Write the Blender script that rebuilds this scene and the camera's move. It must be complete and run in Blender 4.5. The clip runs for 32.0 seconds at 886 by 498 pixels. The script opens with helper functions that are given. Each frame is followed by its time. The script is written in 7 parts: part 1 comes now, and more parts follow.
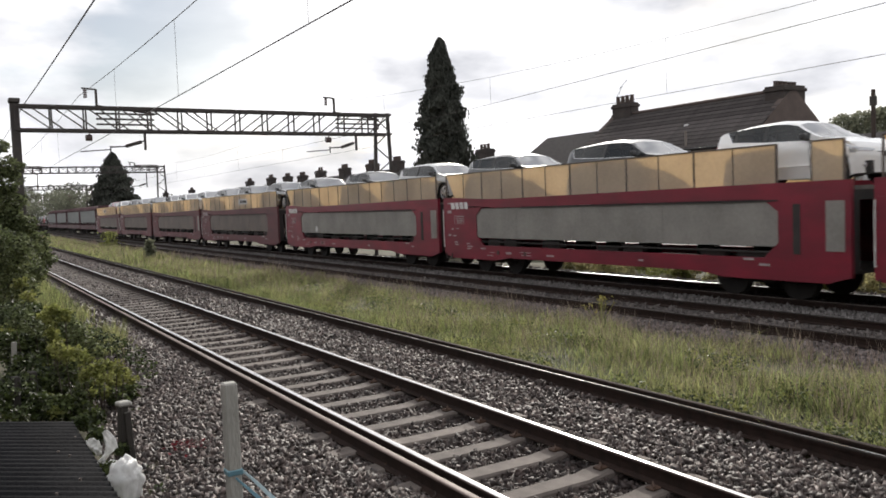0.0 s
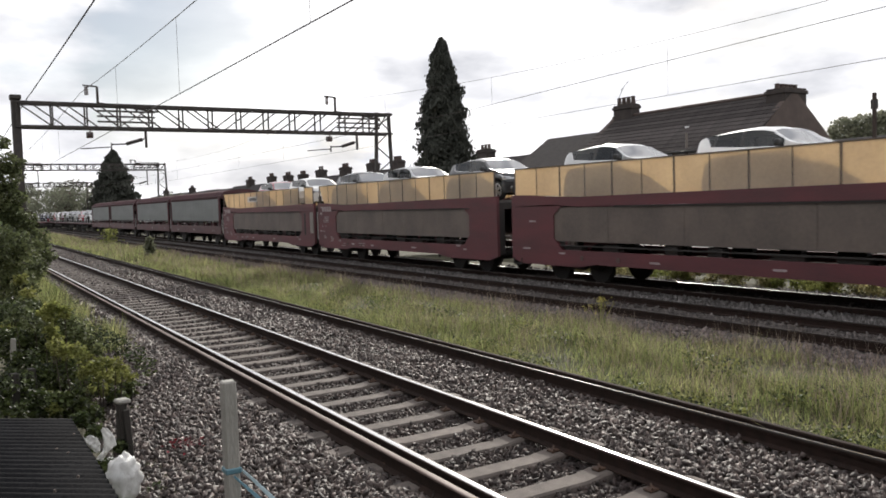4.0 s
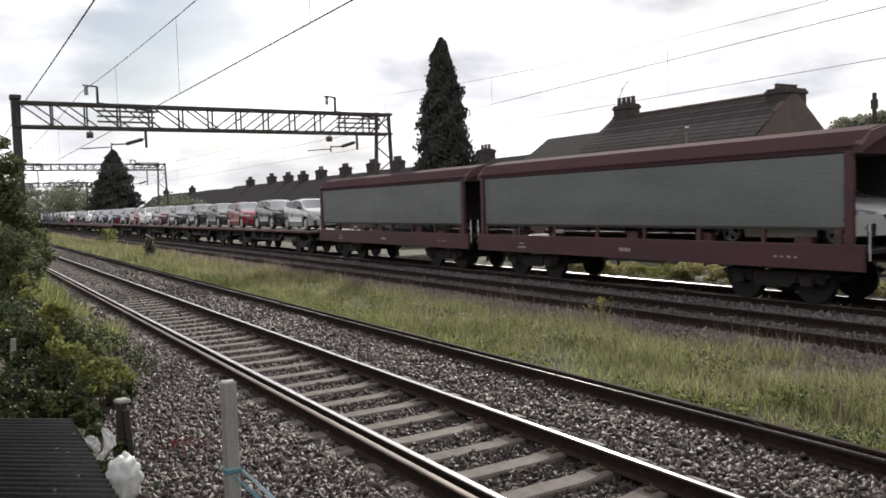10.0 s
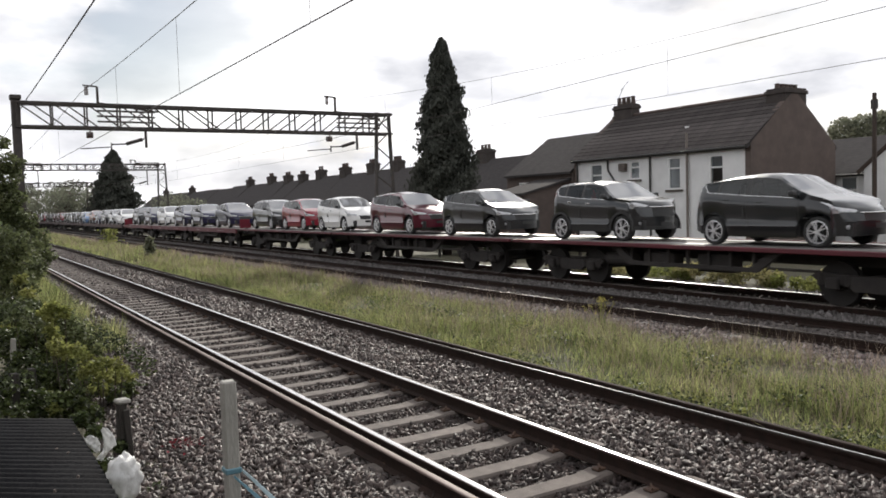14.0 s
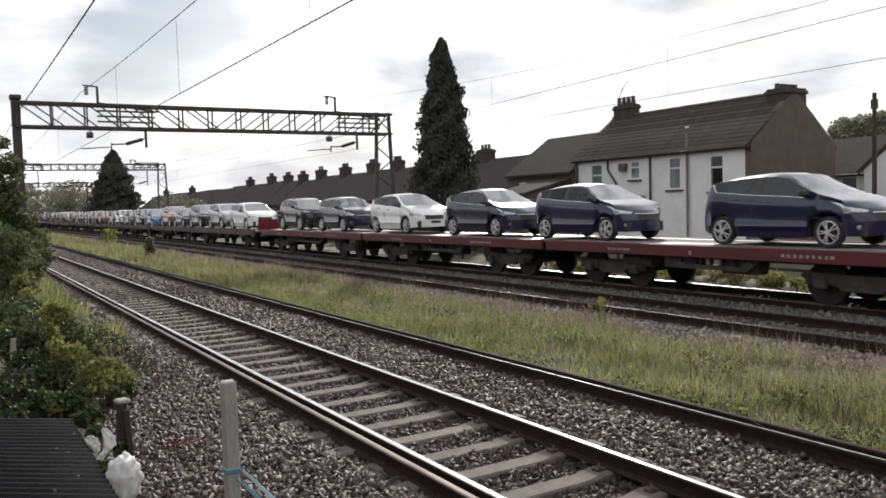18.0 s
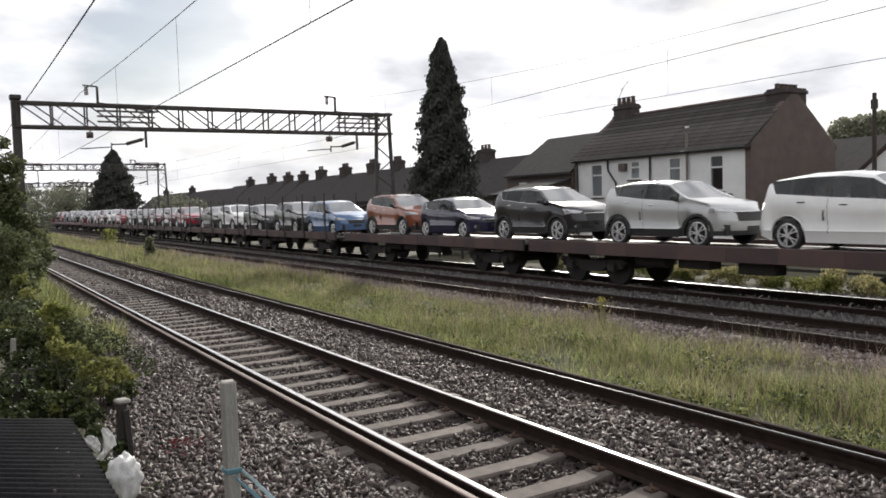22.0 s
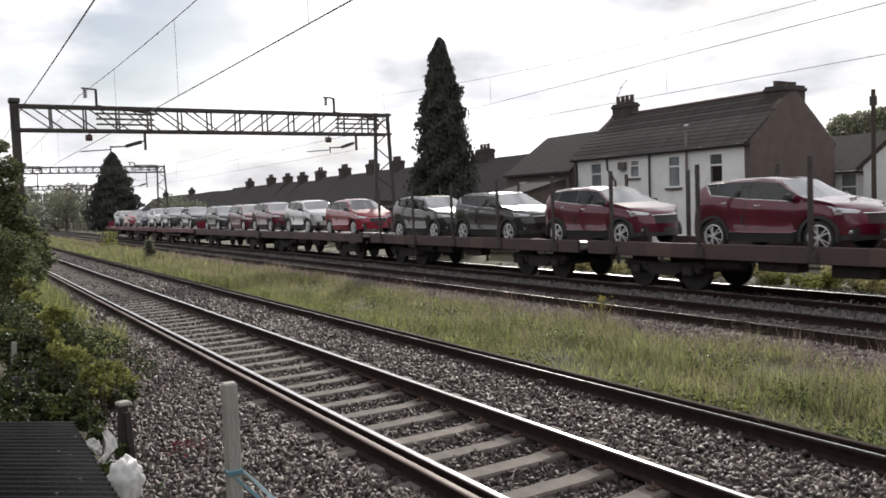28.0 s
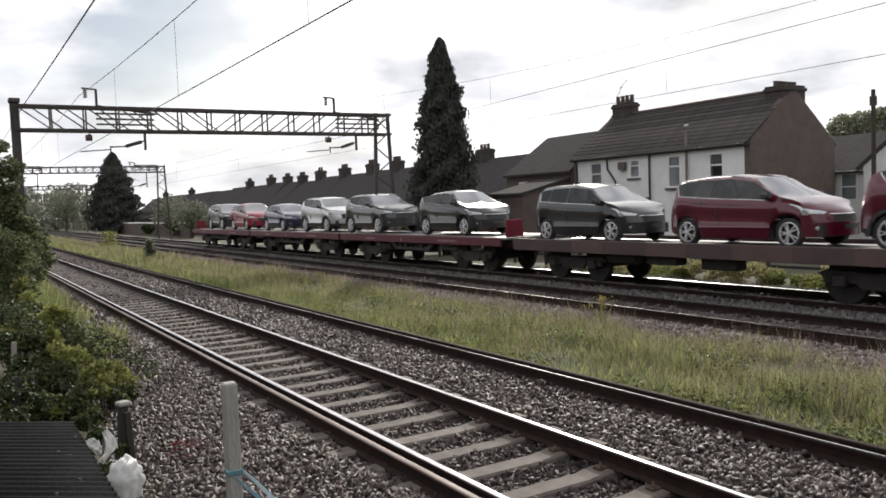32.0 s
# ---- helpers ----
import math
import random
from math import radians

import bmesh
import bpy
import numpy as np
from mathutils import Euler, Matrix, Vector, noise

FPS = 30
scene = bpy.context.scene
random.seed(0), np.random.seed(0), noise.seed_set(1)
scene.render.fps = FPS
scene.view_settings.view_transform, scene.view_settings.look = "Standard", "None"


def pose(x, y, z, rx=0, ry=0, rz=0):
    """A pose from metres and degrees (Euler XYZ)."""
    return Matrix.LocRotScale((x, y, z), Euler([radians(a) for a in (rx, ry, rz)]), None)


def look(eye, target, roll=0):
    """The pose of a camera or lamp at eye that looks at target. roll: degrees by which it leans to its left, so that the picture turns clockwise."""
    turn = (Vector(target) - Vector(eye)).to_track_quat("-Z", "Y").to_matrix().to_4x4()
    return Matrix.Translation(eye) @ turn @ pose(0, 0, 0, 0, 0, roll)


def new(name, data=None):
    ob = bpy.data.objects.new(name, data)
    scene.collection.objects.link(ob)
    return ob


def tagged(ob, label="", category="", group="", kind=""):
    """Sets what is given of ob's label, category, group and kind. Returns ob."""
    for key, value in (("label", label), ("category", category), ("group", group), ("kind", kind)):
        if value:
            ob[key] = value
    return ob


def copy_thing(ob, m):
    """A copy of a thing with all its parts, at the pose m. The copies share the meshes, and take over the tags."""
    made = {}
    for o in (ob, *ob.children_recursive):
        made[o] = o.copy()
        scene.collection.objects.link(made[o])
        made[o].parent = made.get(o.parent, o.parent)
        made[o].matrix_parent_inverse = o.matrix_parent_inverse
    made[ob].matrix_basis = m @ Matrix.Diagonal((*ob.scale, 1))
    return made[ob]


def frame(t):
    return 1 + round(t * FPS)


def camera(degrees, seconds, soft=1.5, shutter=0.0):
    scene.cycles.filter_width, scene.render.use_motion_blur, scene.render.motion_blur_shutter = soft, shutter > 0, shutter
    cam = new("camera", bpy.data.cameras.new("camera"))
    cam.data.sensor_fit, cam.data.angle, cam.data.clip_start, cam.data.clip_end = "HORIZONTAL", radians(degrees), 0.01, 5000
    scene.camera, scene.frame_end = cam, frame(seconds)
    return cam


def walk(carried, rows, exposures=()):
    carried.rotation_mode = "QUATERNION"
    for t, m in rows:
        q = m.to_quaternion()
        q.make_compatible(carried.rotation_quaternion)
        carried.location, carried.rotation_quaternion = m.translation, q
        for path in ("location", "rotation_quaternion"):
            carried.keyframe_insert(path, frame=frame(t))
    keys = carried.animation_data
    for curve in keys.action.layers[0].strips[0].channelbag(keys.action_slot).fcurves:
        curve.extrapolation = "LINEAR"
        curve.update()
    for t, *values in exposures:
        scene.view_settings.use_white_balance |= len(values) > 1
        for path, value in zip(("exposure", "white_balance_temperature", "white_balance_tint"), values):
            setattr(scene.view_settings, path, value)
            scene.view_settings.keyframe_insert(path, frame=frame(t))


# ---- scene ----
cam = camera(57.36, 32.0, soft=1.7, shutter=0.13)
EYE = (0.0, 0.0, 2.335)
AIM = (math.sin(radians(31.22)), math.cos(radians(31.22)), -math.tan(radians(3.226)))
AHEAD = tuple(e + 10 * a for e, a in zip(EYE, AIM))
LEVEL, LEANT = look(EYE, AHEAD, -1.74), look(EYE, AHEAD, -2.19)
walk(cam, [(0, LEANT), (2.4, LEANT), (2.9, LEVEL), (25.6, LEVEL), (27.4, LEANT), (32, LEANT)])

# ---- sky and sun ----
SUN_AZ, SUN_EL = radians(38.6), radians(26.4)      # from +Y towards +X
world = bpy.data.worlds.new("sky")
scene.world = world
world.use_nodes = True
wn, wl = world.node_tree.nodes, world.node_tree.links
wn.clear()
w_out, w_bg = wn.new("ShaderNodeOutputWorld"), wn.new("ShaderNodeBackground")
w_sky = wn.new("ShaderNodeTexSky")
w_sky.sky_type = "NISHITA"
w_sky.sun_disc = False
w_sky.sun_elevation, w_sky.sun_rotation = SUN_EL, SUN_AZ
w_dim = wn.new("ShaderNodeVectorMath")
w_dim.operation = "SCALE"
w_dim.inputs["Scale"].default_value = 0.085
w_co, w_map = wn.new("ShaderNodeTexCoord"), wn.new("ShaderNodeMapping")
w_map.inputs["Scale"].default_value = (1.0, 1.0, 2.6)
w_map.inputs["Location"].default_value = (0.35, 0.1, 0.2)
w_noise = wn.new("ShaderNodeTexNoise")
w_noise.inputs["Scale"].default_value = 2.3
w_noise.inputs["Detail"].default_value = 7.0
w_noise.inputs["Roughness"].default_value = 0.52
w_ramp = wn.new("ShaderNodeValToRGB")
w_ramp.color_ramp.elements[0].position, w_ramp.color_ramp.elements[1].position = 0.29, 0.46
w_grey = wn.new("ShaderNodeTexNoise")
w_grey.inputs["Scale"].default_value = 5.0
w_grey.inputs["Detail"].default_value = 6.0
w_gramp = wn.new("ShaderNodeValToRGB")
w_gramp.color_ramp.elements[0].position, w_gramp.color_ramp.elements[1].position = 0.35, 0.6
w_gramp.color_ramp.elements[0].color = (0.68, 0.69, 0.74, 1)
w_gramp.color_ramp.elements[1].color = (1.32, 1.31, 1.33, 1)
w_mix = wn.new("ShaderNodeMix")
w_mix.data_type = "RGBA"
wl.new(w_co.outputs["Generated"], w_map.inputs["Vector"])
for node in (w_noise, w_grey):
    wl.new(w_map.outputs["Vector"], node.inputs["Vector"])
wl.new(w_noise.outputs["Fac"], w_ramp.inputs["Fac"])
wl.new(w_grey.outputs["Fac"], w_gramp.inputs["Fac"])
wl.new(w_sky.outputs["Color"], w_dim.inputs[0])
# a blue-grey gap in the cloud, and closed cloud low down
w_gap = wn.new("ShaderNodeVectorMath")
w_gap.operation = "DISTANCE"
w_gap.inputs[1].default_value = (0.262, 0.60, 0.235)
w_squash = wn.new("ShaderNodeVectorMath")
w_squash.operation = "MULTIPLY_ADD"
w_squash.inputs[1].default_value = (1.0, 0.6, 0.5)
w_squash.inputs[2].default_value = (0.0, 0.03, 0.12)
w_gapr = wn.new("ShaderNodeMapRange")
w_gapr.interpolation_type = "SMOOTHSTEP"
w_gapr.inputs["From Min"].default_value, w_gapr.inputs["From Max"].default_value = 0.23, 0.33
w_gapr.inputs["To Min"].default_value, w_gapr.inputs["To Max"].default_value = 0.3, 1.0
w_warp = wn.new("ShaderNodeMath")
w_warp.operation = "MULTIPLY_ADD"
w_warp.inputs[1].default_value = 0.42
w_sep = wn.new("ShaderNodeSeparateXYZ")
w_low = wn.new("ShaderNodeMapRange")
w_low.inputs["From Min"].default_value, w_low.inputs["From Max"].default_value = 0.05, 0.22
w_low.inputs["To Min"].default_value, w_low.inputs["To Max"].default_value = 0.95, 0.0
w_max, w_mul = wn.new("ShaderNodeMath"), wn.new("ShaderNodeMath")
w_max.operation, w_mul.operation = "MAXIMUM", "MULTIPLY"
wl.new(w_co.outputs["Generated"], w_squash.inputs[0])
wl.new(w_squash.outputs["Vector"], w_gap.inputs[0])
wl.new(w_grey.outputs["Fac"], w_warp.inputs[0])
wl.new(w_gap.outputs["Value"], w_warp.inputs[2])
wl.new(w_warp.outputs[0], w_gapr.inputs["Value"])
wl.new(w_co.outputs["Generated"], w_sep.inputs[0])
wl.new(w_sep.outputs["Z"], w_low.inputs["Value"])
wl.new(w_ramp.outputs["Color"], w_mul.inputs[0])
wl.new(w_gapr.outputs["Result"], w_mul.inputs[1])
wl.new(w_low.outputs["Result"], w_max.inputs[0])
wl.new(w_mul.outputs[0], w_max.inputs[1])
wl.new(w_max.outputs[0], w_mix.inputs["Factor"])
wl.new(w_dim.outputs["Vector"], w_mix.inputs["A"])
# clouds scatter forward: they are brighter towards the sun and grey opposite it
w_dot = wn.new("ShaderNodeVectorMath")
w_dot.operation = "DOT_PRODUCT"
w_dot.inputs[1].default_value = (math.sin(SUN_AZ) * math.cos(SUN_EL), math.cos(SUN_AZ) * math.cos(SUN_EL), math.sin(SUN_EL))
w_fwd = wn.new("ShaderNodeMapRange")
w_fwd.inputs["From Min"].default_value, w_fwd.inputs["From Max"].default_value = -0.4, 0.85
w_fwd.inputs["To Min"].default_value, w_fwd.inputs["To Max"].default_value = 0.92, 1.05
w_cloud = wn.new("ShaderNodeVectorMath")
w_cloud.operation = "SCALE"
wl.new(w_co.outputs["Generated"], w_dot.inputs[0])
wl.new(w_dot.outputs["Value"], w_fwd.inputs["Value"])
wl.new(w_gramp.outputs["Color"], w_cloud.inputs[0])
wl.new(w_fwd.outputs["Result"], w_cloud.inputs["Scale"])
wl.new(w_cloud.outputs["Vector"], w_mix.inputs["B"])
wl.new(w_mix.outputs["Result"], w_bg.inputs["Color"])
wl.new(w_bg.outputs["Background"], w_out.inputs["Surface"])

sun = new("sun", bpy.data.lights.new("sun", "SUN"))
sun.data.energy, sun.data.angle, sun.data.color = 4.2, radians(0.6), (1.0, 0.95, 0.86)
SUN_DIR = Vector((math.sin(SUN_AZ) * math.cos(SUN_EL), math.cos(SUN_AZ) * math.cos(SUN_EL), math.sin(SUN_EL)))
sun.matrix_world = look(SUN_DIR * 50, (0, 0, 0))


# ---- materials ----
def surf(name, a, b=None, scale=6.0, rough=0.7, metal=0.0, bump=0.0, fine=60.0, spread=0.25, vary=0.0, per="", coat=0.0, stretch=(1, 1, 1), rough_to=None, see=0.0, spec=0.5, pick=0.0, glow=None):
    """Two colours mixed by coarse and fine noise, with relief, gloss changes and a change from piece to piece."""
    m = bpy.data.materials.new(name)
    m.use_nodes = True
    n, l = m.node_tree.nodes, m.node_tree.links
    s = n["Principled BSDF"]
    s.inputs["Roughness"].default_value, s.inputs["Metallic"].default_value = rough, metal
    s.inputs["Coat Weight"].default_value = coat
    s.inputs["Specular IOR Level"].default_value = spec
    s.inputs["Coat Roughness"].default_value = 0.05
    b = b or tuple(min(1.0, c * 0.75) for c in a)
    co, mp = n.new("ShaderNodeTexCoord"), n.new("ShaderNodeMapping")
    mp.inputs["Scale"].default_value = stretch
    l.new(co.outputs["Object"], mp.inputs["Vector"])
    big, small = n.new("ShaderNodeTexNoise"), n.new("ShaderNodeTexNoise")
    big.inputs["Scale"].default_value, small.inputs["Scale"].default_value = scale, fine
    big.inputs["Detail"].default_value, small.inputs["Detail"].default_value = 5, 3
    for t in (big, small):
        l.new(mp.outputs["Vector"], t.inputs["Vector"])
    add = n.new("ShaderNodeMath")
    add.operation = "MULTIPLY_ADD"
    add.inputs[1].default_value = 0.45
    l.new(small.outputs["Fac"], add.inputs[0])
    l.new(big.outputs["Fac"], add.inputs[2])
    rng = n.new("ShaderNodeMapRange")
    rng.inputs["From Min"].default_value, rng.inputs["From Max"].default_value = 0.72 - spread, 0.72 + spread
    l.new(add.outputs[0], rng.inputs["Value"])
    mix = n.new("ShaderNodeMix")
    mix.data_type = "RGBA"
    mix.inputs["A"].default_value, mix.inputs["B"].default_value = (*a, 1), (*b, 1)
    col = mix.outputs["Result"]
    src = None
    if per == "island":
        src = n.new("ShaderNodeNewGeometry").outputs["Random Per Island"]
    elif per:
        src = n.new("ShaderNodeObjectInfo").outputs["Random"]
    if pick:
        white, blend = n.new("ShaderNodeTexWhiteNoise"), n.new("ShaderNodeMix")
        white.noise_dimensions = "1D"
        blend.inputs["Factor"].default_value = pick
        l.new(src, white.inputs["W"])
        l.new(rng.outputs["Result"], blend.inputs["A"])
        l.new(white.outputs["Value"], blend.inputs["B"])
        l.new(blend.outputs["Result"], mix.inputs["Factor"])
    else:
        l.new(rng.outputs["Result"], mix.inputs["Factor"])
    if per:
        hsv, r2 = n.new("ShaderNodeHueSaturation"), n.new("ShaderNodeMapRange")
        r2.inputs["To Min"].default_value, r2.inputs["To Max"].default_value = 1 - vary, 1 + vary
        l.new(src, r2.inputs["Value"])
        l.new(r2.outputs["Result"], hsv.inputs["Value"])
        l.new(col, hsv.inputs["Color"])
        col = hsv.outputs["Color"]
    l.new(col, s.inputs["Base Color"])
    if rough_to is not None:
        r3 = n.new("ShaderNodeMapRange")
        r3.inputs["To Min"].default_value, r3.inputs["To Max"].default_value = rough, rough_to
        l.new(rng.outputs["Result"], r3.inputs["Value"])
        l.new(r3.outputs["Result"], s.inputs["Roughness"])
    if bump:
        bp = n.new("ShaderNodeBump")
        bp.inputs["Strength"].default_value, bp.inputs["Distance"].default_value = bump, 0.02
        l.new(small.outputs["Fac"], bp.inputs["Height"])
        l.new(bp.outputs["Normal"], s.inputs["Normal"])
    if see:
        tr, ms = n.new("ShaderNodeBsdfTranslucent"), n.new("ShaderNodeMixShader")
        l.new(col, tr.inputs["Color"])
        if glow:
            # light that comes through is tinted
            gm = n.new("ShaderNodeMix")
            gm.data_type, gm.blend_type = "RGBA", "MULTIPLY"
            gm.inputs["Factor"].default_value, gm.inputs["B"].default_value = 1.0, (*glow, 1)
            l.new(col, gm.inputs["A"])
            l.new(gm.outputs["Result"], tr.inputs["Color"])
        ms.inputs["Fac"].default_value = see
        out = n["Material Output"]
        l.new(s.outputs["BSDF"], ms.inputs[1])
        l.new(tr.outputs["BSDF"], ms.inputs[2])
        l.new(ms.outputs["Shader"], out.inputs["Surface"])
    return m


def glassy(name, tint=(0.25, 0.29, 0.30), clear=0.55, ior=1.55, diffuse_tint=(0.02, 0.024, 0.026)):
    """A tinted pane that lets some light straight through and mirrors the sky."""
    m = bpy.data.materials.new(name)
    m.use_nodes = True
    n, l = m.node_tree.nodes, m.node_tree.links
    n.remove(n["Principled BSDF"])
    gl, tr, fr, mx = n.new("ShaderNodeBsdfGlossy"), n.new("ShaderNodeBsdfTransparent"), n.new("ShaderNodeLayerWeight"), n.new("ShaderNodeMixShader")
    df, m2 = n.new("ShaderNodeBsdfDiffuse"), n.new("ShaderNodeMixShader")
    df.inputs["Color"].default_value = (*diffuse_tint, 1)
    tr.inputs["Color"].default_value = (*tint, 1)
    gl.inputs["Roughness"].default_value = 0.03
    # Schlick's gloss, alike on both sides of a thin pane
    fr.inputs["Blend"].default_value = 0.5
    f0 = ((ior - 1) / (ior + 1)) ** 2
    pw, ma = n.new("ShaderNodeMath"), n.new("ShaderNodeMath")
    pw.operation, ma.operation = "POWER", "MULTIPLY_ADD"
    pw.inputs[1].default_value, ma.inputs[1].default_value, ma.inputs[2].default_value = 5.0, 1 - f0, f0
    l.new(fr.outputs["Facing"], pw.inputs[0])
    l.new(pw.outputs[0], ma.inputs[0])
    m2.inputs["Fac"].default_value = clear
    l.new(df.outputs[0], m2.inputs[1])
    l.new(tr.outputs[0], m2.inputs[2])
    l.new(ma.outputs[0], mx.inputs["Fac"])
    l.new(m2.outputs[0], mx.inputs[1])
    l.new(gl.outputs[0], mx.inputs[2])
    l.new(mx.outputs[0], n["Material Output"].inputs["Surface"])
    return m


BALLAST = surf("ballast_stone", (0.124, 0.096, 0.086), (0.022, 0.0155, 0.014), 1.6, 0.62, bump=0.5, fine=70, vary=0.55, per="island", pick=0.85)
BALLAST_BROWN = surf("rust_stained_stone", (0.054, 0.036, 0.031), (0.015, 0.010, 0.009), 2.2, 0.7, bump=0.5, fine=70, vary=0.5, per="island", pick=0.7)
BALLAST_BED = surf("ballast_bed", (0.09, 0.07, 0.06), (0.035, 0.028, 0.025), 14, 0.95, bump=1.0, fine=45)
BALLAST_OLD = surf("sooty_ballast", (0.085, 0.072, 0.068), (0.04, 0.034, 0.032), 9, 0.95, bump=1.0, fine=40)
PEBBLE = surf("pinkish_cess_stone", (0.235, 0.195, 0.185), (0.085, 0.068, 0.064), 3, 0.9, bump=0.3, fine=80, vary=0.4, per="island", pick=0.7)
SIX_FOOT = surf("grey_track_stone", (0.20, 0.185, 0.178), (0.07, 0.063, 0.06), 3, 0.9, bump=0.3, fine=80, vary=0.4, per="island", pick=0.7)
STONE_OLD = surf("sooty_stone", (0.15, 0.132, 0.124), (0.05, 0.043, 0.04), 3, 0.9, bump=0.3, fine=80, vary=0.4, per="island", pick=0.7)
# track dirt, plus the train's shade, put into a blacker ballast colour
BALLAST_DIRT_SHADE = surf("oily_ballast", (0.055, 0.048, 0.045), (0.03, 0.027, 0.025), 6, 0.95, bump=1.0, fine=40)
STONE_DIRT_SHADE = surf("dirty_shaded_stone", (0.085, 0.073, 0.068), (0.032, 0.027, 0.025), 3, 0.9, bump=0.3, fine=80, vary=0.4, per="island", pick=0.7)
SOIL = surf("soil", (0.07, 0.055, 0.035), (0.045, 0.05, 0.02), 1.5, 0.95, bump=0.8, fine=25)
CONCRETE = surf("weathered_concrete", (0.155, 0.130, 0.114), (0.083, 0.068, 0.060), 7, 0.9, bump=0.3, fine=80, vary=0.14, per="object")
RAIL_SIDE = surf("rusty_rail_side", (0.036, 0.022, 0.0175), (0.019, 0.0135, 0.0115), 8, 0.85, bump=0.4, fine=70, spec=0.15)
RAIL_TOP = surf("worn_rail_head", (0.84, 0.83, 0.81), (0.70, 0.68, 0.66), 5, 0.13, metal=1.0, rough_to=0.2, stretch=(8, 0.4, 1))
RAIL_BRIGHT = surf("polished_rail_head", (0.82, 0.81, 0.79), (0.7, 0.69, 0.67), 5, 0.3, metal=1.0, rough_to=0.4, stretch=(8, 0.4, 1))
RAIL_DULL = surf("dull_rail_head", (0.034, 0.029, 0.026), (0.022, 0.019, 0.017), 5, 0.85, rough_to=0.95, spec=0.15)
# dulled steel colour: on T1 it stands for the shade under the train
RAIL_MID = surf("half_bright_rail_head", (0.22, 0.19, 0.175), (0.09, 0.07, 0.06), 5, 0.42, metal=0.7, rough_to=0.65, stretch=(4, 0.3, 1))
RAIL_WORN = surf("brown_rail_head", (0.17, 0.13, 0.115), (0.09, 0.06, 0.05), 5, 0.6, metal=0.2, rough_to=0.7, spec=0.3, stretch=(4, 0.3, 1))
RUST = surf("rust_fitting", (0.10, 0.05, 0.03), (0.05, 0.03, 0.02), 12, 0.85, bump=0.3)
STEEL_DARK = surf("dark_weathered_steel", (0.036, 0.034, 0.033), (0.065, 0.052, 0.044), 5, 0.6, metal=0.3, bump=0.15)
WIRE = surf("overhead_wire", (0.05, 0.045, 0.04), (0.08, 0.06, 0.05), 4, 0.55, metal=0.6)
INSUL = surf("brown_insulator", (0.06, 0.035, 0.03), (0.09, 0.05, 0.04), 9, 0.3)
GRASS = surf("grass_blade", (0.10, 0.158, 0.042), (0.32, 0.295, 0.145), 0.9, 0.6, fine=8, vary=0.85, per="island", see=0.6, pick=0.55)
GRASS_DRY = surf("dry_grass", (0.32, 0.26, 0.205), (0.24, 0.18, 0.145), 0.8, 0.7, fine=8, vary=0.35, per="island", see=0.4)
# shaded copy of the bank's leaves: its dark green holds painted shade
LEAF_SHADED = surf("shaded_bramble_leaf", (0.018, 0.030, 0.011), (0.072, 0.088, 0.025), 0.9, 0.6, fine=9, vary=0.85, per="island", see=0.27, spec=0.3)
# paler than the brambles: haze over the tall bank is put into its colour
LEAF_BANK = surf("grey_green_bank_leaf", (0.055, 0.072, 0.034), (0.135, 0.15, 0.066), 0.9, 0.6, fine=9, vary=0.8, per="island", see=0.4, spec=0.25)
# sunlit copy of these leaves: sunshine is put into the yellow-green
LEAF_LIT = surf("sunlit_leaf", (0.125, 0.155, 0.042), (0.27, 0.265, 0.088), 0.8, 0.6, fine=9, vary=0.6, per="island", see=0.55, spec=0.25)
# yellowish verge leaves with the sun's highlights painted into a paler tone
LEAF_HIGHLIGHT = surf("sun_pale_leaf", (0.20, 0.19, 0.075), (0.34, 0.30, 0.15), 0.8, 0.55, fine=9, vary=0.6, per="island", see=0.5, spec=0.3)
CONIFER = surf("conifer_spray", (0.050, 0.054, 0.046), (0.072, 0.076, 0.062), 0.8, 0.8, spec=0.2, fine=7, vary=0.35, per="island", see=0.12)
FOLIAGE_FAR = surf("far_tree_foliage", (0.12, 0.13, 0.095), (0.165, 0.17, 0.125), 0.5, 0.7, fine=5, vary=0.4, per="island", see=0.6)
FOLIAGE = surf("tree_foliage", (0.15, 0.165, 0.11), (0.21, 0.21, 0.145), 0.5, 0.65, fine=5, vary=0.5, per="island", see=0.45)
BARK = surf("bark", (0.07, 0.05, 0.04), (0.04, 0.03, 0.025), 9, 0.95, bump=0.8, fine=30)


# ---- mesh helpers ----
def mesh_of(name, verts, faces, material, smooth=False):
    me = bpy.data.meshes.new(name)
    me.from_pydata([tuple(v) for v in verts], [], [tuple(f) for f in faces])
    me.materials.append(material)
    if smooth:
        me.polygons.foreach_set("use_smooth", [True] * len(me.polygons))
    return me


def part(name, bm, material, parent=None, label="", smooth=False):
    """Links a bmesh as one mesh object, under a thing or a part."""
    me = bpy.data.meshes.new(name)
    bm.to_mesh(me)
    bm.free()
    me.materials.append(material)
    if smooth:
        me.polygons.foreach_set("use_smooth", [True] * len(me.polygons))
    ob = new(name, me)
    ob.parent = parent
    if label:
        ob["label"] = label
    return ob


def shared(name, me, parent, m=None, label=""):
    ob = new(name, me)
    ob.parent = parent
    if m is not None:
        ob.matrix_basis = m
    if label:
        ob["label"] = label
    return ob


def thing(name, m, label, category, group="", kind=""):
    ob = new(name)
    ob.empty_display_size = 0.3
    ob.matrix_basis = m
    return tagged(ob, label, category, group, kind)


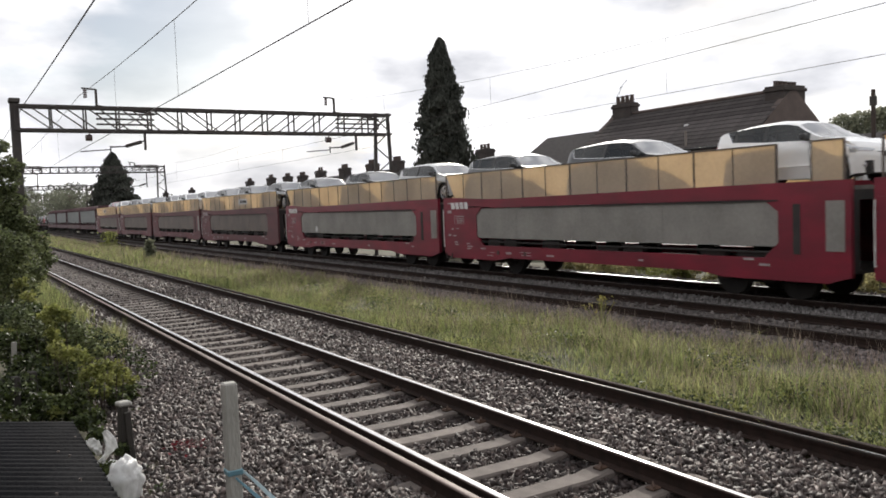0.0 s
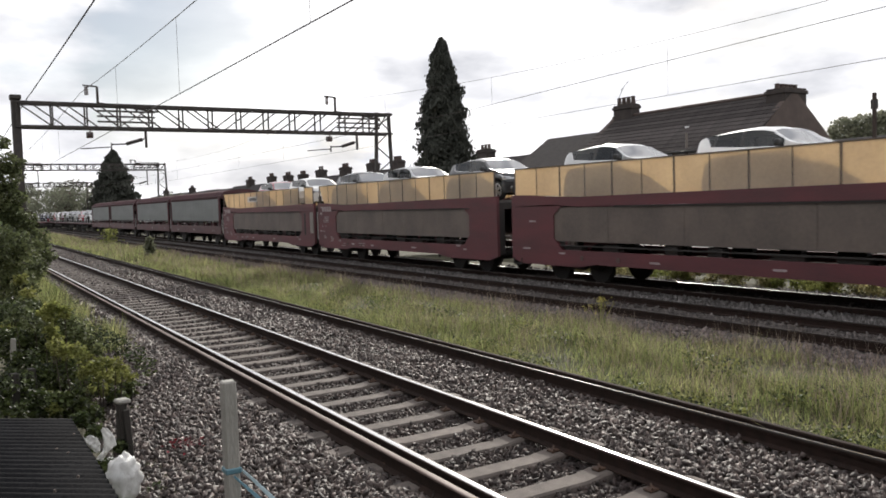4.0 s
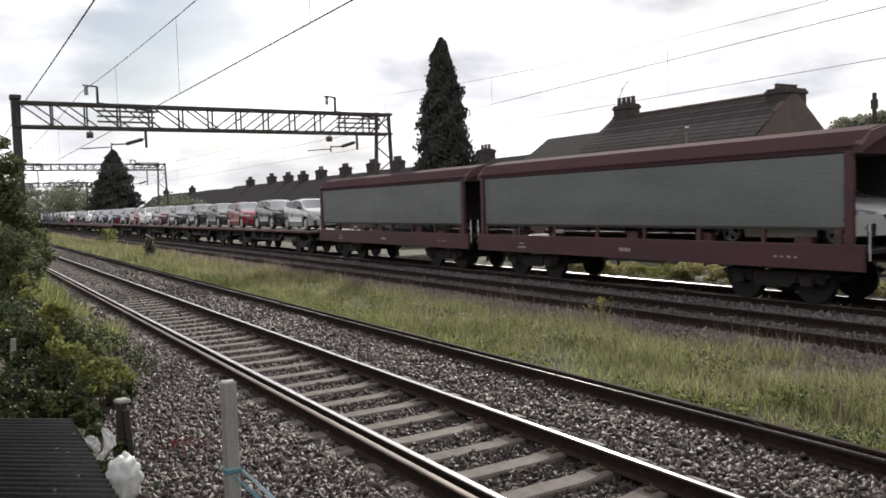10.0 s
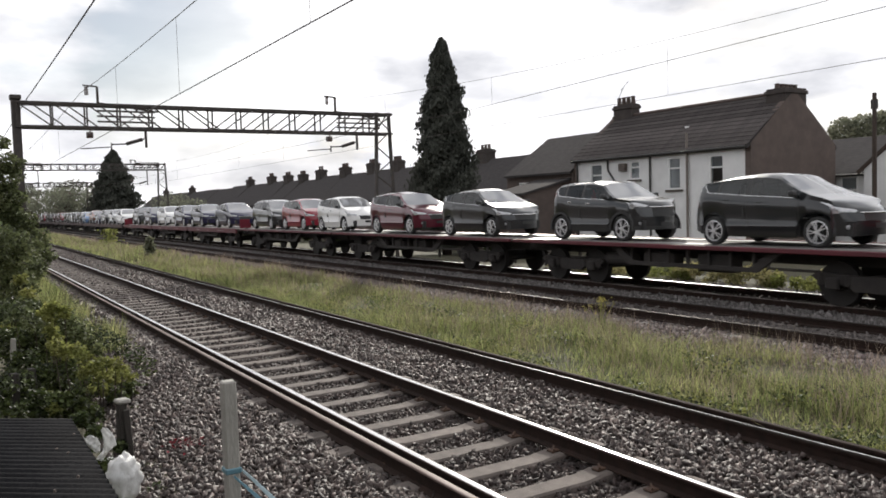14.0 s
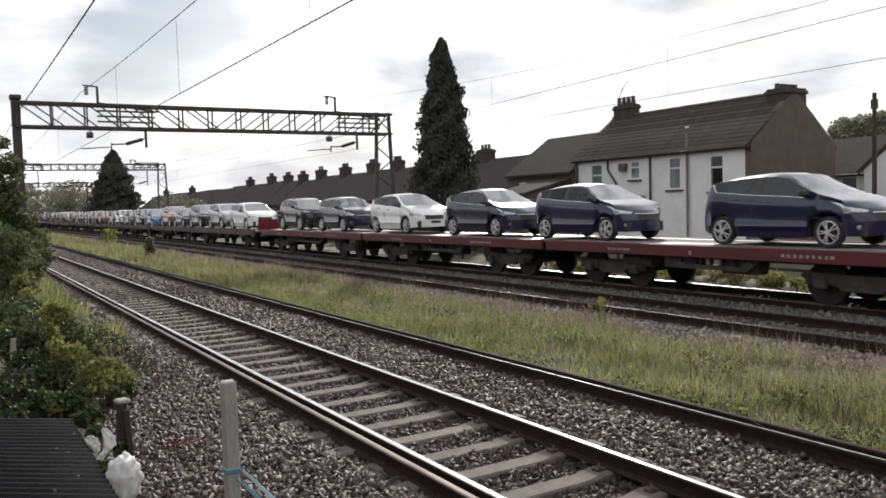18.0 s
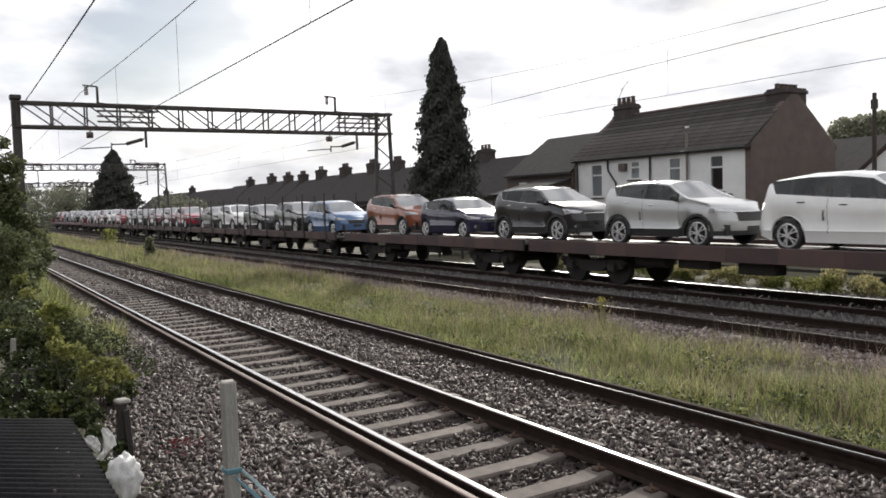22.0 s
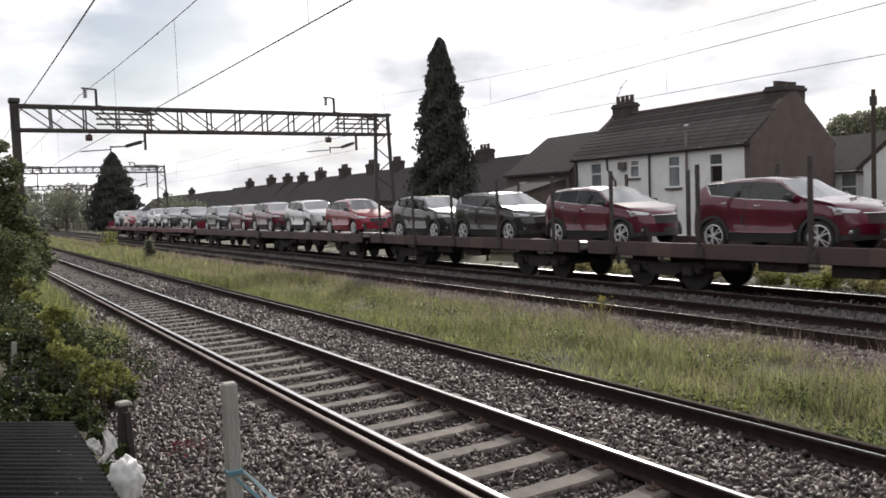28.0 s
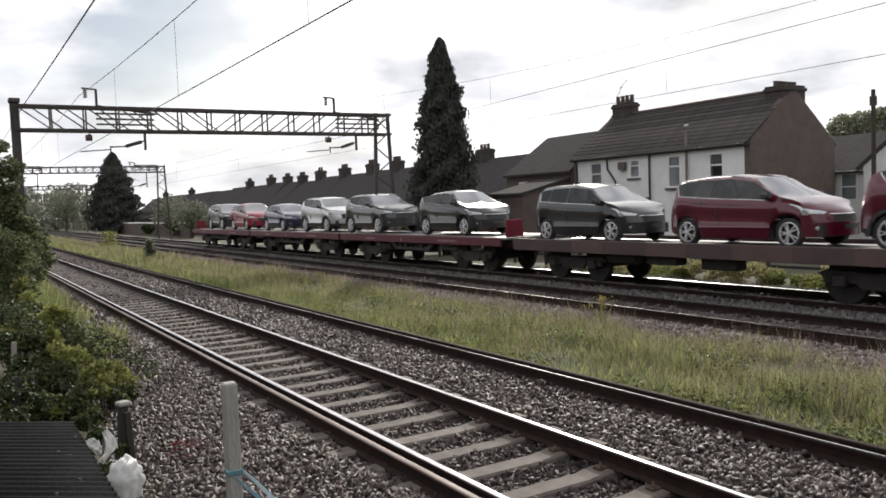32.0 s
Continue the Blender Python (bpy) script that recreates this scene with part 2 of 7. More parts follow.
def box(bm, x0, x1, y0, y1, z0, z1, bevel=0.0):
    r = bmesh.ops.create_cube(bm, size=1.0, matrix=Matrix.LocRotScale(((x0 + x1) / 2, (y0 + y1) / 2, (z0 + z1) / 2), None, (x1 - x0, y1 - y0, z1 - z0)))
    if bevel:
        vs = set(r["verts"])
        es = [e for e in bm.edges if e.verts[0] in vs and e.verts[1] in vs]
        bmesh.ops.bevel(bm, geom=es, offset=bevel, segments=1, affect="EDGES", profile=0.5)
    return bm


def boxes(*dims, bevel=0.0):
    bm = bmesh.new()
    for d in dims:
        box(bm, *d, bevel=bevel)
    return bm


def bar(bm, a, b, w, d=None):
    """A square bar from a to b."""
    a, b = Vector(a), Vector(b)
    v = b - a
    q = v.to_track_quat("Z", "Y")
    bmesh.ops.create_cube(bm, size=1.0, matrix=Matrix.LocRotScale((a + b) / 2, q, (w, d or w, v.length)))
    return bm


def rod(bm, a, b, r, seg=8, r2=None):
    a, b = Vector(a), Vector(b)
    v = b - a
    m = Matrix.LocRotScale((a + b) / 2, v.to_track_quat("Z", "Y"), None)
    bmesh.ops.create_cone(bm, cap_ends=True, segments=seg, radius1=r, radius2=r if r2 is None else r2, depth=v.length, matrix=m)
    return bm


def prism(bm, outline, y0, y1):
    """An outline of (x, z) drawn out along y."""
    a = [bm.verts.new((x, y0, z)) for x, z in outline]
    b = [bm.verts.new((x, y1, z)) for x, z in outline]
    n = len(outline)
    for i in range(n):
        bm.faces.new((a[i], a[(i + 1) % n], b[(i + 1) % n], b[i]))
    bm.faces.new(a[::-1])
    bm.faces.new(b)
    bmesh.ops.recalc_face_normals(bm, faces=bm.faces[:])
    return bm


def side_prism(bm, outline, x0, x1):
    """An outline of (y, z) drawn out along x."""
    a = [bm.verts.new((x0, y, z)) for y, z in outline]
    b = [bm.verts.new((x1, y, z)) for y, z in outline]
    n = len(outline)
    for i in range(n):
        bm.faces.new((a[i], a[(i + 1) % n], b[(i + 1) % n], b[i]))
    bm.faces.new(a[::-1])
    bm.faces.new(b)
    bmesh.ops.recalc_face_normals(bm, faces=bm.faces[:])
    return bm


def interp(table, q):
    for (a, za), (b, zb) in zip(table, table[1:]):
        if q <= b:
            return za + (zb - za) * (q - a) / (b - a)
    return table[-1][1]


def scatter(name, pts, size, shape_v, shape_f, material, rng, flat=1.0, tilt=3.14, smooth=False, uneven=0.3):
    """Many small copies of one shape, joined: each turned, scaled and shifted."""
    n = len(pts)
    sv = np.array(shape_v, float)
    a, b, c = rng.uniform(0, 6.283, n), rng.uniform(-tilt, tilt, n), rng.uniform(-tilt, tilt, n)
    ca, sa, cb, sb, cc, sc = np.cos(a), np.sin(a), np.cos(b), np.sin(b), np.cos(c), np.sin(c)
    R = np.empty((n, 3, 3))
    R[:, 0, 0], R[:, 0, 1], R[:, 0, 2] = ca * cb, ca * sb * sc - sa * cc, ca * sb * cc + sa * sc
    R[:, 1, 0], R[:, 1, 1], R[:, 1, 2] = sa * cb, sa * sb * sc + ca * cc, sa * sb * cc - ca * sc
    R[:, 2, 0], R[:, 2, 1], R[:, 2, 2] = -sb, cb * sc, cb * cc
    s = np.asarray(size, float).reshape(-1, 1, 1) * np.ones((n, 1, 1))
    loc = sv[None] * s * rng.uniform(1 - uneven, 1 + uneven, (n, 1, 3))
    v = np.einsum("nij,nkj->nki", R, loc)
    v[:, :, 2] *= flat
    v += np.asarray(pts)[:, None, :]
    k = len(sv)
    f = np.array(shape_f)
    faces = (f[None] + (np.arange(n) * k)[:, None, None]).reshape(-1, f.shape[1])
    return raw(name, v.reshape(-1, 3), faces, material, smooth)


def raw(name, v, faces, material, smooth=False):
    me = bpy.data.meshes.new(name)
    nf, k = faces.shape
    me.vertices.add(len(v))
    me.vertices.foreach_set("co", np.ascontiguousarray(v, dtype=np.float32).ravel())
    me.loops.add(nf * k)
    me.loops.foreach_set("vertex_index", np.ascontiguousarray(faces, dtype=np.int32).ravel())
    me.polygons.add(nf)
    me.polygons.foreach_set("loop_start", np.arange(0, nf * k, k, dtype=np.int32))
    me.polygons.foreach_set("loop_total", np.full(nf, k, dtype=np.int32))
    if smooth:
        me.polygons.foreach_set("use_smooth", np.ones(nf, dtype=bool))
    me.materials.append(material)
    me.update(calc_edges=True)
    me.validate()
    return me


def blades(name, x, y, z, h, w, lean, material, rng):
    """Grass blades: each a bent, tapering strip of two quads and a tip."""
    n = len(x)
    a = rng.uniform(0, 6.283, n)
    dx, dy = np.cos(a) * w / 2, np.sin(a) * w / 2
    b = rng.uniform(0, 6.283, n)
    lx, ly = np.cos(b) * lean * h, np.sin(b) * lean * h
    v = np.empty((n, 5, 3))
    for k, (hh, ww, ll) in enumerate(((0, 1, 0), (0, -1, 0), (0.55, 0.8, 0.35), (0.55, -0.8, 0.35), (1, 0, 1))):
        v[:, k, 0], v[:, k, 1], v[:, k, 2] = x + ww * dx + ll * lx, y + ww * dy + ll * ly, z + hh * h
    base = (np.arange(n) * 5)[:, None]
    f = np.concatenate([base + np.array([[0, 1, 3]]), base + np.array([[0, 3, 2]]), base + np.array([[2, 3, 4]])])
    return raw(name, v.reshape(-1, 3), f, material)


STONE_V = [(1.15, -0.05, -0.4), (-0.6, 0.8, -0.35), (-0.75, -0.65, -0.4), (0.8, 0.1, 0.45), (-0.35, 0.6, 0.35), (-0.6, -0.4, 0.5)]
STONE_F = [(0, 2, 1), (3, 4, 5), (0, 1, 4), (0, 4, 3), (1, 2, 5), (1, 5, 4), (2, 0, 3), (2, 3, 5)]
LEAF_V = [(0, 0, 0), (0.5, 0.45, 0.08), (0, 1.1, -0.06), (-0.5, 0.45, 0.08)]
LEAF_F = [(0, 1, 2), (0, 2, 3)]
RNG = np.random.default_rng(7)

# ---- ground and track beds ----
SECTION = [(-1500, -0.4), (-60, -0.4), (-6, -0.36), (1.0, -0.32), (2.0, -0.29), (2.9, -0.245), (6.2, -0.245), (6.7, -0.24), (7.2, -0.2), (10.4, -0.17), (11.4, -0.2), (18.4, -0.2),
           (19.2, -0.35), (23, -0.5), (60, -0.6), (1500, -0.6)]
ROWS_Y = [-1500, -60, -20, 0, 5, 10, 15, 20, 30, 40, 60, 90, 140, 250, 500, 1500]


def ground_sheet():
    v = [(x, y, z) for y in ROWS_Y for x, z in SECTION]
    k = len(SECTION)
    f = [(j * k + i, j * k + i + 1, (j + 1) * k + i + 1, (j + 1) * k + i) for j in range(len(ROWS_Y) - 1) for i in range(k - 1)]
    return tagged(new("ground", mesh_of("ground", v, f, SOIL)), "rough soil and weeds under the railway and gardens", "ground", kind="structure")


def bed(name, x0, x1, z, material, label):
    bm = boxes((x0, x1, -60, 420, z - 0.3, z), bevel=0.05)
    return tagged(part(name, bm, material), label, "track bed", kind="structure")


ground_sheet()
bed("ballast_bed", 2.75, 6.6, -0.235, BALLAST_BED, "bed of grey-brown granite ballast under the near track")
bed("ballast_bed", 11.2, 18.6, -0.185, BALLAST_OLD, "sooty brown ballast bed under the two fast tracks")
# this darker layer paints the shade under the train over real dirt
bed("ballast_bed", 15.0, 18.5, -0.178, BALLAST_DIRT_SHADE, "dirty ballast bed, darkened further by painted shade of the train")

RAIL = [(-0.07, -0.16), (0.07, -0.16), (0.07, -0.148), (0.012, -0.128), (0.009, -0.045), (0.034, -0.036), (0.036, -0.008), (0.027, -0.001),
        (-0.027, -0.001), (-0.036, -0.008), (-0.034, -0.036), (-0.009, -0.045), (-0.012, -0.128), (-0.07, -0.148)]


def rail(x, y0, y1, head, z=0.0, label="rusty steel rail with a bright worn head"):
    t = thing("rail", pose(x, 0, z), label, "rail", "running rails")
    part("web", prism(bmesh.new(), RAIL, y0, y1), RAIL_SIDE, t)
    # the crown: nearly flat on top, rounded at both corners
    cap = [(-0.0365, -0.014), (-0.0355, -0.007), (-0.032, -0.0025), (-0.026, 0.0005), (-0.013, 0.0022), (0, 0.0028), (0.013, 0.0022), (0.026, 0.0005), (0.032, -0.0025), (0.0355, -0.007), (0.0365, -0.014)]
    bm = bmesh.new()
    va, vb = [bm.verts.new((x_, y0, z_)) for x_, z_ in cap], [bm.verts.new((x_, y1, z_)) for x_, z_ in cap]
    for k in range(len(cap) - 1):
        bm.faces.new((va[k], va[k + 1], vb[k + 1], vb[k]))
    if head not in (RAIL_TOP, RAIL_BRIGHT):
        part("head", bm, head, t, "worn running surface", smooth=True)
        return t
    part("head", bm, RAIL_WORN, t, "brown rail head beside the running band", smooth=True)
    # the wheels polish a band on top of the head
    bm = bmesh.new()
    cap = [(x_, z_ + 0.0008) for x_, z_ in cap[2:10]]
    va, vb = [bm.verts.new((x_, y0, z_)) for x_, z_ in cap], [bm.verts.new((x_, y1, z_)) for x_, z_ in cap]
    for k in range(len(cap) - 1):
        bm.faces.new((va[k], va[k + 1], vb[k + 1], vb[k]))
    part("running_band", bm, head, t, "polished running surface", smooth=True)
    return t


A, B, C = 3.60, 5.10, 6.86
M1, M2, T1, T2 = 12.10, 13.60, 15.38, 16.88
for x, head in ((A, RAIL_TOP), (B, RAIL_TOP), (M1, RAIL_DULL), (M2, RAIL_DULL), (T1, RAIL_MID), (T2, RAIL_BRIGHT)):
    r = rail(x, -60, 420, head)
    # a thin strip painted on as the rail's highlight
    if x == M1:
        part("worn_line", boxes((-0.012, 0.004, -60, 420, -0.004, 0.0045)), RAIL_MID, r, "thin bright line on the head, a highlight painted on")
dull = rail(C, -60, 420, RAIL_DULL, -0.02, "dark disused rail with a dull head beside the grass")
# the gleam along the rounded corner, put on as a bright strip
part("worn_line", boxes((-0.016, -0.004, -60, 420, -0.004, 0.0045)), RAIL_TOP, dull, "thin bright line on the head, a highlight painted on")
rail(C + 0.15, -60, 420, RAIL_SIDE, 0.0, "dark rusty rail lying against the disused one")
rail(A - 0.155, -60, 420, RAIL_WORN, -0.015, "rusty spare rail lying against the running rail")


# ---- the train: materials ----
WAGON_RED = surf("wagon_red_paint", (0.205, 0.0095, 0.027), (0.115, 0.010, 0.02), 1.3, 0.45, bump=0.1, fine=30, stretch=(1, 0.6, 2))
WAGON_MAROON = surf("faded_maroon_paint", (0.128, 0.031, 0.037), (0.075, 0.026, 0.03), 1.2, 0.6, bump=0.15, fine=25, stretch=(1, 0.5, 2))
WAGON_BROWN = surf("grimy_brown_paint", (0.082, 0.046, 0.044), (0.05, 0.035, 0.035), 1.3, 0.7, bump=0.2, fine=25)
PATCH = surf("primer_patch", (0.10, 0.06, 0.053), (0.075, 0.048, 0.043), 2.5, 0.7)
FRAME_BLACK = surf("sooty_underframe", (0.022, 0.020, 0.019), (0.042, 0.036, 0.033), 3, 0.85, bump=0.2)
FRAME_GREY = surf("dusty_deck_steel", (0.16, 0.145, 0.13), (0.07, 0.062, 0.057), 3, 0.85, bump=0.3)
FRAME_DUST = surf("dusty_underframe", (0.085, 0.078, 0.072), (0.035, 0.031, 0.029), 3, 0.9, bump=0.3)
FLAT_RED = surf("weathered_red_paint", (0.118, 0.012, 0.022), (0.07, 0.014, 0.019), 1.3, 0.55, bump=0.1, fine=30, stretch=(1, 0.6, 2))
WHEEL_STEEL = surf("wheel_steel", (0.03, 0.026, 0.024), (0.018, 0.016, 0.015), 5, 0.7, metal=0.3)
SHEET_TAN = surf("sun_bleached_side_sheet", (0.80, 0.73, 0.64), (0.62, 0.55, 0.47), 0.9, 0.55, fine=14, see=0.66, glow=(1.0, 0.9, 0.68))
SHEET_GREY = surf("dusty_grey_side_panel", (0.36, 0.34, 0.31), (0.24, 0.225, 0.205), 1.1, 0.6, bump=0.1, fine=12, see=0.25)
MAROON_DARK = surf("sooty_maroon_paint", (0.092, 0.029, 0.033), (0.056, 0.025, 0.028), 1.2, 0.6, bump=0.15, fine=25, stretch=(1, 0.5, 2))
# haze over the covered wagons is put into this greyed maroon
ROOF_HAZY = surf("hazy_maroon_roof", (0.080, 0.040, 0.044), (0.058, 0.036, 0.039), 0.8, 0.95, spec=0.08, bump=0.15, fine=20, stretch=(1, 0.4, 1))
SHEET_BROWN = surf("grimy_brown_side_panel", (0.17, 0.135, 0.115), (0.10, 0.082, 0.072), 1.1, 0.6, bump=0.1, fine=12, see=0.1)
CANVAS = surf("grey_canvas_curtain", (0.165, 0.175, 0.172), (0.105, 0.112, 0.11), 0.5, 0.55, bump=0.25, fine=9, stretch=(1, 0.5, 2.2))
DECK_STEEL = surf("galvanised_deck", (0.42, 0.41, 0.40), (0.24, 0.23, 0.22), 3, 0.38, metal=0.6, bump=0.15, fine=40)
SHEET_FRAME = surf("brown_sheet_frame", (0.12, 0.092, 0.075), (0.08, 0.062, 0.05), 5, 0.7)
MARK_WHITE = surf("white_stencil_paint", (0.75, 0.74, 0.72), (0.5, 0.48, 0.47), 5, 0.6)
STENCIL = surf("dusty_stencil_paint", (0.42, 0.36, 0.36), (0.22, 0.17, 0.17), 9, 0.7)
HOSE = surf("black_rubber", (0.015, 0.015, 0.015), (0.03, 0.03, 0.03), 6, 0.6)

MOVERS = []
TRAIN_X = 16.13


def on_train(ob, u, z=0.0):
    ob.matrix_basis = pose(TRAIN_X, u, z)
    MOVERS.append((ob, TRAIN_X, u, z))
    return ob


def wheel_mesh():
    bm = bmesh.new()
    rod(bm, (-0.065, 0, 0), (0.03, 0, 0), 0.46, 20)
    rod(bm, (0.03, 0, 0), (0.065, 0, 0), 0.49, 20)
    rod(bm, (-0.10, 0, 0), (-0.065, 0, 0), 0.13, 10)
    me = bpy.data.meshes.new("wheel")
    bm.to_mesh(me)
    bm.free()
    me.materials.append(WHEEL_STEEL)
    return me


def bogie_mesh(material):
    bm = bmesh.new()
    for s in (-1, 1):
        side_prism(bm, [(-1.35, 0.62), (-1.2, 0.70), (-0.4, 0.66), (0.4, 0.66), (1.2, 0.70), (1.35, 0.62), (1.1, 0.46), (0.55, 0.46), (0.4, 0.34), (-0.4, 0.34), (-0.55, 0.46), (-1.1, 0.46)], s * 0.95 - 0.06, s * 0.95 + 0.06)
        for y in (-0.85, 0.85):
            box(bm, s * 1.04 - 0.06, s * 1.04 + 0.06, y - 0.14, y + 0.14, 0.36, 0.6, bevel=0.03)
            for d in (-0.3, 0.3):
                rod(bm, (s * 0.98, y + d, 0.44), (s * 0.98, y + d, 0.68), 0.07, 8)
    box(bm, -0.95, 0.95, -0.18, 0.18, 0.4, 0.66)
    me = bpy.data.meshes.new("bogie_frame")
    bm.to_mesh(me)
    bm.free()
    me.materials.append(material)
    return me


def axle_mesh():
    bm = rod(bmesh.new(), (-0.8, 0, 0), (0.8, 0, 0), 0.08, 8)
    me = bpy.data.meshes.new("axle")
    bm.to_mesh(me)
    bm.free()
    me.materials.append(WHEEL_STEEL)
    return me


WHEEL, AXLE = wheel_mesh(), axle_mesh()
BOGIE_DARK, BOGIE_DUSTY = bogie_mesh(FRAME_BLACK), bogie_mesh(FRAME_DUST)


def bogie(parent, y, frame_me=None):
    b = shared("bogie", frame_me or BOGIE_DARK, parent, pose(0, y, 0))
    for dy in (-0.85, 0.85):
        shared("axle", AXLE, b, pose(0, dy, 0.46))
        for s in (-1, 1):
            shared("wheel", WHEEL, b, pose(s * 0.75, dy, 0.46, 0, 0, 0 if s < 0 else 180))


def buffers(parent, y, out):
    """Two buffers and a coupling hook on a wagon's end."""
    for s in (-1, 1):
        bm = rod(bmesh.new(), (s * 0.87, y, 1.0), (s * 0.87, y + out * 0.4, 1.0), 0.09, 10)
        rod(bm, (s * 0.87, y + out * 0.4, 1.0), (s * 0.87, y + out * 0.45, 1.0), 0.2, 14)
        part("buffer", bm, FRAME_BLACK, parent)
    bm = boxes((-0.05, 0.05, min(y, y + out * 0.5), max(y, y + out * 0.5), 0.9, 1.0))
    rod(bm, (0.3, y, 0.85), (0.2, y + out * 0.45, 0.5), 0.03, 6)
    part("coupling", bm, FRAME_BLACK, parent)


def marks(parent, x, spots, name="stencil_mark"):
    """Unreadable white lettering: plain bars on the side at x."""
    for y0, y1, z0, z1 in spots:
        part(name, boxes((x - 0.004, x + 0.004, y0, y0 + (y1 - y0) * 0.8, z0, z0 + (z1 - z0) * 0.7)), STENCIL, parent, "white stencilled bar")


def flat_wagon(u0, u1, style, panels=(), joint=(True, True)):
    """Half of a car-carrying flat wagon between u0 and u1. style: slim, red, brown or stakes."""
    L, mid = u1 - u0, (u0 + u1) / 2
    h = L / 2
    side = {"slim": FLAT_RED, "red": FLAT_RED, "brown": WAGON_BROWN, "stakes": WAGON_BROWN}[style]
    low = {"slim": 1.08, "red": 0.90, "brown": 0.83, "stakes": 0.83}[style]
    words = {"slim": "low car-carrier flat wagon with thin red deck edge and black underframe", "red": "red car-carrier flat wagon with dusty lattice underframe",
             "brown": "grimy brown car-carrier flat wagon with deep side sills", "stakes": "grimy brown flat wagon with upright side stakes"}[style]
    w = thing("flat_wagon", pose(0, 0, 0), words, "railway wagon", "wagons of the train")
    dz = {"brown": -0.09, "stakes": -0.2}.get(style, 0.0)
    part("deck", boxes((-1.3, 1.3, -h, h, 1.10 + dz, 1.16 + dz)), FRAME_GREY, w, "worn steel deck")
    for s in (-1, 1):
        part("side_sill", boxes((s * 1.36 - 0.05, s * 1.36 + 0.05, -h, h, low, 1.18), bevel=0.012), side, w)
        part("wheel_track", boxes((s * 0.78 - 0.22, s * 0.78 + 0.22, -h + 0.3, h - 0.3, 1.16 + dz, 1.178 + dz)), DECK_STEEL, w, "shiny runway plate for car wheels")
    fr = FRAME_DUST if style == "red" else FRAME_BLACK
    bm = boxes((-0.55, 0.55, -h, h, 0.80, 1.10 + dz))
    for s in (-1, 1):
        if style in ("slim", "red"):
            side_prism(bm, [(-h + 4.2, 1.05), (-h + 4.8, 0.62), (h - 4.8, 0.62), (h - 4.2, 1.05), (h - 4.5, 1.05), (h - 5.0, 0.72), (-h + 5.0, 0.72), (-h + 4.5, 1.05)], s * 1.18 - 0.04, s * 1.18 + 0.04)
            for k in range(7):
                y = -h + 4.9 + k * (L - 9.8) / 6
                bar(bm, (s * 1.18, y, 0.66), (s * 1.18, y, 1.05), 0.07)
    part("underframe", bm, fr, w)
    part("brake_box", boxes((-1.1, -0.7, -1.2, -0.2, 0.55, 0.98), bevel=0.03), fr, w)
    part("tool_box", boxes((-1.15, -0.75, 0.5, 1.5, 0.6, 0.95), bevel=0.03), fr, w)
    part("air_tank", rod(bmesh.new(), (-0.9, 2.0, 0.72), (-0.9, 3.0, 0.72), 0.17, 12), fr, w)
    for y in (-h + 2.3, h - 2.3):
        bogie(w, y, BOGIE_DUSTY if style == "red" else BOGIE_DARK)
    for out, has in ((-1, joint[0]), (1, joint[1])):
        if not has:
            buffers(w, out * h, out)
    if style == "stakes":
        k = max(2, round(L / 2.5))
        for i in range(k):
            y = -h + 1.0 + i * (L - 2.0) / (k - 1)
            for s in (-1, 1):
                bm = boxes((s * 1.44 - 0.03, s * 1.44 + 0.03, y - 0.055, y + 0.055, 0.88, 3.0), bevel=0.01)
                box(bm, s * 1.43 - 0.035, s * 1.43 + 0.035, y - 0.14, y + 0.14, 0.84, 1.1, bevel=0.02)
                part("stake", bm, STEEL_DARK, w)
        for i in range(k - 1):
            if (i + int(u0)) % 2:
                y = -h + 2.3 + i * (L - 2.0) / (k - 1)
                part("paint_patch", boxes((-1.416, -1.41, y - 0.45, y + 0.35, 0.85, 1.16)), PATCH, w, "faded repainted patch")
    if style == "brown":
        rr = random.Random(int(u0))
        for i in range(4):
            y = -h + 2 + i * (L - 4) / 3.5
            part("paint_patch", boxes((-1.416, -1.41, y - rr.uniform(0.3, 1.0), y + rr.uniform(0.3, 1.0), 0.84, 1.17)), PATCH, w, "faded repainted patch")
    if style == "red":
        rr = random.Random(int(u0) + 3)
        marks(w, -1.414, [(-h + 2.6 + 0.14 * i, -h + 2.6 + 0.14 * i + rr.uniform(0.06, 0.11), 1.0, 1.09) for i in range(9)] + [(h - 3.4 + 0.12 * i, h - 3.4 + 0.12 * i + 0.09, 0.99, 1.07) for i in range(7)] + [(0.4, 0.47, 0.96, 1.1)])
    for y0, y1, sides in panels:
        if not sides:
            # bridging plates folded upright across the wagon's end
            for s in (-1,):
                bm = boxes((s * 0.8 - 0.31, s * 0.8 + 0.31, y0, y0 + 0.05, 1.19 + dz, 1.74), (s * 0.8 - 0.31, s * 0.8 + 0.40, y0 + 0.05, y0 + 0.09, 1.19 + dz, 1.46), bevel=0.01)
                part("end_plate", bm, WAGON_RED, w, "upright red bridging plate")
        for s in sides:
            bm = boxes((s * 1.3 - 0.03, s * 1.3 + 0.03, y0, y1, 1.17, 1.72), bevel=0.015)
            box(bm, s * 1.3 - 0.05, s * 1.3 + 0.05, y0 + 0.03, y0 + 0.1, 1.0, 1.74)
            part("end_panel", bm, WAGON_RED, w, "upright red end panel")
    return on_train(w, mid)


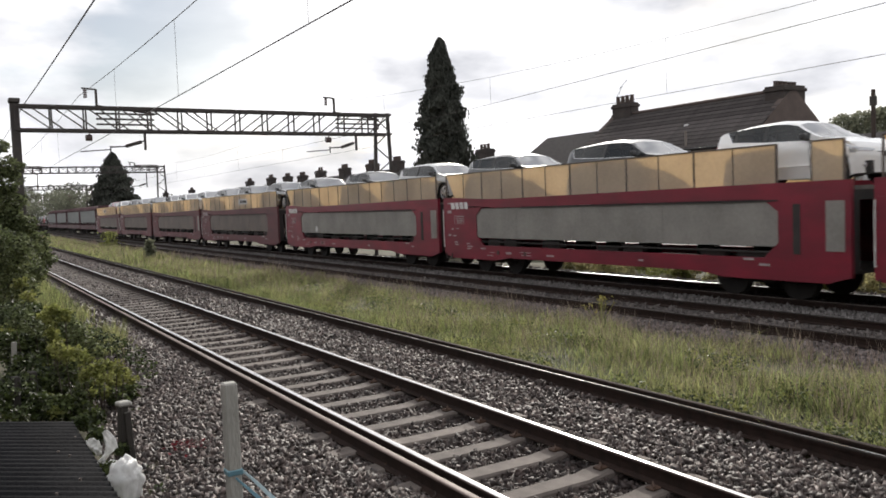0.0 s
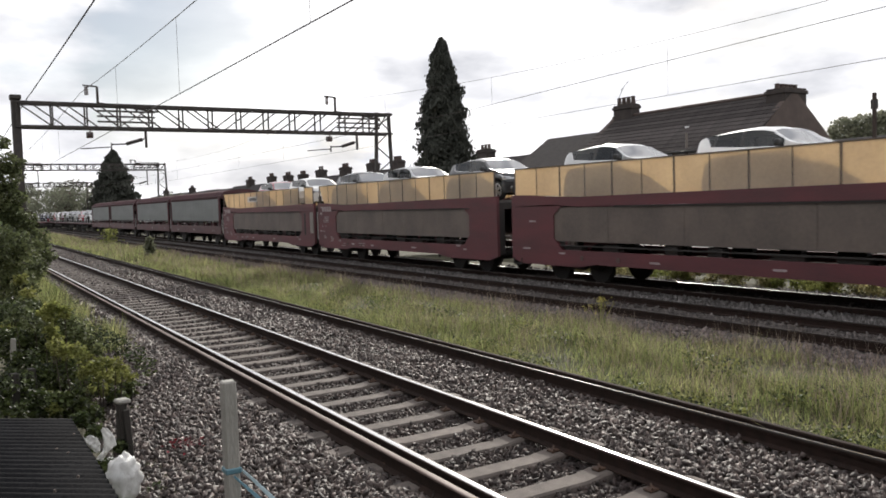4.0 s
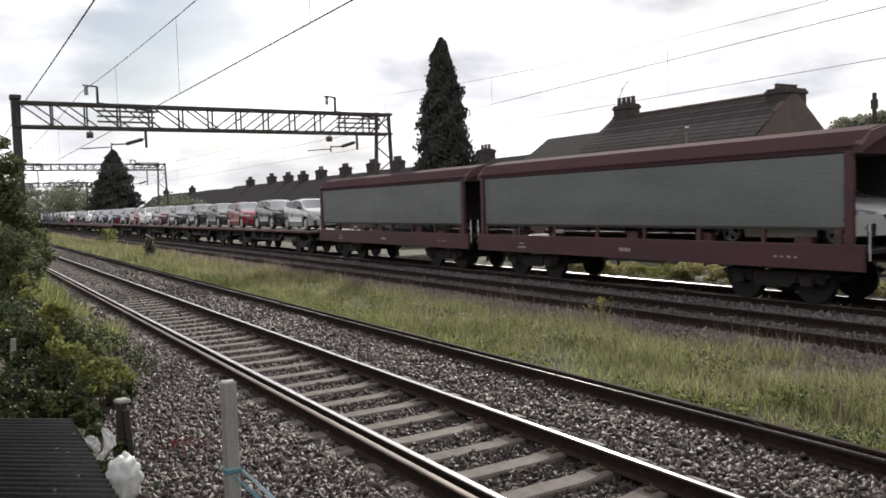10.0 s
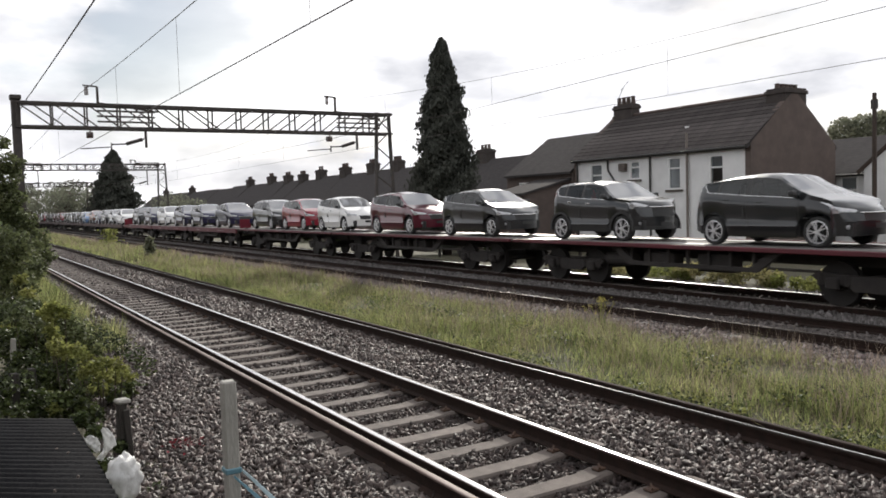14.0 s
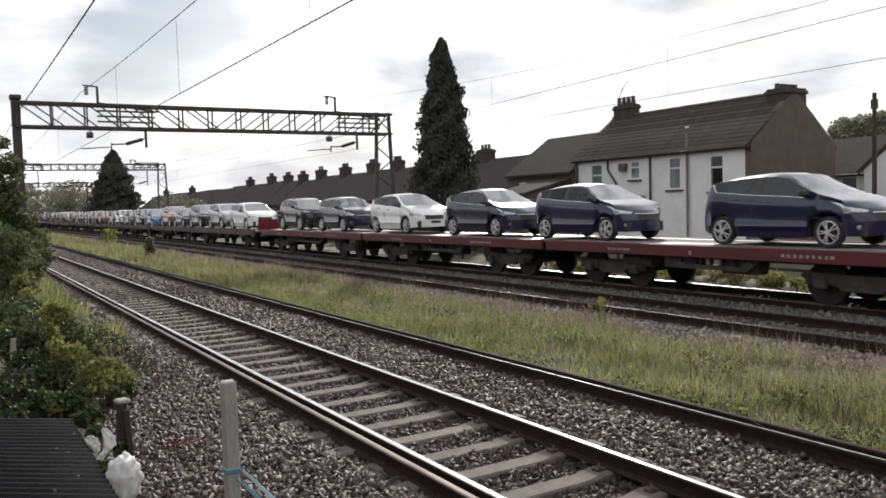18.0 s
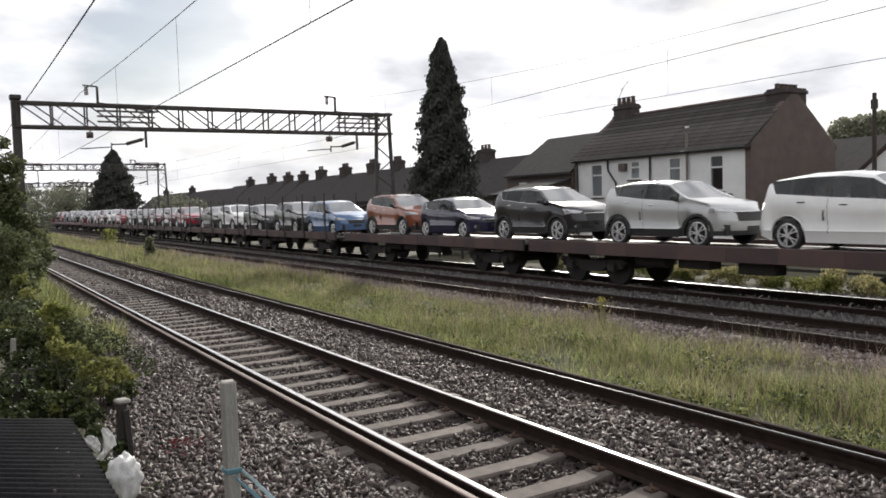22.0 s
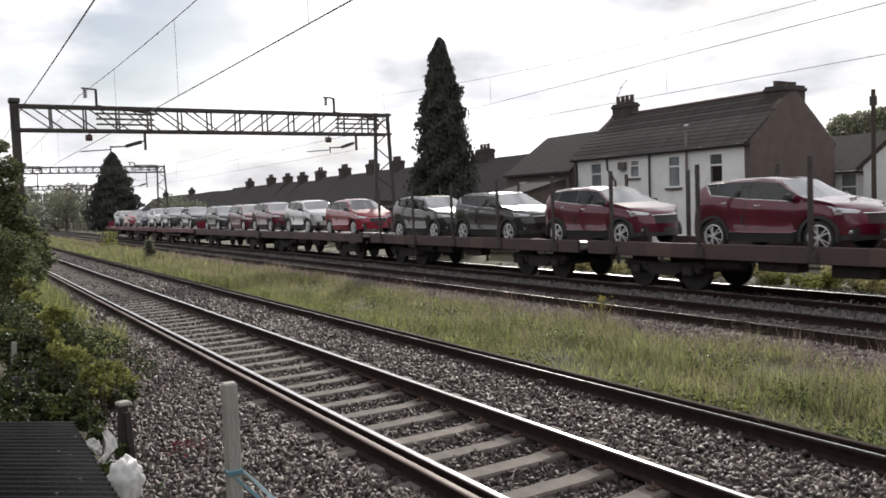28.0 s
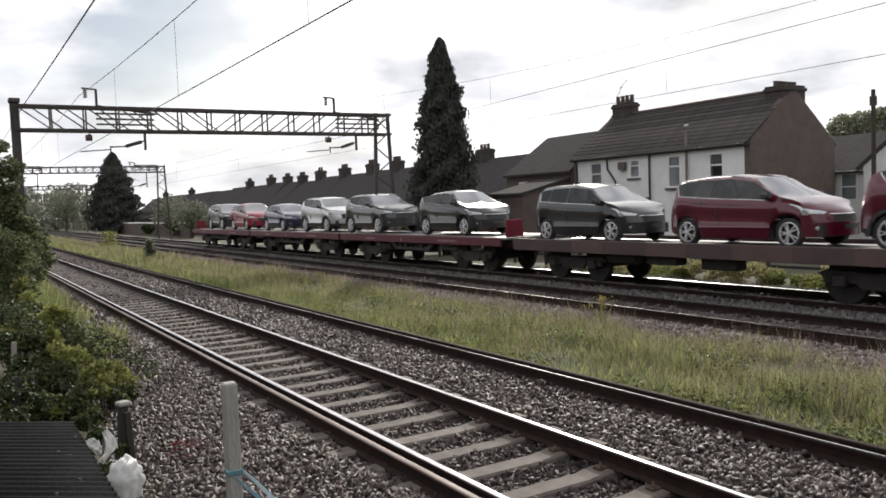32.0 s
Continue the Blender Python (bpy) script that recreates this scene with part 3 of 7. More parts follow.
def double_deck_wagon(u0, u1, bright, head_at_rear, cut=0.0, spots=0, slot=False):
    """Half of a two-deck car carrier: red frame, grey lower panels, tan upper sheets."""
    L, mid = u1 - u0, (u0 + u1) / 2
    h = L / 2
    paint = WAGON_RED if bright else WAGON_MAROON
    w = thing("double_deck_wagon", pose(0, 0, 0), ("bright red" if bright else "faded maroon") + " two-deck car-carrier wagon with tan upper side sheets", "railway wagon", "wagons of the train")
    part("lower_floor", boxes((-1.25, 1.25, -h + 0.2, h - 0.2, 0.62, 0.70)), FRAME_BLACK, w)
    part("upper_deck", boxes((-1.3, 1.3, -h, h, 2.30, 2.38)), FRAME_GREY, w, "upper loading deck")
    rr = random.Random(int(u0 * 3))
    for s in (-1, 1):
        x = s * 1.38
        zs = [(-h, 0.60), (-h + 0.5, 0.46), (-h + 3.0, 0.46), (-h + 3.7, 0.56), (h - 3.7, 0.56), (h - 3.0, 0.46), (h - 0.5, 0.46), (h, 0.60)]
        part("side_sill", side_prism(bmesh.new(), zs + [(h, 0.92), (-h, 0.92)], x - 0.05, x + 0.05), paint, w)
        # the beam dips where the deck sinks behind the rear end
        dip = [(-h, 2.50), (-h + 1.8, 2.49), (-1.0, 2.45), (h - 4.2, 2.41), (h - 3.0, 2.40), (h - 1.9, 2.44), (h - 1.0, 2.49), (h, 2.51)]
        part("side_beam", side_prism(bmesh.new(), [(-h, 2.16), (h - 4.5, 2.15), (h - 3.1, 2.13), (h - 1.9, 2.2), (h, 2.16)] + dip[::-1], x - 0.05, x + 0.05), paint, w)
        part("beam_lip", boxes((x - 0.06, x + 0.06, -h + 1.6, h - 4.5, 2.11, 2.145)), FRAME_BLACK, w, "dark lower edge of the beam")
        for y0, y1, c0, c1 in ((-h, -h + 1.6, 0, 0.35), (h - 2.0, h, -0.35, 0)):
            lo, hi = y0 + min(c0, 0), y1 + max(c1, 0)
            o = [(y0, 0.92), (hi if c1 else y1, 0.92), (y1, 1.25), (y1, 1.9), (hi if c1 else y1, 2.16), (lo if c0 else y0, 2.16), (y0, 1.9), (y0, 1.25), (lo if c0 else y0, 0.92)]
            part("end_plate", side_prism(bmesh.new(), o[1:], x - 0.05, x + 0.05), paint, w)
        # the lower panels, with rounded ends, in lengths that butt
        pa, pb, pz0, pz1, cr = -h + 1.45, h - 1.85, 1.165, 2.115, 0.24
        cuts = [pa, pa + (pb - pa) * 0.29, pa + (pb - pa) * 0.58, pb - (pb - pa) * 0.2, pb]
        for k in range(4):
            a, b = cuts[k] + (0.012 if k else 0), cuts[k + 1]
            o = []
            for cy, cz, a0, on in ((b, pz0, -90, k == 3), (b, pz1, 0, k == 3), (a, pz1, 90, k == 0), (a, pz0, 180, k == 0)):
                if on:
                    sy, sz = (-1 if cy == b else 1), (1 if cz == pz0 else -1)
                    o += [(cy + sy * cr + cr * math.cos(radians(a0 + q)), cz + sz * cr + cr * math.sin(radians(a0 + q))) for q in (0, 30, 60, 90)]
                else:
                    o.append((cy, cz))
            part("lower_panel", side_prism(bmesh.new(), o, x - 0.02, x + 0.02), SHEET_GREY if bright else SHEET_BROWN, w, "dusty side panel")
        part("lower_rail", boxes((x - 0.03, x + 0.03, -h + 1.6, h - 2.0, 1.03, 1.06)), FRAME_BLACK, w)
        for k in range(7):
            y = pa + 0.7 + k * (pb - pa - 1.4) / 6 + rr.uniform(-0.4, 0.4)
            part("load_chock", boxes((s * 1.2 - 0.12, s * 1.2 + 0.12, y - rr.uniform(0.15, 0.5), y + rr.uniform(0.15, 0.5), 0.70, rr.uniform(1.0, 1.18)), bevel=0.02), FRAME_BLACK, w)
        edges = [-h + 0.15 + i * (L - 0.3) / 14 for i in range(15)]
        if cut:
            # a loading gap stands open behind the front sheet
            edges = [-h + 0.15, -h + cut] + [-h + cut + 0.8 + i * (L - cut - 0.95) / 12 for i in range(13)]
        for i, (a, b) in enumerate(zip(edges, edges[1:])):
            if cut and i == 1:
                continue
            a, b = a + 0.012, b - 0.012
            back = b - 0.5 if head_at_rear and i == len(edges) - 2 else b
            part("upper_sheet", side_prism(bmesh.new(), [(a, interp(dip, a)), (back, interp(dip, b)), (b, 3.28), (a, 3.28)], x - 0.006, x + 0.006), SHEET_TAN, w)
        bm = bmesh.new()
        for i, yy in enumerate(edges):
            t = 0.02 if i % 2 == 0 else 0.006
            box(bm, x - 0.02, x + 0.02, yy - t, yy + t, interp(dip, yy), 3.3)
        for a, b in ((edges[0], edges[1]), (edges[2], edges[-1])) if cut else ((edges[0], edges[-1]),):
            box(bm, x - 0.025, x + 0.025, a, b, 3.28, 3.305)
        part("sheet_frame", bm, SHEET_FRAME, w, "thin dark sheet frame")
    if head_at_rear:
        part("grab_rail", rod(rod(bmesh.new(), (-1.47, h - 0.03, 0.85), (-1.47, h - 0.03, 2.1), 0.016, 6), (-1.47, h - 0.03, 0.85), (-1.3, h - 0.03, 0.85), 0.016, 6), MARK_WHITE, w, "white grab rail")
    part("corner_step", boxes((-1.46, -1.36, h - 0.5, h - 0.1, 0.42, 0.45), (-1.46, -1.44, h - 0.5, h - 0.47, 0.42, 0.62), (-1.46, -1.44, h - 0.13, h - 0.1, 0.42, 0.62)), FRAME_BLACK, w)
    for k in range(2):
        part("tie_ring", rod(bmesh.new(), (-1.45, h - 3.2 - 1.4 * k, 0.72), (-1.43, h - 3.2 - 1.4 * k, 0.72), 0.07, 12), PATCH, w, "rusty tie-down ring")
    for y in (-h + 2.4, h - 2.4):
        bogie(w, y)
    for out in (-1, 1):
        y = out * (h - 0.06)
        part("end_portal", boxes((-1.33, -1.12, y - 0.05, y + 0.05, 0.7, 2.3), (1.12, 1.33, y - 0.05, y + 0.05, 0.7, 2.3), (-1.33, 1.33, y - 0.05, y + 0.05, 2.1, 2.3)), FRAME_BLACK, w)
    if head_at_rear:
        z, yy = 2.12, h - 1.55
        for k, wd in enumerate((0.2, 0.2, 0.2, 0.22)):
            o = [(yy + 0.27 * k, z), (yy + 0.27 * k + wd, z), (yy + 0.27 * k + wd + 0.05, z + 0.22), (yy + 0.27 * k + 0.05, z + 0.22)]
            part("logo_block", side_prism(bmesh.new(), o, -1.438, -1.43), MARK_WHITE if bright else STENCIL, w, "white slanted logo block")
        marks(w, -1.436, [(h - 0.45, h - 0.25, 2.30, 2.36), (h - 1.25, h - 0.72, 1.86, 1.89), (h - 1.2, h - 0.7, 1.79, 1.82), (h - 1.22, h - 0.75, 1.72, 1.75), (h - 1.15, h - 0.8, 1.65, 1.68), (h - 0.95, h - 0.75, 1.45, 1.49), (h - 0.6, h - 0.45, 1.42, 1.5), (h - 0.85, h - 0.6, 0.98, 1.04), (h - 0.5, h - 0.2, 1.98, 2.12), (h - 0.42, h - 0.22, 1.2, 1.3), (h - 0.75, h - 0.5, 1.2, 1.26), (h - 1.6, h - 1.35, 0.95, 1.0), (h - 1.75, h - 1.35, 0.86, 0.91), (h - 1.65, h - 1.35, 0.78, 0.83), (h - 2.9, h - 2.5, 0.6, 0.64), (h - 3.0, h - 2.7, 0.7, 0.73), (h - 3.9, h - 3.55, 0.68, 0.78), (h - 4.9, h - 4.3, 0.66, 0.70), (h - 4.9, h - 4.2, 0.75, 0.78)])
        bm = bmesh.new()
        for q in range(4):
            box(bm, -1.437, -1.43, h - 1.27, h - 0.67, 1.62 + 0.09 * q, 1.63 + 0.09 * q)
            box(bm, -1.437, -1.43, h - 1.27 + 0.195 * q, h - 1.258 + 0.195 * q, 1.62, 1.9)
        part("load_table", bm, STENCIL, w, "white ruled load table")
    if slot:
        part("end_slot", boxes((-1.437, -1.43, -h + 1.08, -h + 1.25, 1.02, 2.05), bevel=0.003), FRAME_BLACK, w, "dark slot in the end plate")
        part("end_panel", boxes((-1.437, -1.43, -h + 0.12, -h + 0.52, 1.1, 2.1), bevel=0.003), SHEET_GREY, w, "small grey end panel")
    marks(w, -1.436, [(y, y + rr.uniform(0.15, 0.5), z, z + 0.07) for y, z in ((-h + 1.8, 0.75), (-h + 2.2, 0.86), (-2, 0.7), (1.5, 0.68), (h - 2.5, 0.8), (h - 1.2, 1.7), (h - 0.9, 0.9))])
    if spots and bright:
        part("white_roundel", rod(bmesh.new(), (-1.41, -h + spots, 1.35), (-1.404, -h + spots, 1.35), 0.14, 20), MARK_WHITE, w)
    if spots and not bright:
        y0 = 0.9 if u0 > 80 else -2.45
        b = part("notice_board", boxes((-1.40, -1.394, y0, y0 + 1.65, 2.72, 3.04)), MARK_WHITE, w, "white notice board on the upper sheets")
        for k in range(5):
            o = [(y0 + 0.16 + 0.24 * k, 2.80), (y0 + 0.33 + 0.24 * k, 2.80), (y0 + 0.30 + 0.24 * k, 2.96), (y0 + 0.13 + 0.24 * k, 2.96)]
            part("board_mark", side_prism(bmesh.new(), o, -1.406, -1.4005), FRAME_BLACK, b, "dark slanted logo block")
    return on_train(w, mid)


def covered_wagon(u0, u1):
    """Half of a covered car carrier: maroon frame and roof, grey canvas curtains."""
    L, mid = u1 - u0, (u0 + u1) / 2
    h = L / 2
    w = thing("covered_wagon", pose(0, 0, 0), "maroon covered car-carrier wagon with grey canvas side curtains", "railway wagon", "wagons of the train")
    roof = [(-1.40, 3.08), (-1.40, 3.2), (-1.3, 3.3), (-1.1, 3.50), (-0.6, 3.62), (0, 3.66), (0.6, 3.62), (1.1, 3.50), (1.3, 3.3), (1.40, 3.2), (1.40, 3.08), (1.3, 3.04), (-1.3, 3.04)]
    part("roof", prism(bmesh.new(), roof, -h + 0.1, h - 0.1), ROOF_HAZY, w, "rounded maroon roof, greyed by haze put into its colour", smooth=False)
    # black instead of deck grey: the interior's shade is painted on the floor
    part("floor", boxes((-1.3, 1.3, -h, h, 1.12, 1.2)), FRAME_BLACK, w)
    for s in (-1, 1):
        x = s * 1.38
        part("side_sill", boxes((x - 0.05, x + 0.05, -h, h, 0.78, 1.30), bevel=0.012), MAROON_DARK, w)
        bm = bmesh.new()
        n = 60
        # the far curtain is drawn lower to keep the gap beneath dark
        va = [bm.verts.new((x + s * 0.012 * math.sin(i * 1.9 + math.sin(i * 0.7)), -h + 0.42 + i * (L - 0.84) / n, 1.63 if s < 0 else 1.31)) for i in range(n + 1)]
        vb = [bm.verts.new((x + s * 0.008 * math.sin(i * 1.7), -h + 0.42 + i * (L - 0.84) / n, 3.06)) for i in range(n + 1)]
        for i in range(n):
            bm.faces.new((va[i], va[i + 1], vb[i + 1], vb[i]))
        part("curtain", bm, CANVAS, w, "grey canvas curtain", smooth=True)
        part("curtain_rail", boxes((x - 0.03, x + 0.03, -h + 0.4, h - 0.4, 1.58, 1.64)), FRAME_BLACK, w)
        for i in range(8):
            y = -h + 0.5 + i * (L - 1.0) / 7
            part("stanchion", boxes((x - 0.03, x + 0.03, y - 0.05, y + 0.05, 1.28, 1.62)), MAROON_DARK, w)
        for out in (-1, 1):
            y = out * (h - 0.3)
            part("corner_post", boxes((x - 0.06, x + 0.06, y - 0.09, y + 0.09, 1.2, 3.1), bevel=0.02), MAROON_DARK, w)
    for s in (-1, 1):
        x = s * 1.41
        part("rain_strip", boxes((x - 0.02, x + 0.02, -h + 0.1, h - 0.1, 3.19, 3.225)), MAROON_DARK, w, "dark strip along the roof edge")
    rr = random.Random(int(u0))
    for k in range(5):
        y = -h + 1.6 + k * (L - 3.2) / 4 + rr.uniform(-0.5, 0.5)
        part("load_chock", boxes((-1.32, -1.12, y - rr.uniform(0.12, 0.3), y + rr.uniform(0.12, 0.3), 1.2, rr.uniform(1.38, 1.55)), bevel=0.02), MAROON_DARK, w)
    part("load_plate", boxes((-1.43, -1.424, 2.2, 2.55, 1.40, 1.50)), STENCIL, w, "blank white plate")
    for out in (-1, 1):
        y = out * (h - 0.12)
        part("end_bow", prism(bmesh.new(), [(-1.41, 3.05), (-1.41, 3.2), (-1.1, 3.48), (-0.6, 3.60), (0, 3.64), (0.6, 3.60), (1.1, 3.48), (1.41, 3.2), (1.41, 3.05), (1.25, 3.15), (0.6, 3.4), (-0.6, 3.4), (-1.25, 3.15)], y - 0.09, y + 0.09), MAROON_DARK, w, "maroon roof bow")
        part("gangway_rod", rod(bmesh.new(), (-1.35, y + out * 0.2, 1.0), (-1.35, y + out * 0.2, 1.75), 0.018, 6), MARK_WHITE, w, "pale handrail")
    marks(w, -1.434, [(-h + 1.4 + 0.16 * k, -h + 1.5 + 0.16 * k, 1.0, 1.06) for k in range(4)] + [(h - 2.6, h - 2.1, 0.92, 1.0), (h - 2.5, h - 2.2, 1.04, 1.1)])
    part("stencil_mark", boxes((-1.44, -1.434, -0.4, 0.0, 0.97, 1.06)), STENCIL, w, "white stencilled bar")
    for y in (-h + 2.3, h - 2.3):
        bogie(w, y)
    return on_train(w, mid)


DD = [(-22.0, -6.9, True, False), (-6.3, 8.72, True, True), (9.18, 24.1, True, True), (24.5, 39.6, True, True), (40.9, 55.9, False, True), (56.5, 71.6, False, False), (72.4, 86.9, False, True), (87.4, 102.3, False, True)]
for i, (a, b, br, hd) in enumerate(DD):
    double_deck_wagon(a, b, br, hd, cut={2: 0.85, 7: 1.2}.get(i, 0.0), spots=11.2 if i in (3, 4, 7) else 0, slot=i in (0, 2, 3, 5, 7))
for a, b in ((103.0, 116.7), (117.2, 130.3), (131.3, 144.4), (145.0, 157.7)):
    covered_wagon(a, b)
for a, b, st, pn, jt in ((158.9, 172.6, "slim", (), (False, True)), (172.8, 186.3, "slim", (), (True, True)), (186.5, 200.1, "slim", (), (True, True)), (200.3, 213.7, "slim", (), (True, False)),
                         (214.6, 226.2, "red", ((-5.78, -5.7, ()),), (False, True)), (226.4, 238.4, "red", (), (True, True)), (238.6, 251.4, "red", ((6.25, 6.3, ()),), (True, False)),
                         (252.7, 266.8, "brown", ((-7.03, -6.95, ()),), (False, True)), (267.1, 280.1, "brown", (), (True, False)), (281.1, 294.0, "stakes", (), (False, True)), (294.3, 307.6, "stakes", (), (True, False)),
                         (308.3, 321.7, "stakes", (), (False, True)), (322.1, 335.0, "stakes", (), (True, False)), (335.9, 348.7, "brown", (), (False, True)), (349.1, 362.7, "brown", (), (True, False)),
                         (363.4, 375.6, "red", ((-6.08, -6.0, ()),), (False, True)), (375.8, 388.2, "red", (), (True, True)), (388.4, 401.2, "red", ((6.25, 6.3, ()),), (True, False))):
    flat_wagon(a, b, st, pn, jt)


# ---- cars carried by the train ----
def paint(name, c, flake=0.0):
    return surf(name, c, tuple(x * 0.88 for x in c), 2, 0.33, metal=flake, coat=1.0, fine=300, spec=0.3)


PAINTS = {"white": paint("white_car_paint", (0.80, 0.80, 0.79)), "silver": paint("silver_car_paint", (0.48, 0.49, 0.49), 0.45), "red": paint("red_car_paint", (0.235, 0.005, 0.022)),
          "claret": paint("dark_red_car_paint", (0.085, 0.0015, 0.015), 0.2), "navy": paint("navy_car_paint", (0.007, 0.007, 0.042), 0.1), "grey": paint("dark_grey_car_paint", (0.02, 0.022, 0.024), 0.3),
          "black": paint("black_car_paint", (0.007, 0.007, 0.0085)), "orange": paint("orange_car_paint", (0.24, 0.062, 0.026), 0.2), "blue": paint("light_blue_car_paint", (0.085, 0.16, 0.31), 0.3),
          "green": paint("grey_green_car_paint", (0.036, 0.04, 0.037), 0.3)}
WORDS = {"white": "white", "silver": "silver", "red": "bright red", "claret": "dark red", "navy": "navy blue", "grey": "dark grey", "black": "black", "orange": "copper orange", "blue": "light blue", "green": "grey-green"}
CAR_GLASS = glassy("car_glass", (0.42, 0.45, 0.46), 0.45)
TRIM = surf("black_plastic_trim", (0.02, 0.02, 0.02), (0.03, 0.03, 0.03), 9, 0.55)
CABIN = surf("dark_cabin_cloth", (0.03, 0.03, 0.032), (0.05, 0.05, 0.05), 6, 0.9)
TYRE = surf("tyre_rubber", (0.018, 0.018, 0.018), (0.03, 0.03, 0.03), 14, 0.8, bump=0.2)
ALLOY = surf("alloy_rim", (0.74, 0.74, 0.75), (0.62, 0.62, 0.63), 8, 0.35, metal=0.35)
# the pale diffuse part paints the bright sky's reflection into the glass
SCREEN_GLASS = glassy("windscreen_glass", (0.45, 0.48, 0.49), 0.5, 2.7, (0.5, 0.51, 0.52))
LAMP_CLEAR = surf("headlamp_lens", (0.62, 0.63, 0.645), (0.40, 0.41, 0.43), 12, 0.1, metal=0.4, coat=1.0)
LAMP_CORE = surf("headlamp_reflector", (0.12, 0.12, 0.125), (0.5, 0.5, 0.5), 30, 0.1, metal=0.6, coat=1.0)
LAMP_RED = surf("tail_lamp_lens", (0.42, 0.012, 0.02), (0.30, 0.01, 0.015), 9, 0.12, coat=1.0)
CHROME = surf("chrome_strip", (0.75, 0.75, 0.75), (0.65, 0.65, 0.65), 9, 0.12, metal=1.0)

# length, width, wheelbase, front overhang, wheel radius, ride height, the start of the rear window's kick, then the middle line's top and the waist line as (share of length, height)
KINDS = {}
KINDS["compact_people_carrier"] = (4.38, 1.80, 2.65, 0.90, 0.325, 0.20, 0.845,
    [(0, 0.55), (0.010, 0.72), (0.03, 0.80), (0.10, 0.935), (0.19, 1.06), (0.235, 1.12), (0.43, 1.56), (0.50, 1.61), (0.58, 1.62), (0.72, 1.585), (0.88, 1.475), (0.925, 1.40), (0.972, 1.08), (0.985, 0.92), (1, 0.68)],
    [(0, 0.53), (0.010, 0.68), (0.03, 0.75), (0.10, 0.865), (0.26, 1.03), (0.6, 1.11), (0.86, 1.21), (0.93, 1.22), (0.985, 0.86), (1, 0.64)])
KINDS["seven_seat_people_carrier"] = (4.52, 1.81, 2.79, 0.89, 0.325, 0.20, 0.87,
    [(0, 0.55), (0.010, 0.72), (0.03, 0.80), (0.10, 0.935), (0.18, 1.06), (0.23, 1.12), (0.41, 1.57), (0.55, 1.66), (0.74, 1.65), (0.89, 1.58), (0.935, 1.48), (0.975, 1.08), (0.988, 0.92), (1, 0.68)],
    [(0, 0.53), (0.010, 0.68), (0.03, 0.75), (0.10, 0.865), (0.26, 1.03), (0.6, 1.09), (0.88, 1.18), (0.94, 1.18), (0.985, 0.86), (1, 0.64)])
KINDS["large_people_carrier"] = (4.80, 1.88, 2.85, 0.96, 0.34, 0.20, 0.855,
    [(0, 0.57), (0.010, 0.75), (0.03, 0.83), (0.10, 0.96), (0.19, 1.08), (0.24, 1.14), (0.42, 1.59), (0.55, 1.67), (0.72, 1.66), (0.88, 1.57), (0.925, 1.48), (0.972, 1.10), (0.985, 0.92), (1, 0.68)],
    [(0, 0.55), (0.010, 0.71), (0.03, 0.78), (0.10, 0.89), (0.26, 1.04), (0.6, 1.12), (0.86, 1.22), (0.93, 1.23), (0.985, 0.88), (1, 0.64)])
KINDS["sport_utility_car"] = (4.52, 1.84, 2.69, 0.93, 0.355, 0.24, 0.815,
    [(0, 0.62), (0.010, 0.84), (0.03, 0.93), (0.09, 1.02), (0.20, 1.13), (0.265, 1.20), (0.43, 1.61), (0.55, 1.68), (0.72, 1.67), (0.86, 1.61), (0.915, 1.50), (0.972, 1.14), (0.985, 0.96), (1, 0.70)],
    [(0, 0.60), (0.010, 0.79), (0.03, 0.875), (0.09, 0.95), (0.28, 1.10), (0.6, 1.18), (0.82, 1.29), (0.93, 1.31), (0.985, 0.93), (1, 0.66)])
KINDS["small_sport_utility_car"] = (4.02, 1.77, 2.52, 0.82, 0.345, 0.25, 0.85,
    [(0, 0.64), (0.010, 0.90), (0.04, 1.02), (0.09, 1.08), (0.21, 1.13), (0.265, 1.18), (0.42, 1.58), (0.54, 1.66), (0.75, 1.64), (0.90, 1.56), (0.945, 1.46), (0.98, 1.10), (0.99, 0.95), (1, 0.70)],
    [(0, 0.62), (0.010, 0.84), (0.04, 0.94), (0.09, 1.00), (0.28, 1.10), (0.6, 1.16), (0.86, 1.26), (0.945, 1.26), (0.985, 0.93), (1, 0.66)])
KINDS["tall_small_car"] = (4.06, 1.75, 2.49, 0.80, 0.315, 0.20, 0.855,
    [(0, 0.54), (0.012, 0.74), (0.05, 0.90), (0.09, 0.97), (0.16, 1.05), (0.205, 1.11), (0.40, 1.54), (0.54, 1.61), (0.74, 1.58), (0.89, 1.50), (0.935, 1.40), (0.978, 1.06), (0.988, 0.92), (1, 0.66)],
    [(0, 0.52), (0.012, 0.70), (0.05, 0.83), (0.10, 0.90), (0.26, 1.02), (0.6, 1.09), (0.88, 1.18), (0.94, 1.18), (0.985, 0.86), (1, 0.62)])
KINDS["hatchback_car"] = (4.20, 1.78, 2.60, 0.86, 0.315, 0.18, 0.80,
    [(0, 0.50), (0.010, 0.66), (0.03, 0.74), (0.10, 0.85), (0.22, 0.99), (0.27, 1.03), (0.42, 1.38), (0.48, 1.445), (0.56, 1.475), (0.68, 1.455), (0.80, 1.40), (0.89, 1.33), (0.925, 1.25), (0.97, 1.02), (0.985, 0.88), (1, 0.62)],
    [(0, 0.48), (0.010, 0.62), (0.03, 0.69), (0.10, 0.79), (0.28, 0.94), (0.6, 0.99), (0.84, 1.07), (0.92, 1.08), (0.985, 0.82), (1, 0.58)])

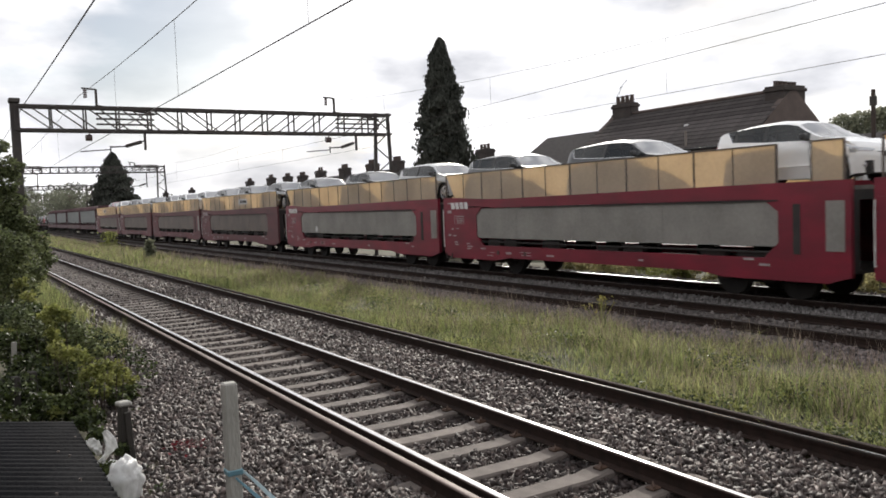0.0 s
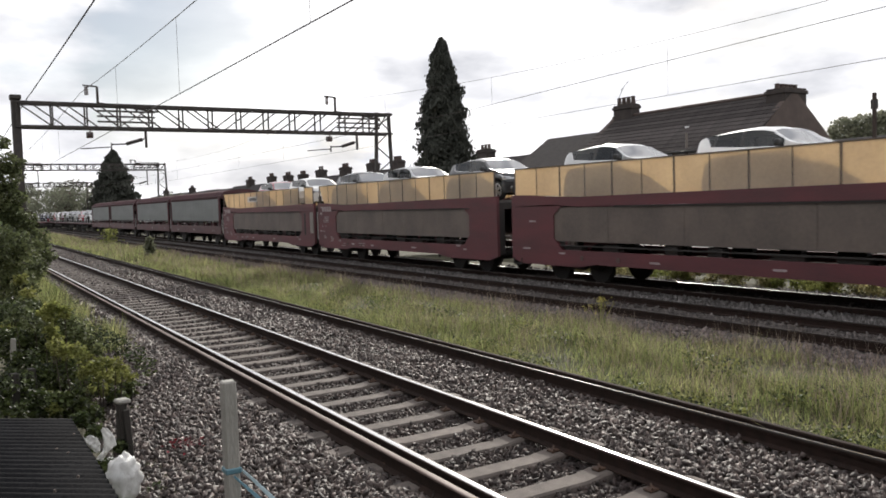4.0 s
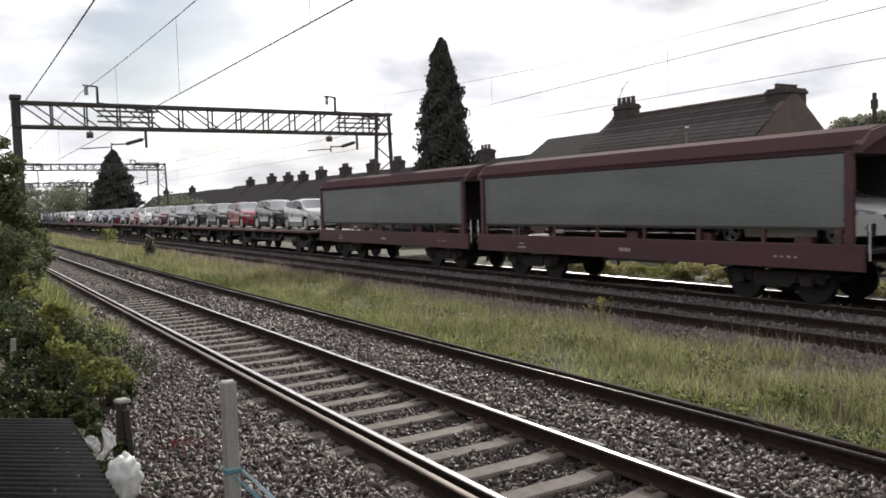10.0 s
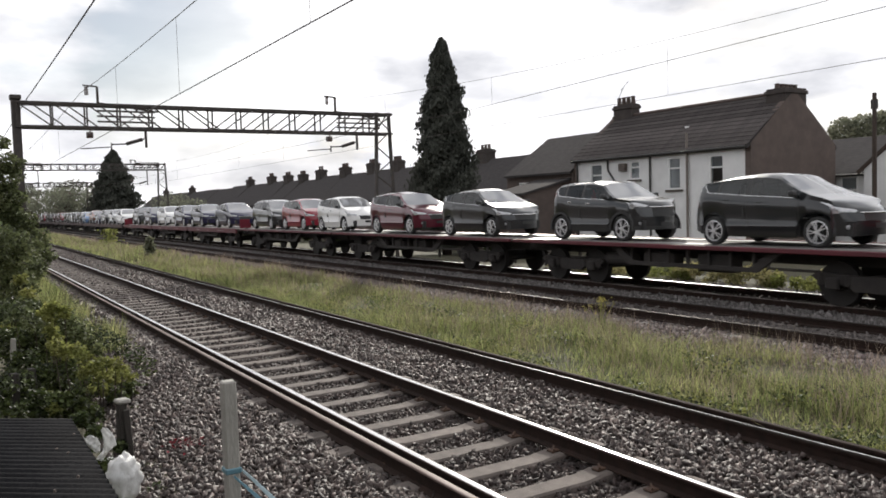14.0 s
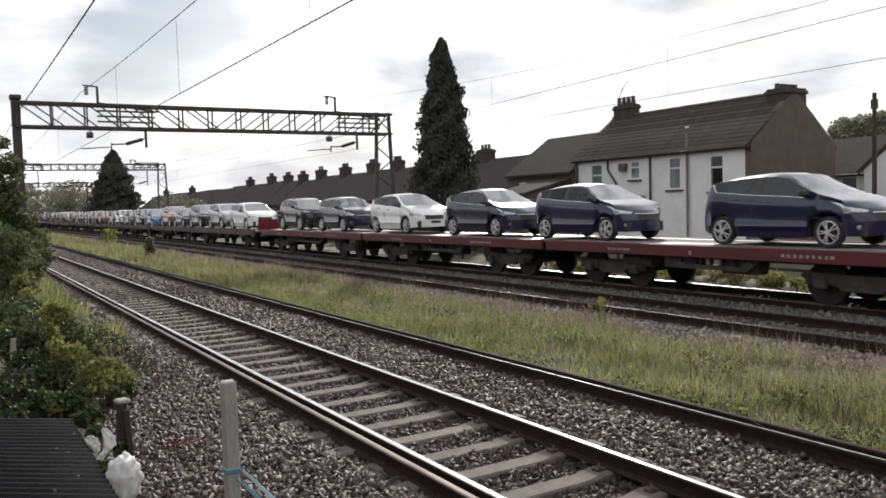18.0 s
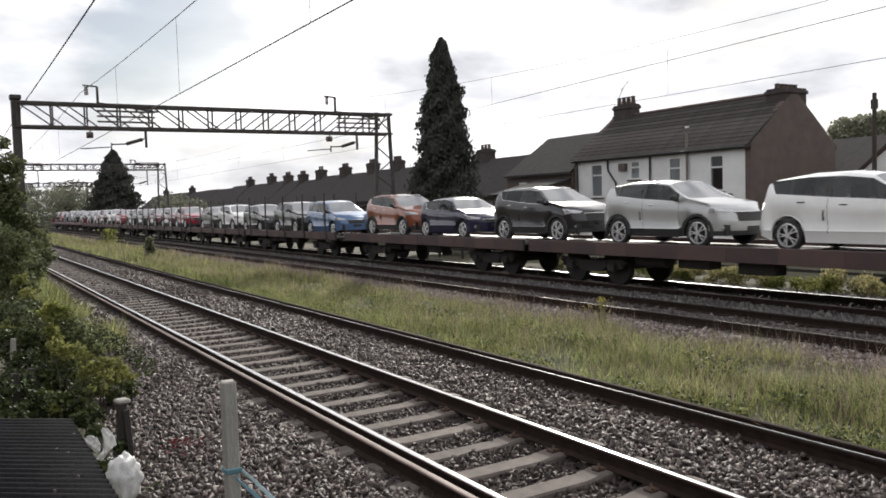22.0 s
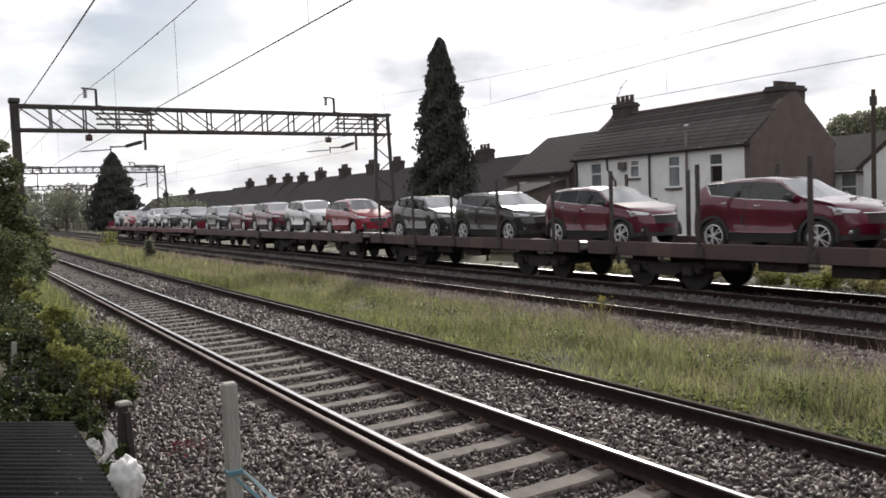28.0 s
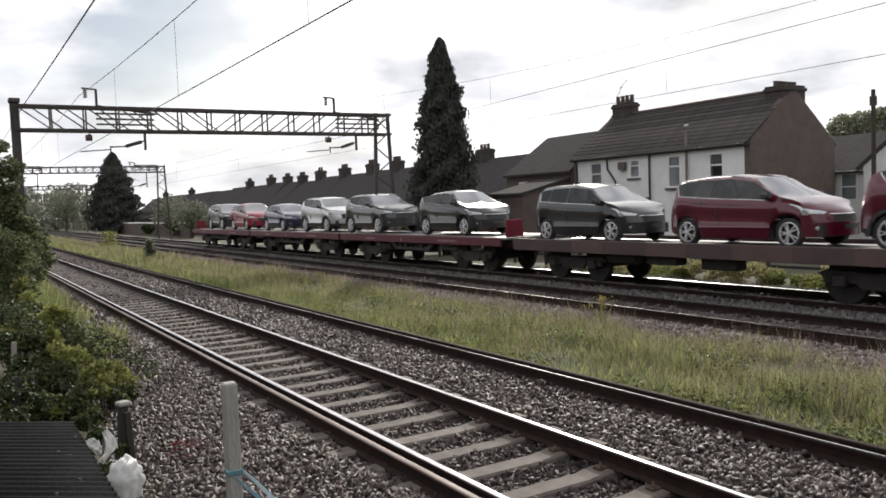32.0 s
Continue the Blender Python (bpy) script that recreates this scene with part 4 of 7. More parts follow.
KINDS["estate_car"] = (4.80, 1.82, 2.85, 0.93, 0.325, 0.18, 0.84,
    [(0, 0.52), (0.010, 0.68), (0.03, 0.76), (0.10, 0.87), (0.21, 0.99), (0.25, 1.03), (0.39, 1.40), (0.46, 1.475), (0.56, 1.50), (0.70, 1.485), (0.82, 1.45), (0.90, 1.40), (0.935, 1.30), (0.975, 1.02), (0.988, 0.88), (1, 0.62)],
    [(0, 0.50), (0.010, 0.64), (0.03, 0.71), (0.10, 0.81), (0.28, 0.95), (0.6, 1.0), (0.84, 1.07), (0.93, 1.08), (0.985, 0.82), (1, 0.58)])


def rim_mesh(r):
    bm = bmesh.new()
    seg = 20
    ring = []
    for rr, x in ((r, 0), (r * 0.93, 0.012), (r * 0.86, -0.03)):
        ring.append([bm.verts.new((-x, rr * math.cos(6.2832 * i / seg), rr * math.sin(6.2832 * i / seg))) for i in range(seg)])
    for a, b in zip(ring, ring[1:]):
        for i in range(seg):
            bm.faces.new((a[i], a[(i + 1) % seg], b[(i + 1) % seg], b[i]))
    for k in range(5):
        for off in (-0.12, 0.12):
            t = 6.2832 * k / 5
            d = Vector((0, math.cos(t), math.sin(t)))
            e = Vector((0, math.cos(t + off * 1.6), math.sin(t + off * 1.6)))
            bar(bm, Vector((-0.012, 0, 0)) + d * r * 0.12, Vector((-0.004, 0, 0)) + e * r * 0.9, 0.03, 0.02)
    rod(bm, (-0.03, 0, 0), (0.01, 0, 0), r * 0.2, 10)
    me = bpy.data.meshes.new("rim")
    bm.to_mesh(me)
    bm.free()
    me.materials.append(ALLOY)
    return me


def tyre_mesh(r):
    bm = bmesh.new()
    seg = 24
    prof = [(-0.07, r * 0.74), (-0.085, r * 0.77), (-0.10, r * 0.88), (-0.085, r * 0.97), (-0.04, r), (0.06, r), (0.10, r * 0.93), (0.10, r * 0.66), (0.0, r * 0.60)]
    ring = [[bm.verts.new((x, q * math.cos(6.2832 * i / seg), q * math.sin(6.2832 * i / seg))) for i in range(seg)] for x, q in prof]
    for a, b in zip(ring, ring[1:]):
        for i in range(seg):
            bm.faces.new((a[i], a[(i + 1) % seg], b[(i + 1) % seg], b[i]))
    bm.faces.new(ring[-1])
    bmesh.ops.recalc_face_normals(bm, faces=bm.faces[:])
    me = bpy.data.meshes.new("wheel")
    bm.to_mesh(me)
    bm.free()
    me.materials.append(TYRE)
    me.polygons.foreach_set("use_smooth", [True] * len(me.polygons))
    return me


def tube(pts, r):
    """One closed round strip through the points."""
    verts, faces, n = [], [], 5
    for i, p in enumerate(pts):
        d = (pts[min(i + 1, len(pts) - 1)] - pts[max(i - 1, 0)]).normalized()
        u = d.cross(Vector((0.3, 0.1, 1))).normalized()
        v = d.cross(u)
        verts += [p + (u * math.cos(6.2832 * k / n) + v * math.sin(6.2832 * k / n)) * r for k in range(n)]
    bm = bmesh.new()
    vs = [bm.verts.new(p) for p in verts]
    for i in range(len(pts) - 1):
        for k in range(n):
            bm.faces.new((vs[i * n + k], vs[i * n + (k + 1) % n], vs[(i + 1) * n + (k + 1) % n], vs[(i + 1) * n + k]))
    bm.faces.new(vs[:n][::-1])
    bm.faces.new(vs[-n:])
    return bm


def car_model(kind):
    """A car that heads towards -y, its front axle at y = 0, its wheels on z = 0."""
    L, W, WB, FO, R, RIDE, KICK, TOP, WAIST = KINDS[kind]
    car = thing(kind, pose(0, 0, 0), "car", "car", "cars on the train")
    hw = W / 2
    tall = kind.endswith("utility_car")
    axles = (FO, FO + WB)
    shield0, roof0, roof1, tail = TOP[5][0], TOP[6][0], TOP[-5][0], TOP[-3][0]
    kick_end = KICK + 0.05
    qs = {0.0, 1.0, KICK, kick_end, KICK + 0.025}
    qs.update(i / 44 for i in range(45))
    qs.update(q for q, _ in TOP)
    for c in axles:
        for a in range(0, 181, 15):
            qs.add((c + (R + 0.06) * math.cos(radians(a))) / L)
    qs = sorted(q for q in qs if 0 <= q <= 1)
    keep = [qs[0]]
    for q in qs[1:]:
        if q - keep[-1] > 0.004:
            keep.append(q)
    qs = keep

    def section(q):
        """Half of the outline across the car: (half width, height) from the sill to the middle of the roof."""
        y = q * L
        top, waist = interp(TOP, q), interp(WAIST, q)
        end = min(1.0, min(q, 1 - q) * L / 0.7)
        w = hw * (0.81 + 0.19 * math.sqrt(max(0.0, 1 - (1 - end) ** 2)))
        low = RIDE + (0.06 * (1 - end) if q < 0.5 else 0.12 * (1 - end))
        for c in axles:
            d = abs(y - c)
            if d < R + 0.06:
                low = max(low, min(R + math.sqrt((R + 0.06) ** 2 - d * d), waist - 0.2))
        lean = max(0.0, top - waist)
        we = (w - 0.40 * min(lean, 0.50)) * (1 - 0.09 * max(0.0, q - 0.5) / 0.5)
        ze = waist + lean * (0.90 - 0.10 * min(1.0, lean * 3))
        f = 0.03 + 0.97 * min(1.0, max(0.0, (q - KICK) / (kick_end - KICK)))
        ws = w * 0.955
        pts = [(w * 0.95, low), (w * 0.972, 0.40), (w * 0.992, 0.445), (w * 0.962, 0.505), (w, 0.63 * waist + 0.10), (w * 0.995, waist * 0.90), (ws, waist)]
        for k in range(1, 7):
            pts[k] = (pts[k][0], max(pts[k][1], pts[k - 1][1] + 0.012))
        z6 = pts[6][1]
        ze, top = max(ze, z6 + 0.004), max(top, z6 + 0.012)
        return pts + [(ws + (we - ws) * f, z6 + (ze - z6) * f), (we, ze), (we * 0.90, max(ze + 0.002, top - 0.05 * min(1, lean * 3))), (we * 0.55, max(ze + 0.003, top - 0.010)), (0, top)]

    def spot(s, x, q, z):
        """A point of the skin; nose and tail are bowed in plan."""
        c = (x / hw) ** 2
        y = q * L - FO
        if q < 0.14:
            y += 0.68 * c * (1 - q / 0.14) ** 1.25
        if q > 0.87:
            y -= 0.32 * c * (q - 0.87) / 0.13
        if shield0 - 0.05 < q < roof0:
            y += 0.10 * c * math.sin((q - shield0 + 0.05) / (roof0 - shield0 + 0.05) * 3.14)
        return Vector((s * x, y, z))

    rows = [section(q) for q in qs]
    n = len(rows[0])
    groups = {}
    pillars = [(0.585, 0.605), (0.775, 0.79)]
    for i in range(len(qs) - 1):
        qm = (qs[i] + qs[i + 1]) / 2
        lean = interp(TOP, qm) - interp(WAIST, qm)
        for j in range(n - 1):
            for s in (-1, 1):
                p = [spot(s, rows[a][b][0], qs[a], rows[a][b][1]) for a, b in ((i, j), (i, j + 1), (i + 1, j + 1), (i + 1, j))]
                if s > 0:
                    p.reverse()
                key = ("body", 0)
                if j == 7 and shield0 + 0.05 < qm < kick_end and lean > 0.12:
                    if any(a < qm < b for a, b in pillars):
                        key = ("pillar_trim", s * (1 if qm < 0.7 else 2))
                    else:
                        key = ("side_window", s * (1 if qm < 0.6 else (2 if qm < 0.78 else 3)))
                elif j >= 9 and shield0 <= qm < roof0 - 0.005:
                    key = ("windscreen", 0)
                elif j >= 9 and roof1 + 0.02 < qm < tail - 0.004:
                    key = ("rear_window", 0)
                elif (j == 5 and 0.945 < qm < 0.985) or (j == 6 and 0.93 < qm < 0.985):
                    key = ("tail_light", s)
                elif j >= 10 and qm < 0.011:
                    key = ("grille", 0)
                elif j == 0 and tall:
                    key = ("lower_trim", 0)
                elif j == 1 and tall and qm > 0.2:
                    key = ("lower_trim", 0)
                groups.setdefault(key, []).append(p)
    for q, row, turn in ((0.0, rows[0], False), (1.0, rows[-1], True)):
        ks = [-1, -0.62, -0.3, 0, 0.3, 0.62, 1]
        for j in range(n - 2):
            for ka, kb in zip(ks, ks[1:]):
                p = [spot(1, row[b][0] * k, q, row[b][1]) for b, k in ((j, ka), (j, kb), (j + 1, kb), (j + 1, ka))]
                inner = abs(ka + kb) < 0.7
                key = ("lower_intake", 0) if inner and not turn and j in (1, 2) else (("lower_trim", 0) if j == 0 and (tall or turn) else ("body", 0))
                groups.setdefault(key, []).append(p[::-1] if turn else p)
    mats = {"body": PAINTS["white"], "side_window": CAR_GLASS, "windscreen": SCREEN_GLASS, "rear_window": SCREEN_GLASS, "headlight": LAMP_CLEAR, "tail_light": LAMP_RED, "lower_trim": TRIM, "pillar_trim": TRIM, "grille": TRIM, "lower_intake": TRIM}
    for (name, _), faces in sorted(groups.items()):
        bm = bmesh.new()
        for f in faces:
            if (f[0] - f[1]).length < 1e-5 and (f[2] - f[3]).length < 1e-5:
                continue
            bm.faces.new([bm.verts.new(v) for v in f])
        bmesh.ops.remove_doubles(bm, verts=bm.verts[:], dist=0.0008)
        ob = part(name, bm, mats[name], car, smooth=True)
        ob.data.set_sharp_from_angle(angle=radians(38))
    # headlamps: lenses that lie on the wing and sweep back from the grille
    def skin(s, q, v):
        row = section(q)
        k = min(int(v), n - 2)
        f = v - k
        return spot(s, row[k][0] + (row[k + 1][0] - row[k][0]) * f, q, row[k][1] + (row[k + 1][1] - row[k][1]) * f)

    back = 0.16 if tall else 0.19
    UP = [(back, 5.97), (back * 0.66, 5.98), (0.08, 6.4), (0.05, 8.9), (0.03, 9.5), (0.022, 9.85)]
    DOWN = [(back - 0.004, 5.82), (back * 0.66, 5.3), (0.08, 4.95), (0.045, 5.05), (0.017, 5.9), (0.0105, 9.55)]
    for s in (-1, 1):
        for name, f0, f1, g0, g1, lift, mat_ in (("headlight", 0.0, 1.0, 0.0, 1.0, 0.008, LAMP_CLEAR), ("headlight_core", 0.42, 0.86, 0.28, 0.75, 0.014, LAMP_CORE)):
            bm, rows_ = bmesh.new(), []
            for i in range(16):
                f = (f0 + (f1 - f0) * i / 15) * 4.999
                k, f = int(f), f - int(f)
                hi = [UP[k][c] + (UP[k + 1][c] - UP[k][c]) * f for c in (0, 1)]
                lo = [DOWN[k][c] + (DOWN[k + 1][c] - DOWN[k][c]) * f for c in (0, 1)]
                ring = []
                for k in range(6):
                    g = g0 + (g1 - g0) * k / 5
                    p = skin(s, lo[0] + (hi[0] - lo[0]) * g, lo[1] + (hi[1] - lo[1]) * g)
                    ring.append(bm.verts.new(p + Vector((s * 0.55, -0.65, 0.5)) * (lift if 0 < k < 5 and 0 < i < 15 else lift * 0.4)))
                rows_.append(ring)
            for a, b in zip(rows_, rows_[1:]):
                for k in range(5):
                    bm.faces.new((a[k], a[k + 1], b[k + 1], b[k]))
            part(name, bm, mat_, car, smooth=True)
    # floor, cabin, seats
    part("underbody", boxes((-hw * 0.72, hw * 0.72, 0.25 - FO, L - FO - 0.25, RIDE + 0.04, RIDE + 0.3), (-hw * 0.9, hw * 0.9, R + 0.1, WB - R - 0.1, RIDE + 0.02, 0.6)), TRIM, car)
    wz = interp(WAIST, 0.5)
    for y in (0.95, 1.9):
        for x in (-0.38, 0.38):
            o = [(y, 0.5), (y + 0.16, 0.5), (y + 0.20, wz + 0.10), (y + 0.20, wz + 0.28), (y + 0.12, wz + 0.28), (y + 0.08, wz + 0.10)]
            part("seat", side_prism(bmesh.new(), o, x - 0.22, x + 0.22), CABIN, car, "dark cloth seat")
    part("dashboard", boxes((-hw * 0.8, hw * 0.8, 0.35, 0.7, 0.7, wz - 0.05), bevel=0.05), CABIN, car)
    q = 0.012
    part("grille_bar", tube([spot(1, x * hw, q, interp(TOP, q) - 0.01) + Vector((0, -0.012, 0)) for x in np.linspace(-0.52, 0.52, 9)], 0.013), CHROME, car)
    for s in (-1, 1):
        p = spot(s, hw * 0.70, 0, RIDE + 0.22)
        part("fog_lamp", rod(bmesh.new(), p + Vector((0, -0.012, 0)), p + Vector((0, 0.06, 0)), 0.05, 10), LAMP_CLEAR, car)
    part("rear_plinth", boxes((-hw * 0.30, hw * 0.30, L - FO - 0.08, L - FO + 0.012, 0.50, 0.62), bevel=0.01), TRIM, car)
    for s in (-1, 1):
        q = shield0 + 0.075
        y, z = q * L - FO, interp(WAIST, q)
        bm = boxes((s * (hw + 0.11) - 0.09, s * (hw + 0.11) + 0.09, y - 0.05, y + 0.08, z + 0.03, z + 0.17), bevel=0.035)
        box(bm, s * hw * 0.97 - 0.06, s * hw * 0.97 + 0.06, y, y + 0.05, z + 0.0, z + 0.06)
        part("door_mirror", bm, TRIM, car)
        if tall or kind.startswith("seven"):
            part("roof_rail", tube([Vector((s * section(q)[9][0] * 0.97, q * L - FO, section(q)[9][1] + 0.028)) for q in np.linspace(roof0 + 0.03, roof1 - 0.01, 7)], 0.014), ALLOY, car)
        for q in (0.36, 0.555):
            zz = interp(WAIST, q + 0.14) - 0.13
            x = s * hw * 0.992
            part("door_handle", boxes((x - 0.02, x + 0.02, (q + 0.15) * L - FO, (q + 0.15) * L - FO + 0.17, zz, zz + 0.028), bevel=0.008), CHROME if tall else TRIM, car)
        part("door_guard", boxes((s * hw * 0.995 - 0.012, s * hw * 0.995 + 0.012, 0.615 * L - FO, 0.615 * L - FO + 0.03, 0.66, 0.88)), TRIM, car)
        for q in (shield0 + 0.045, 0.60):
            part("door_gap", tube([spot(s, section(q)[j][0] - 0.001, q, section(q)[j][1]) for j in range(1, 7)], 0.006), HOSE, car, "dark gap round the door")
        part("window_strip", tube([spot(s, section(q)[7][0] + 0.002, q, section(q)[7][1]) for q in list(np.linspace(shield0 + 0.07, KICK, 9)) + [KICK + 0.02, KICK + 0.045]], 0.008), CHROME, car, "bright strip under the side windows")
        if tall:
            for c in axles:
                bm = bmesh.new()
                ra, rb = R + 0.045, R + 0.115
                for a in range(-10, 190, 20):
                    qd = []
                    for ang, rr in ((a, ra), (a, rb), (a + 20, rb), (a + 20, ra)):
                        qd.append(Vector((s * (hw * 1.004), c - FO + rr * math.cos(radians(ang)), R + rr * math.sin(radians(ang)))))
                    bm.faces.new([bm.verts.new(v) for v in qd])
                    bm.faces.new([bm.verts.new(v) for v in (qd[0], qd[3], qd[3] - Vector((s * 0.08, 0, 0)), qd[0] - Vector((s * 0.08, 0, 0)))])
                    bm.faces.new([bm.verts.new(v) for v in (qd[1], qd[2], qd[2] - Vector((s * 0.05, 0, 0)), qd[1] - Vector((s * 0.05, 0, 0)))])
                bmesh.ops.remove_doubles(bm, verts=bm.verts[:], dist=0.001)
                part("arch_trim", bm, TRIM, car, "black wheel arch trim")
    ty, rm = tyre_mesh(R), rim_mesh(R * 0.76)
    for y in (0, WB):
        for s in (-1, 1):
            wh = shared("wheel", ty, car, pose(s * (hw - 0.115), y, R, 0, 0, 0 if s < 0 else 180))
            shared("rim", rm, wh, pose(-0.082, 0, 0))
    return car


MODELS = {}


def car(kind, colour, u_front, z=0.0):
    words = {"compact_people_carrier": "compact people carrier", "seven_seat_people_carrier": "long people carrier with roof rails", "large_people_carrier": "large people carrier", "sport_utility_car": "sport utility car with roof rails",
             "small_sport_utility_car": "small boxy sport utility car", "tall_small_car": "tall small hatchback", "hatchback_car": "sleek hatchback", "estate_car": "long low estate"}[kind]
    if not z:
        # the brown wagons have a lower deck between their side sills, those with stakes the lowest
        z = 0.978 if 281 < u_front < 335.5 else (1.088 if 252 < u_front < 363 else 1.178)
    if kind not in MODELS:
        MODELS[kind] = c = car_model(kind)
    else:
        c = copy_thing(MODELS[kind], pose(0, 0, 0))
    for o in c.children:
        if o.name.split(".")[0] == "body":
            o.material_slots[0].link = "OBJECT"
            o.material_slots[0].material = PAINTS[colour]
    tagged(c, WORDS[colour] + " " + words + (" on flat wagon" if z < 2 else " on upper wagon deck"), "car")
    return on_train(c, u_front, z)


CP, SP, LP, SU, SS, TS, HB = "compact_people_carrier", "seven_seat_people_carrier", "large_people_carrier", "sport_utility_car", "small_sport_utility_car", "tall_small_car", "hatchback_car"
for kind, colour, u in ((CP, "silver", 160.8), (SS, "grey", 165.9), (CP, "red", 171.3), (CP, "grey", 176.4), (SS, "grey", 182.1), (CP, "grey", 188.2), (LP, "claret", 193.7), (CP, "white", 199.9), (CP, "red", 204.85),
                        (SP, "grey", 209.7), (CP, "navy", 217.7), (CP, "navy", 224.25), (CP, "navy", 229.5), (CP, "white", 235.6), (TS, "navy", 241.65), (SS, "grey", 246.95), (LP, "white", 255.55), (SU, "silver", 260.85),
                        (SU, "black", 266.1), (HB, "navy", 271.3), (SU, "orange", 275.65), (SP, "blue", 282.5), (SU, "grey", 287.3), (CP, "grey", 292.95), (SU, "white", 298.2), (TS, "green", 303.0), (SU, "red", 310.3),
                        (SU, "claret", 315.2), (SU, "claret", 320.95), (SU, "black", 326.05), (SU, "black", 330.72), (CP, "red", 337.75), (SU, "silver", 343.05), (SU, "claret", 348.6), (SP, "claret", 353.5), (SP, "grey", 358.95),
                        (CP, "grey", 366.3), (SU, "green", 372.9), (SU, "silver", 378.3), (HB, "navy", 384.3), (CP, "red", 390.5), (SU, "grey", 395.6)):
    car(kind, colour, u)
for colour, rear in (("grey", 2.2), ("silver", 7.6), ("white", 13.2), ("grey", 18.55), ("grey", 23.8), ("silver", 28.8), ("grey", 33.9), ("black", 39.75), ("black", 44.7), ("grey", 49.9), ("black", 54.9), ("silver", 59.8), ("white", 65.3),
                     ("silver", 70.2), ("grey", 76.5), ("silver", 81.7), ("grey", 86.4), ("white", 92.5), ("red", 97.4)):
    kind = "estate_car" if rear in (18.55, 23.8, 28.8) else HB
    car(kind, colour, rear - (3.87 if kind != HB else 3.34), 2.38)
# cars on lower floors that show at the wagon ends
for colour, u, z in (("silver", 98.9, 0.70), ("white", 132.2, 1.2), ("black", 36.0, 0.70), ("silver", 52.3, 0.70), ("black", 104.1, 1.2)):
    car(HB, colour, u, z)


# ---- overhead line ----
WIRE_SPANS = [(-13.0, 36.4), (36.4, 86.0), (86.0, 136.0), (136.0, 186.0), (186.0, 236.0)]


